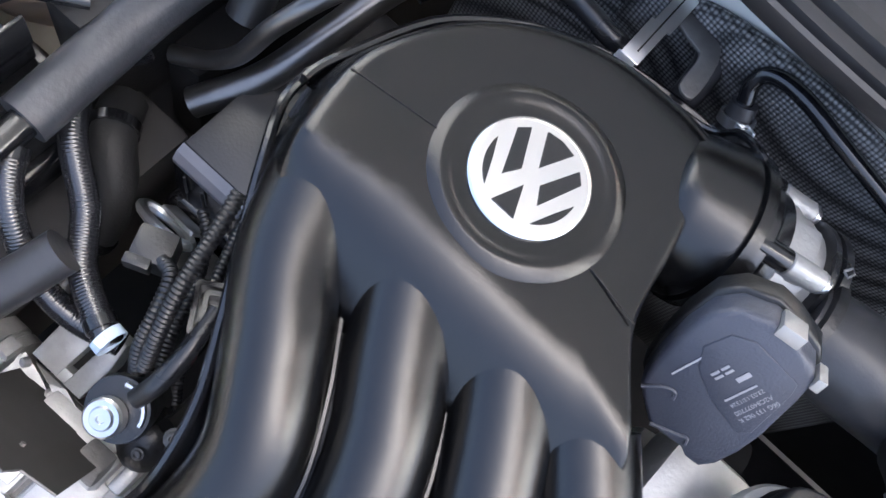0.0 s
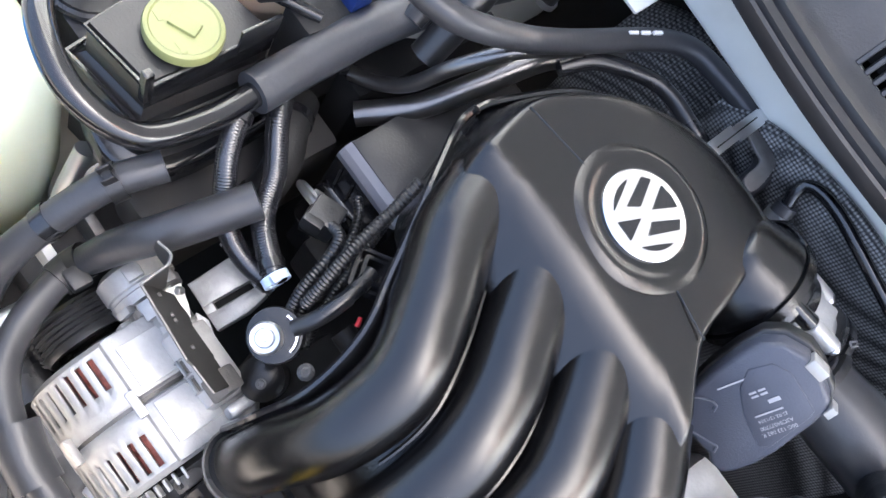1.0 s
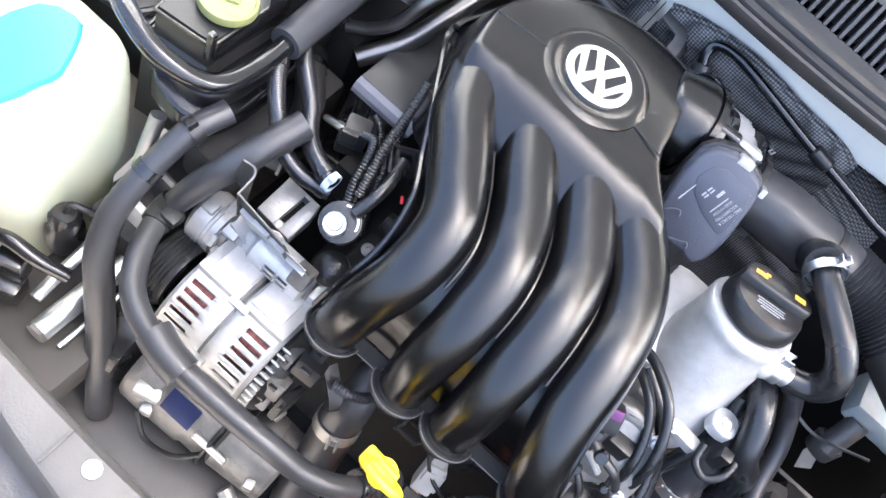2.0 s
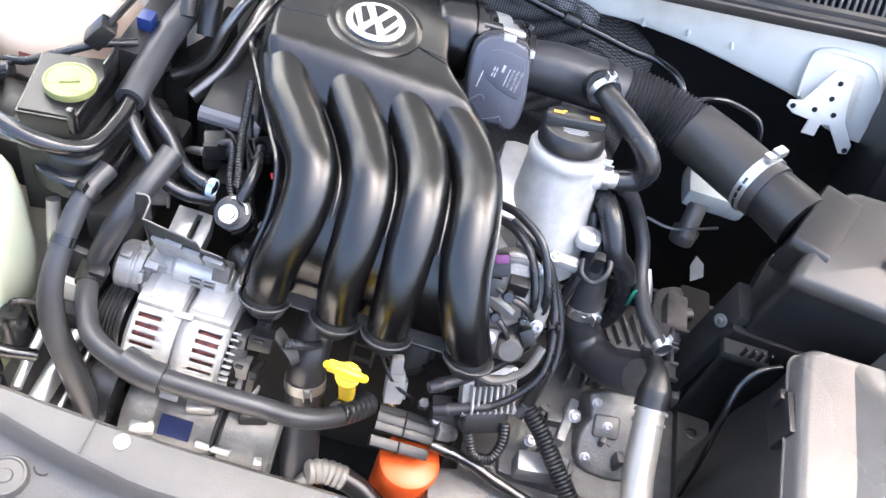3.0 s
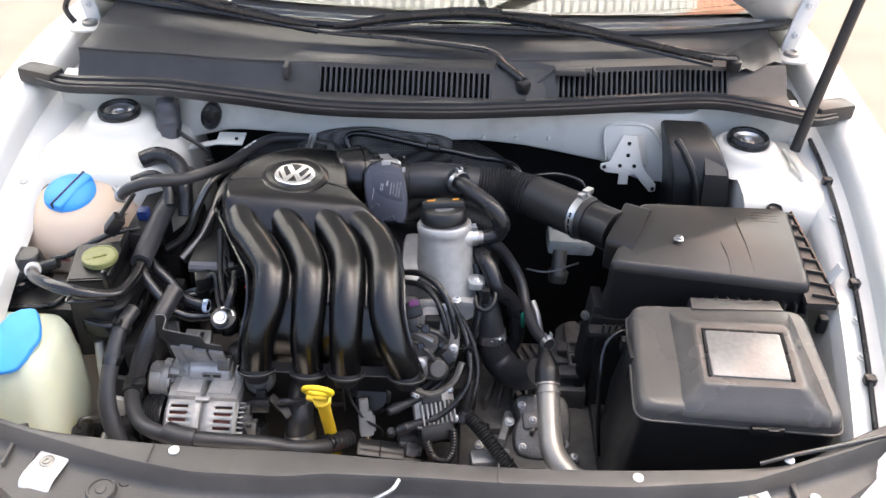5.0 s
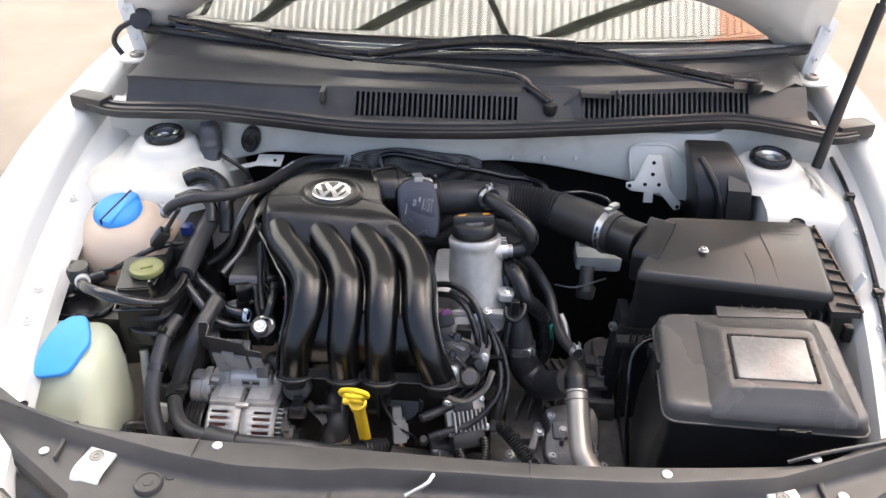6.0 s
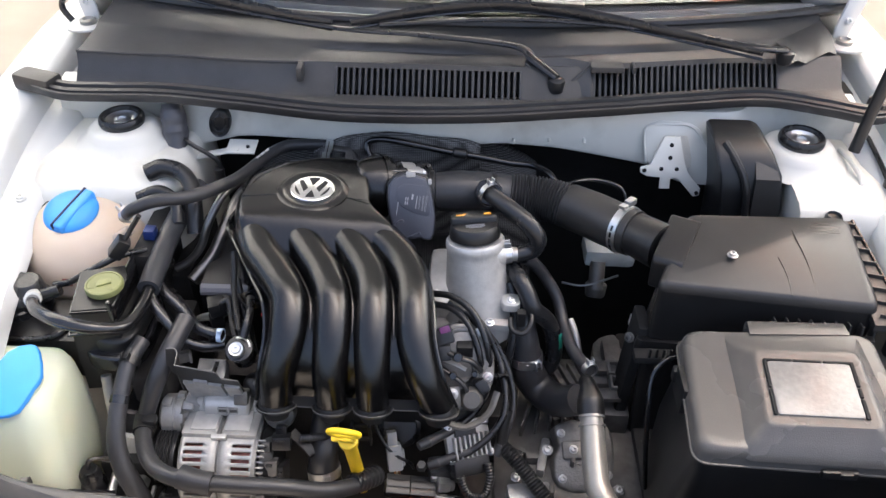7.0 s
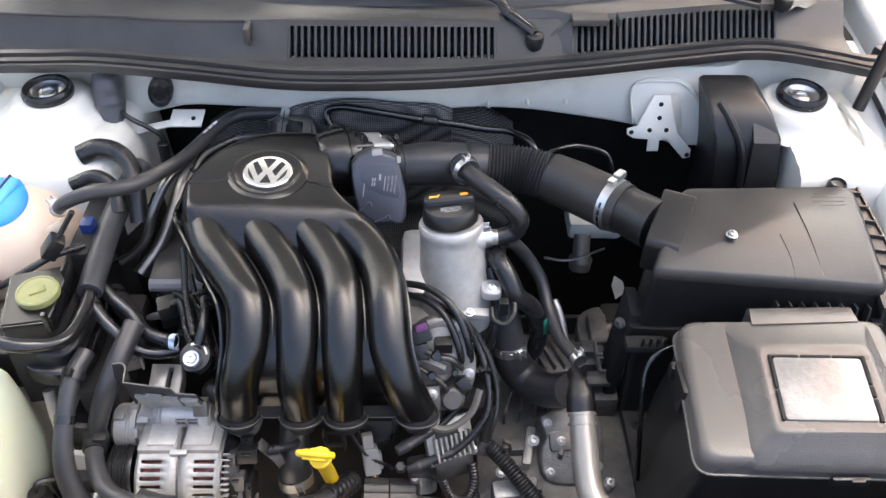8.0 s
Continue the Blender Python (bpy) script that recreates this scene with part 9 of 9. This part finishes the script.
box(bm, lbm @ Vector((0, 0, -0.005)), (0.024, 0.026, 0.003), 0.0006, lbm, 1)
part("base", bm, M_rim, lbk)
for w, h, z in ((0.024, 0.026, 0.0), (0.014, 0.016, 0.002)):
    bm = B()
    ro, ri = rrect(w + 0.0026, h + 0.0026, 0.002, 2), rrect(w - 0.0026, h - 0.0026, 0.001, 2)
    loft(bm, [[lbm @ Vector((x, y, z + dz)) for x, y in ring] for ring, dz in ((ro, -0.0045), (ro, 0.0045), (ri, 0.0045), (ri, -0.0045), (ro, -0.0045))], cap0=False, cap1=False)
    part("square_frame", bm, M_rim, lbk)
bm = B()
sweep(bm, [(-0.2475, -0.3235, 0.7955), (-0.246, -0.326, 0.796), (-0.2445, -0.3285, 0.7950)], 0.0016, seg=8)
single("red_seal", bm, M_red, "small red injector seal under the runner", "seal")

# black box added where the tower's white side lies in shade
rb = thing("tower_side_box", (-0.43, -0.17, 0.70), "plain black box added between strut tower and foam sleeve to darken the gap", "relay box")
bm = B()
box(bm, (-0.428, -0.165, 0.765), (0.028, 0.17, 0.12), 0.006)
part("box", bm, M_matte, rb)
bm = B()
box(bm, (-0.424, -0.205, 0.832), (0.016, 0.018, 0.016), 0.003)
part("plug", bm, M_bluepl, rb, "dark blue plug")
bm = B()
box(bm, (-0.40, -0.12, 0.70), (0.03, 0.16, 0.10), 0.008)
part("lower_box", bm, M_void, rb)
wl2 = thing("washer_jet_hose", (-0.68, 0.25, 0.93), "black rubber hose looping from the wing to the bonnet hinge", "hose")
bm = B()
sweep(bm, [(-0.665, 0.245, 0.925), (-0.677, 0.248, 0.939), (-0.694, 0.25, 0.968), (-0.681, 0.25, 0.993), (-0.660, 0.252, 1.006), (-0.635, 0.256, 1.016)], 0.0055, seg=10)
part("tube", bm, M_rubber, wl2)
bm = B()
lathe(bm, [(0.006, -0.003), (0.021, -0.002), (0.022, 0.002), (0.008, 0.005)], plane_of((-0.632, 0.250, 1.016), (1, 0, 0.05), (0, 0.5, 0.6)), 20)
part("grommet", bm, M_rubber, wl2, "round rubber grommet")

lm = thing("cable_loom", (-0.29, -0.31, 0.78), "black corrugated cable loom beside the pressure regulator", "loom")
for L in ([(-0.318, -0.262, 0.770), (-0.305, -0.272, 0.772), (-0.292, -0.292, 0.768), (-0.283, -0.318, 0.760), (-0.272, -0.340, 0.748), (-0.255, -0.352, 0.735)],
          [(-0.296, -0.250, 0.790), (-0.287, -0.275, 0.784), (-0.277, -0.302, 0.775), (-0.266, -0.330, 0.758), (-0.256, -0.345, 0.742)]):
    bm = B()
    sweep(bm, L, 0.0031, seg=10, ribs=0.0007, pitch=0.0027)
    part("conduit", bm, M_black, lm)
bm = B()
box(bm, (-0.322, -0.290, 0.752), (0.018, 0.016, 0.018), 0.003, Matrix.Rotation(0.5, 4, "Z"))
part("plug", bm, M_void, lm)

# small clutter on the gearbox: webs, lugs and screws
rnd = random.Random(7)
for k in range(16):
    x, y = 0.10 + 0.13 * rnd.random(), -0.46 + 0.20 * rnd.random()
    bm = B()
    box(bm, (x, y, 0.568 + 0.02 * rnd.random()), (0.006 + 0.020 * rnd.random(), 0.006 + 0.02 * rnd.random(), 0.03), 0.003, Matrix.Rotation(rnd.uniform(-0.6, 0.6), 4, "Z"))
    part("web", bm, M_alu_dark, gbx)
for x, y in ((0.095, -0.405), (0.13, -0.475), (0.205, -0.46), (0.235, -0.42)):
    bolt("bolt", (x, y, 0.582), (0, -0.3, 1), 0.0055, gbx, M_alu)
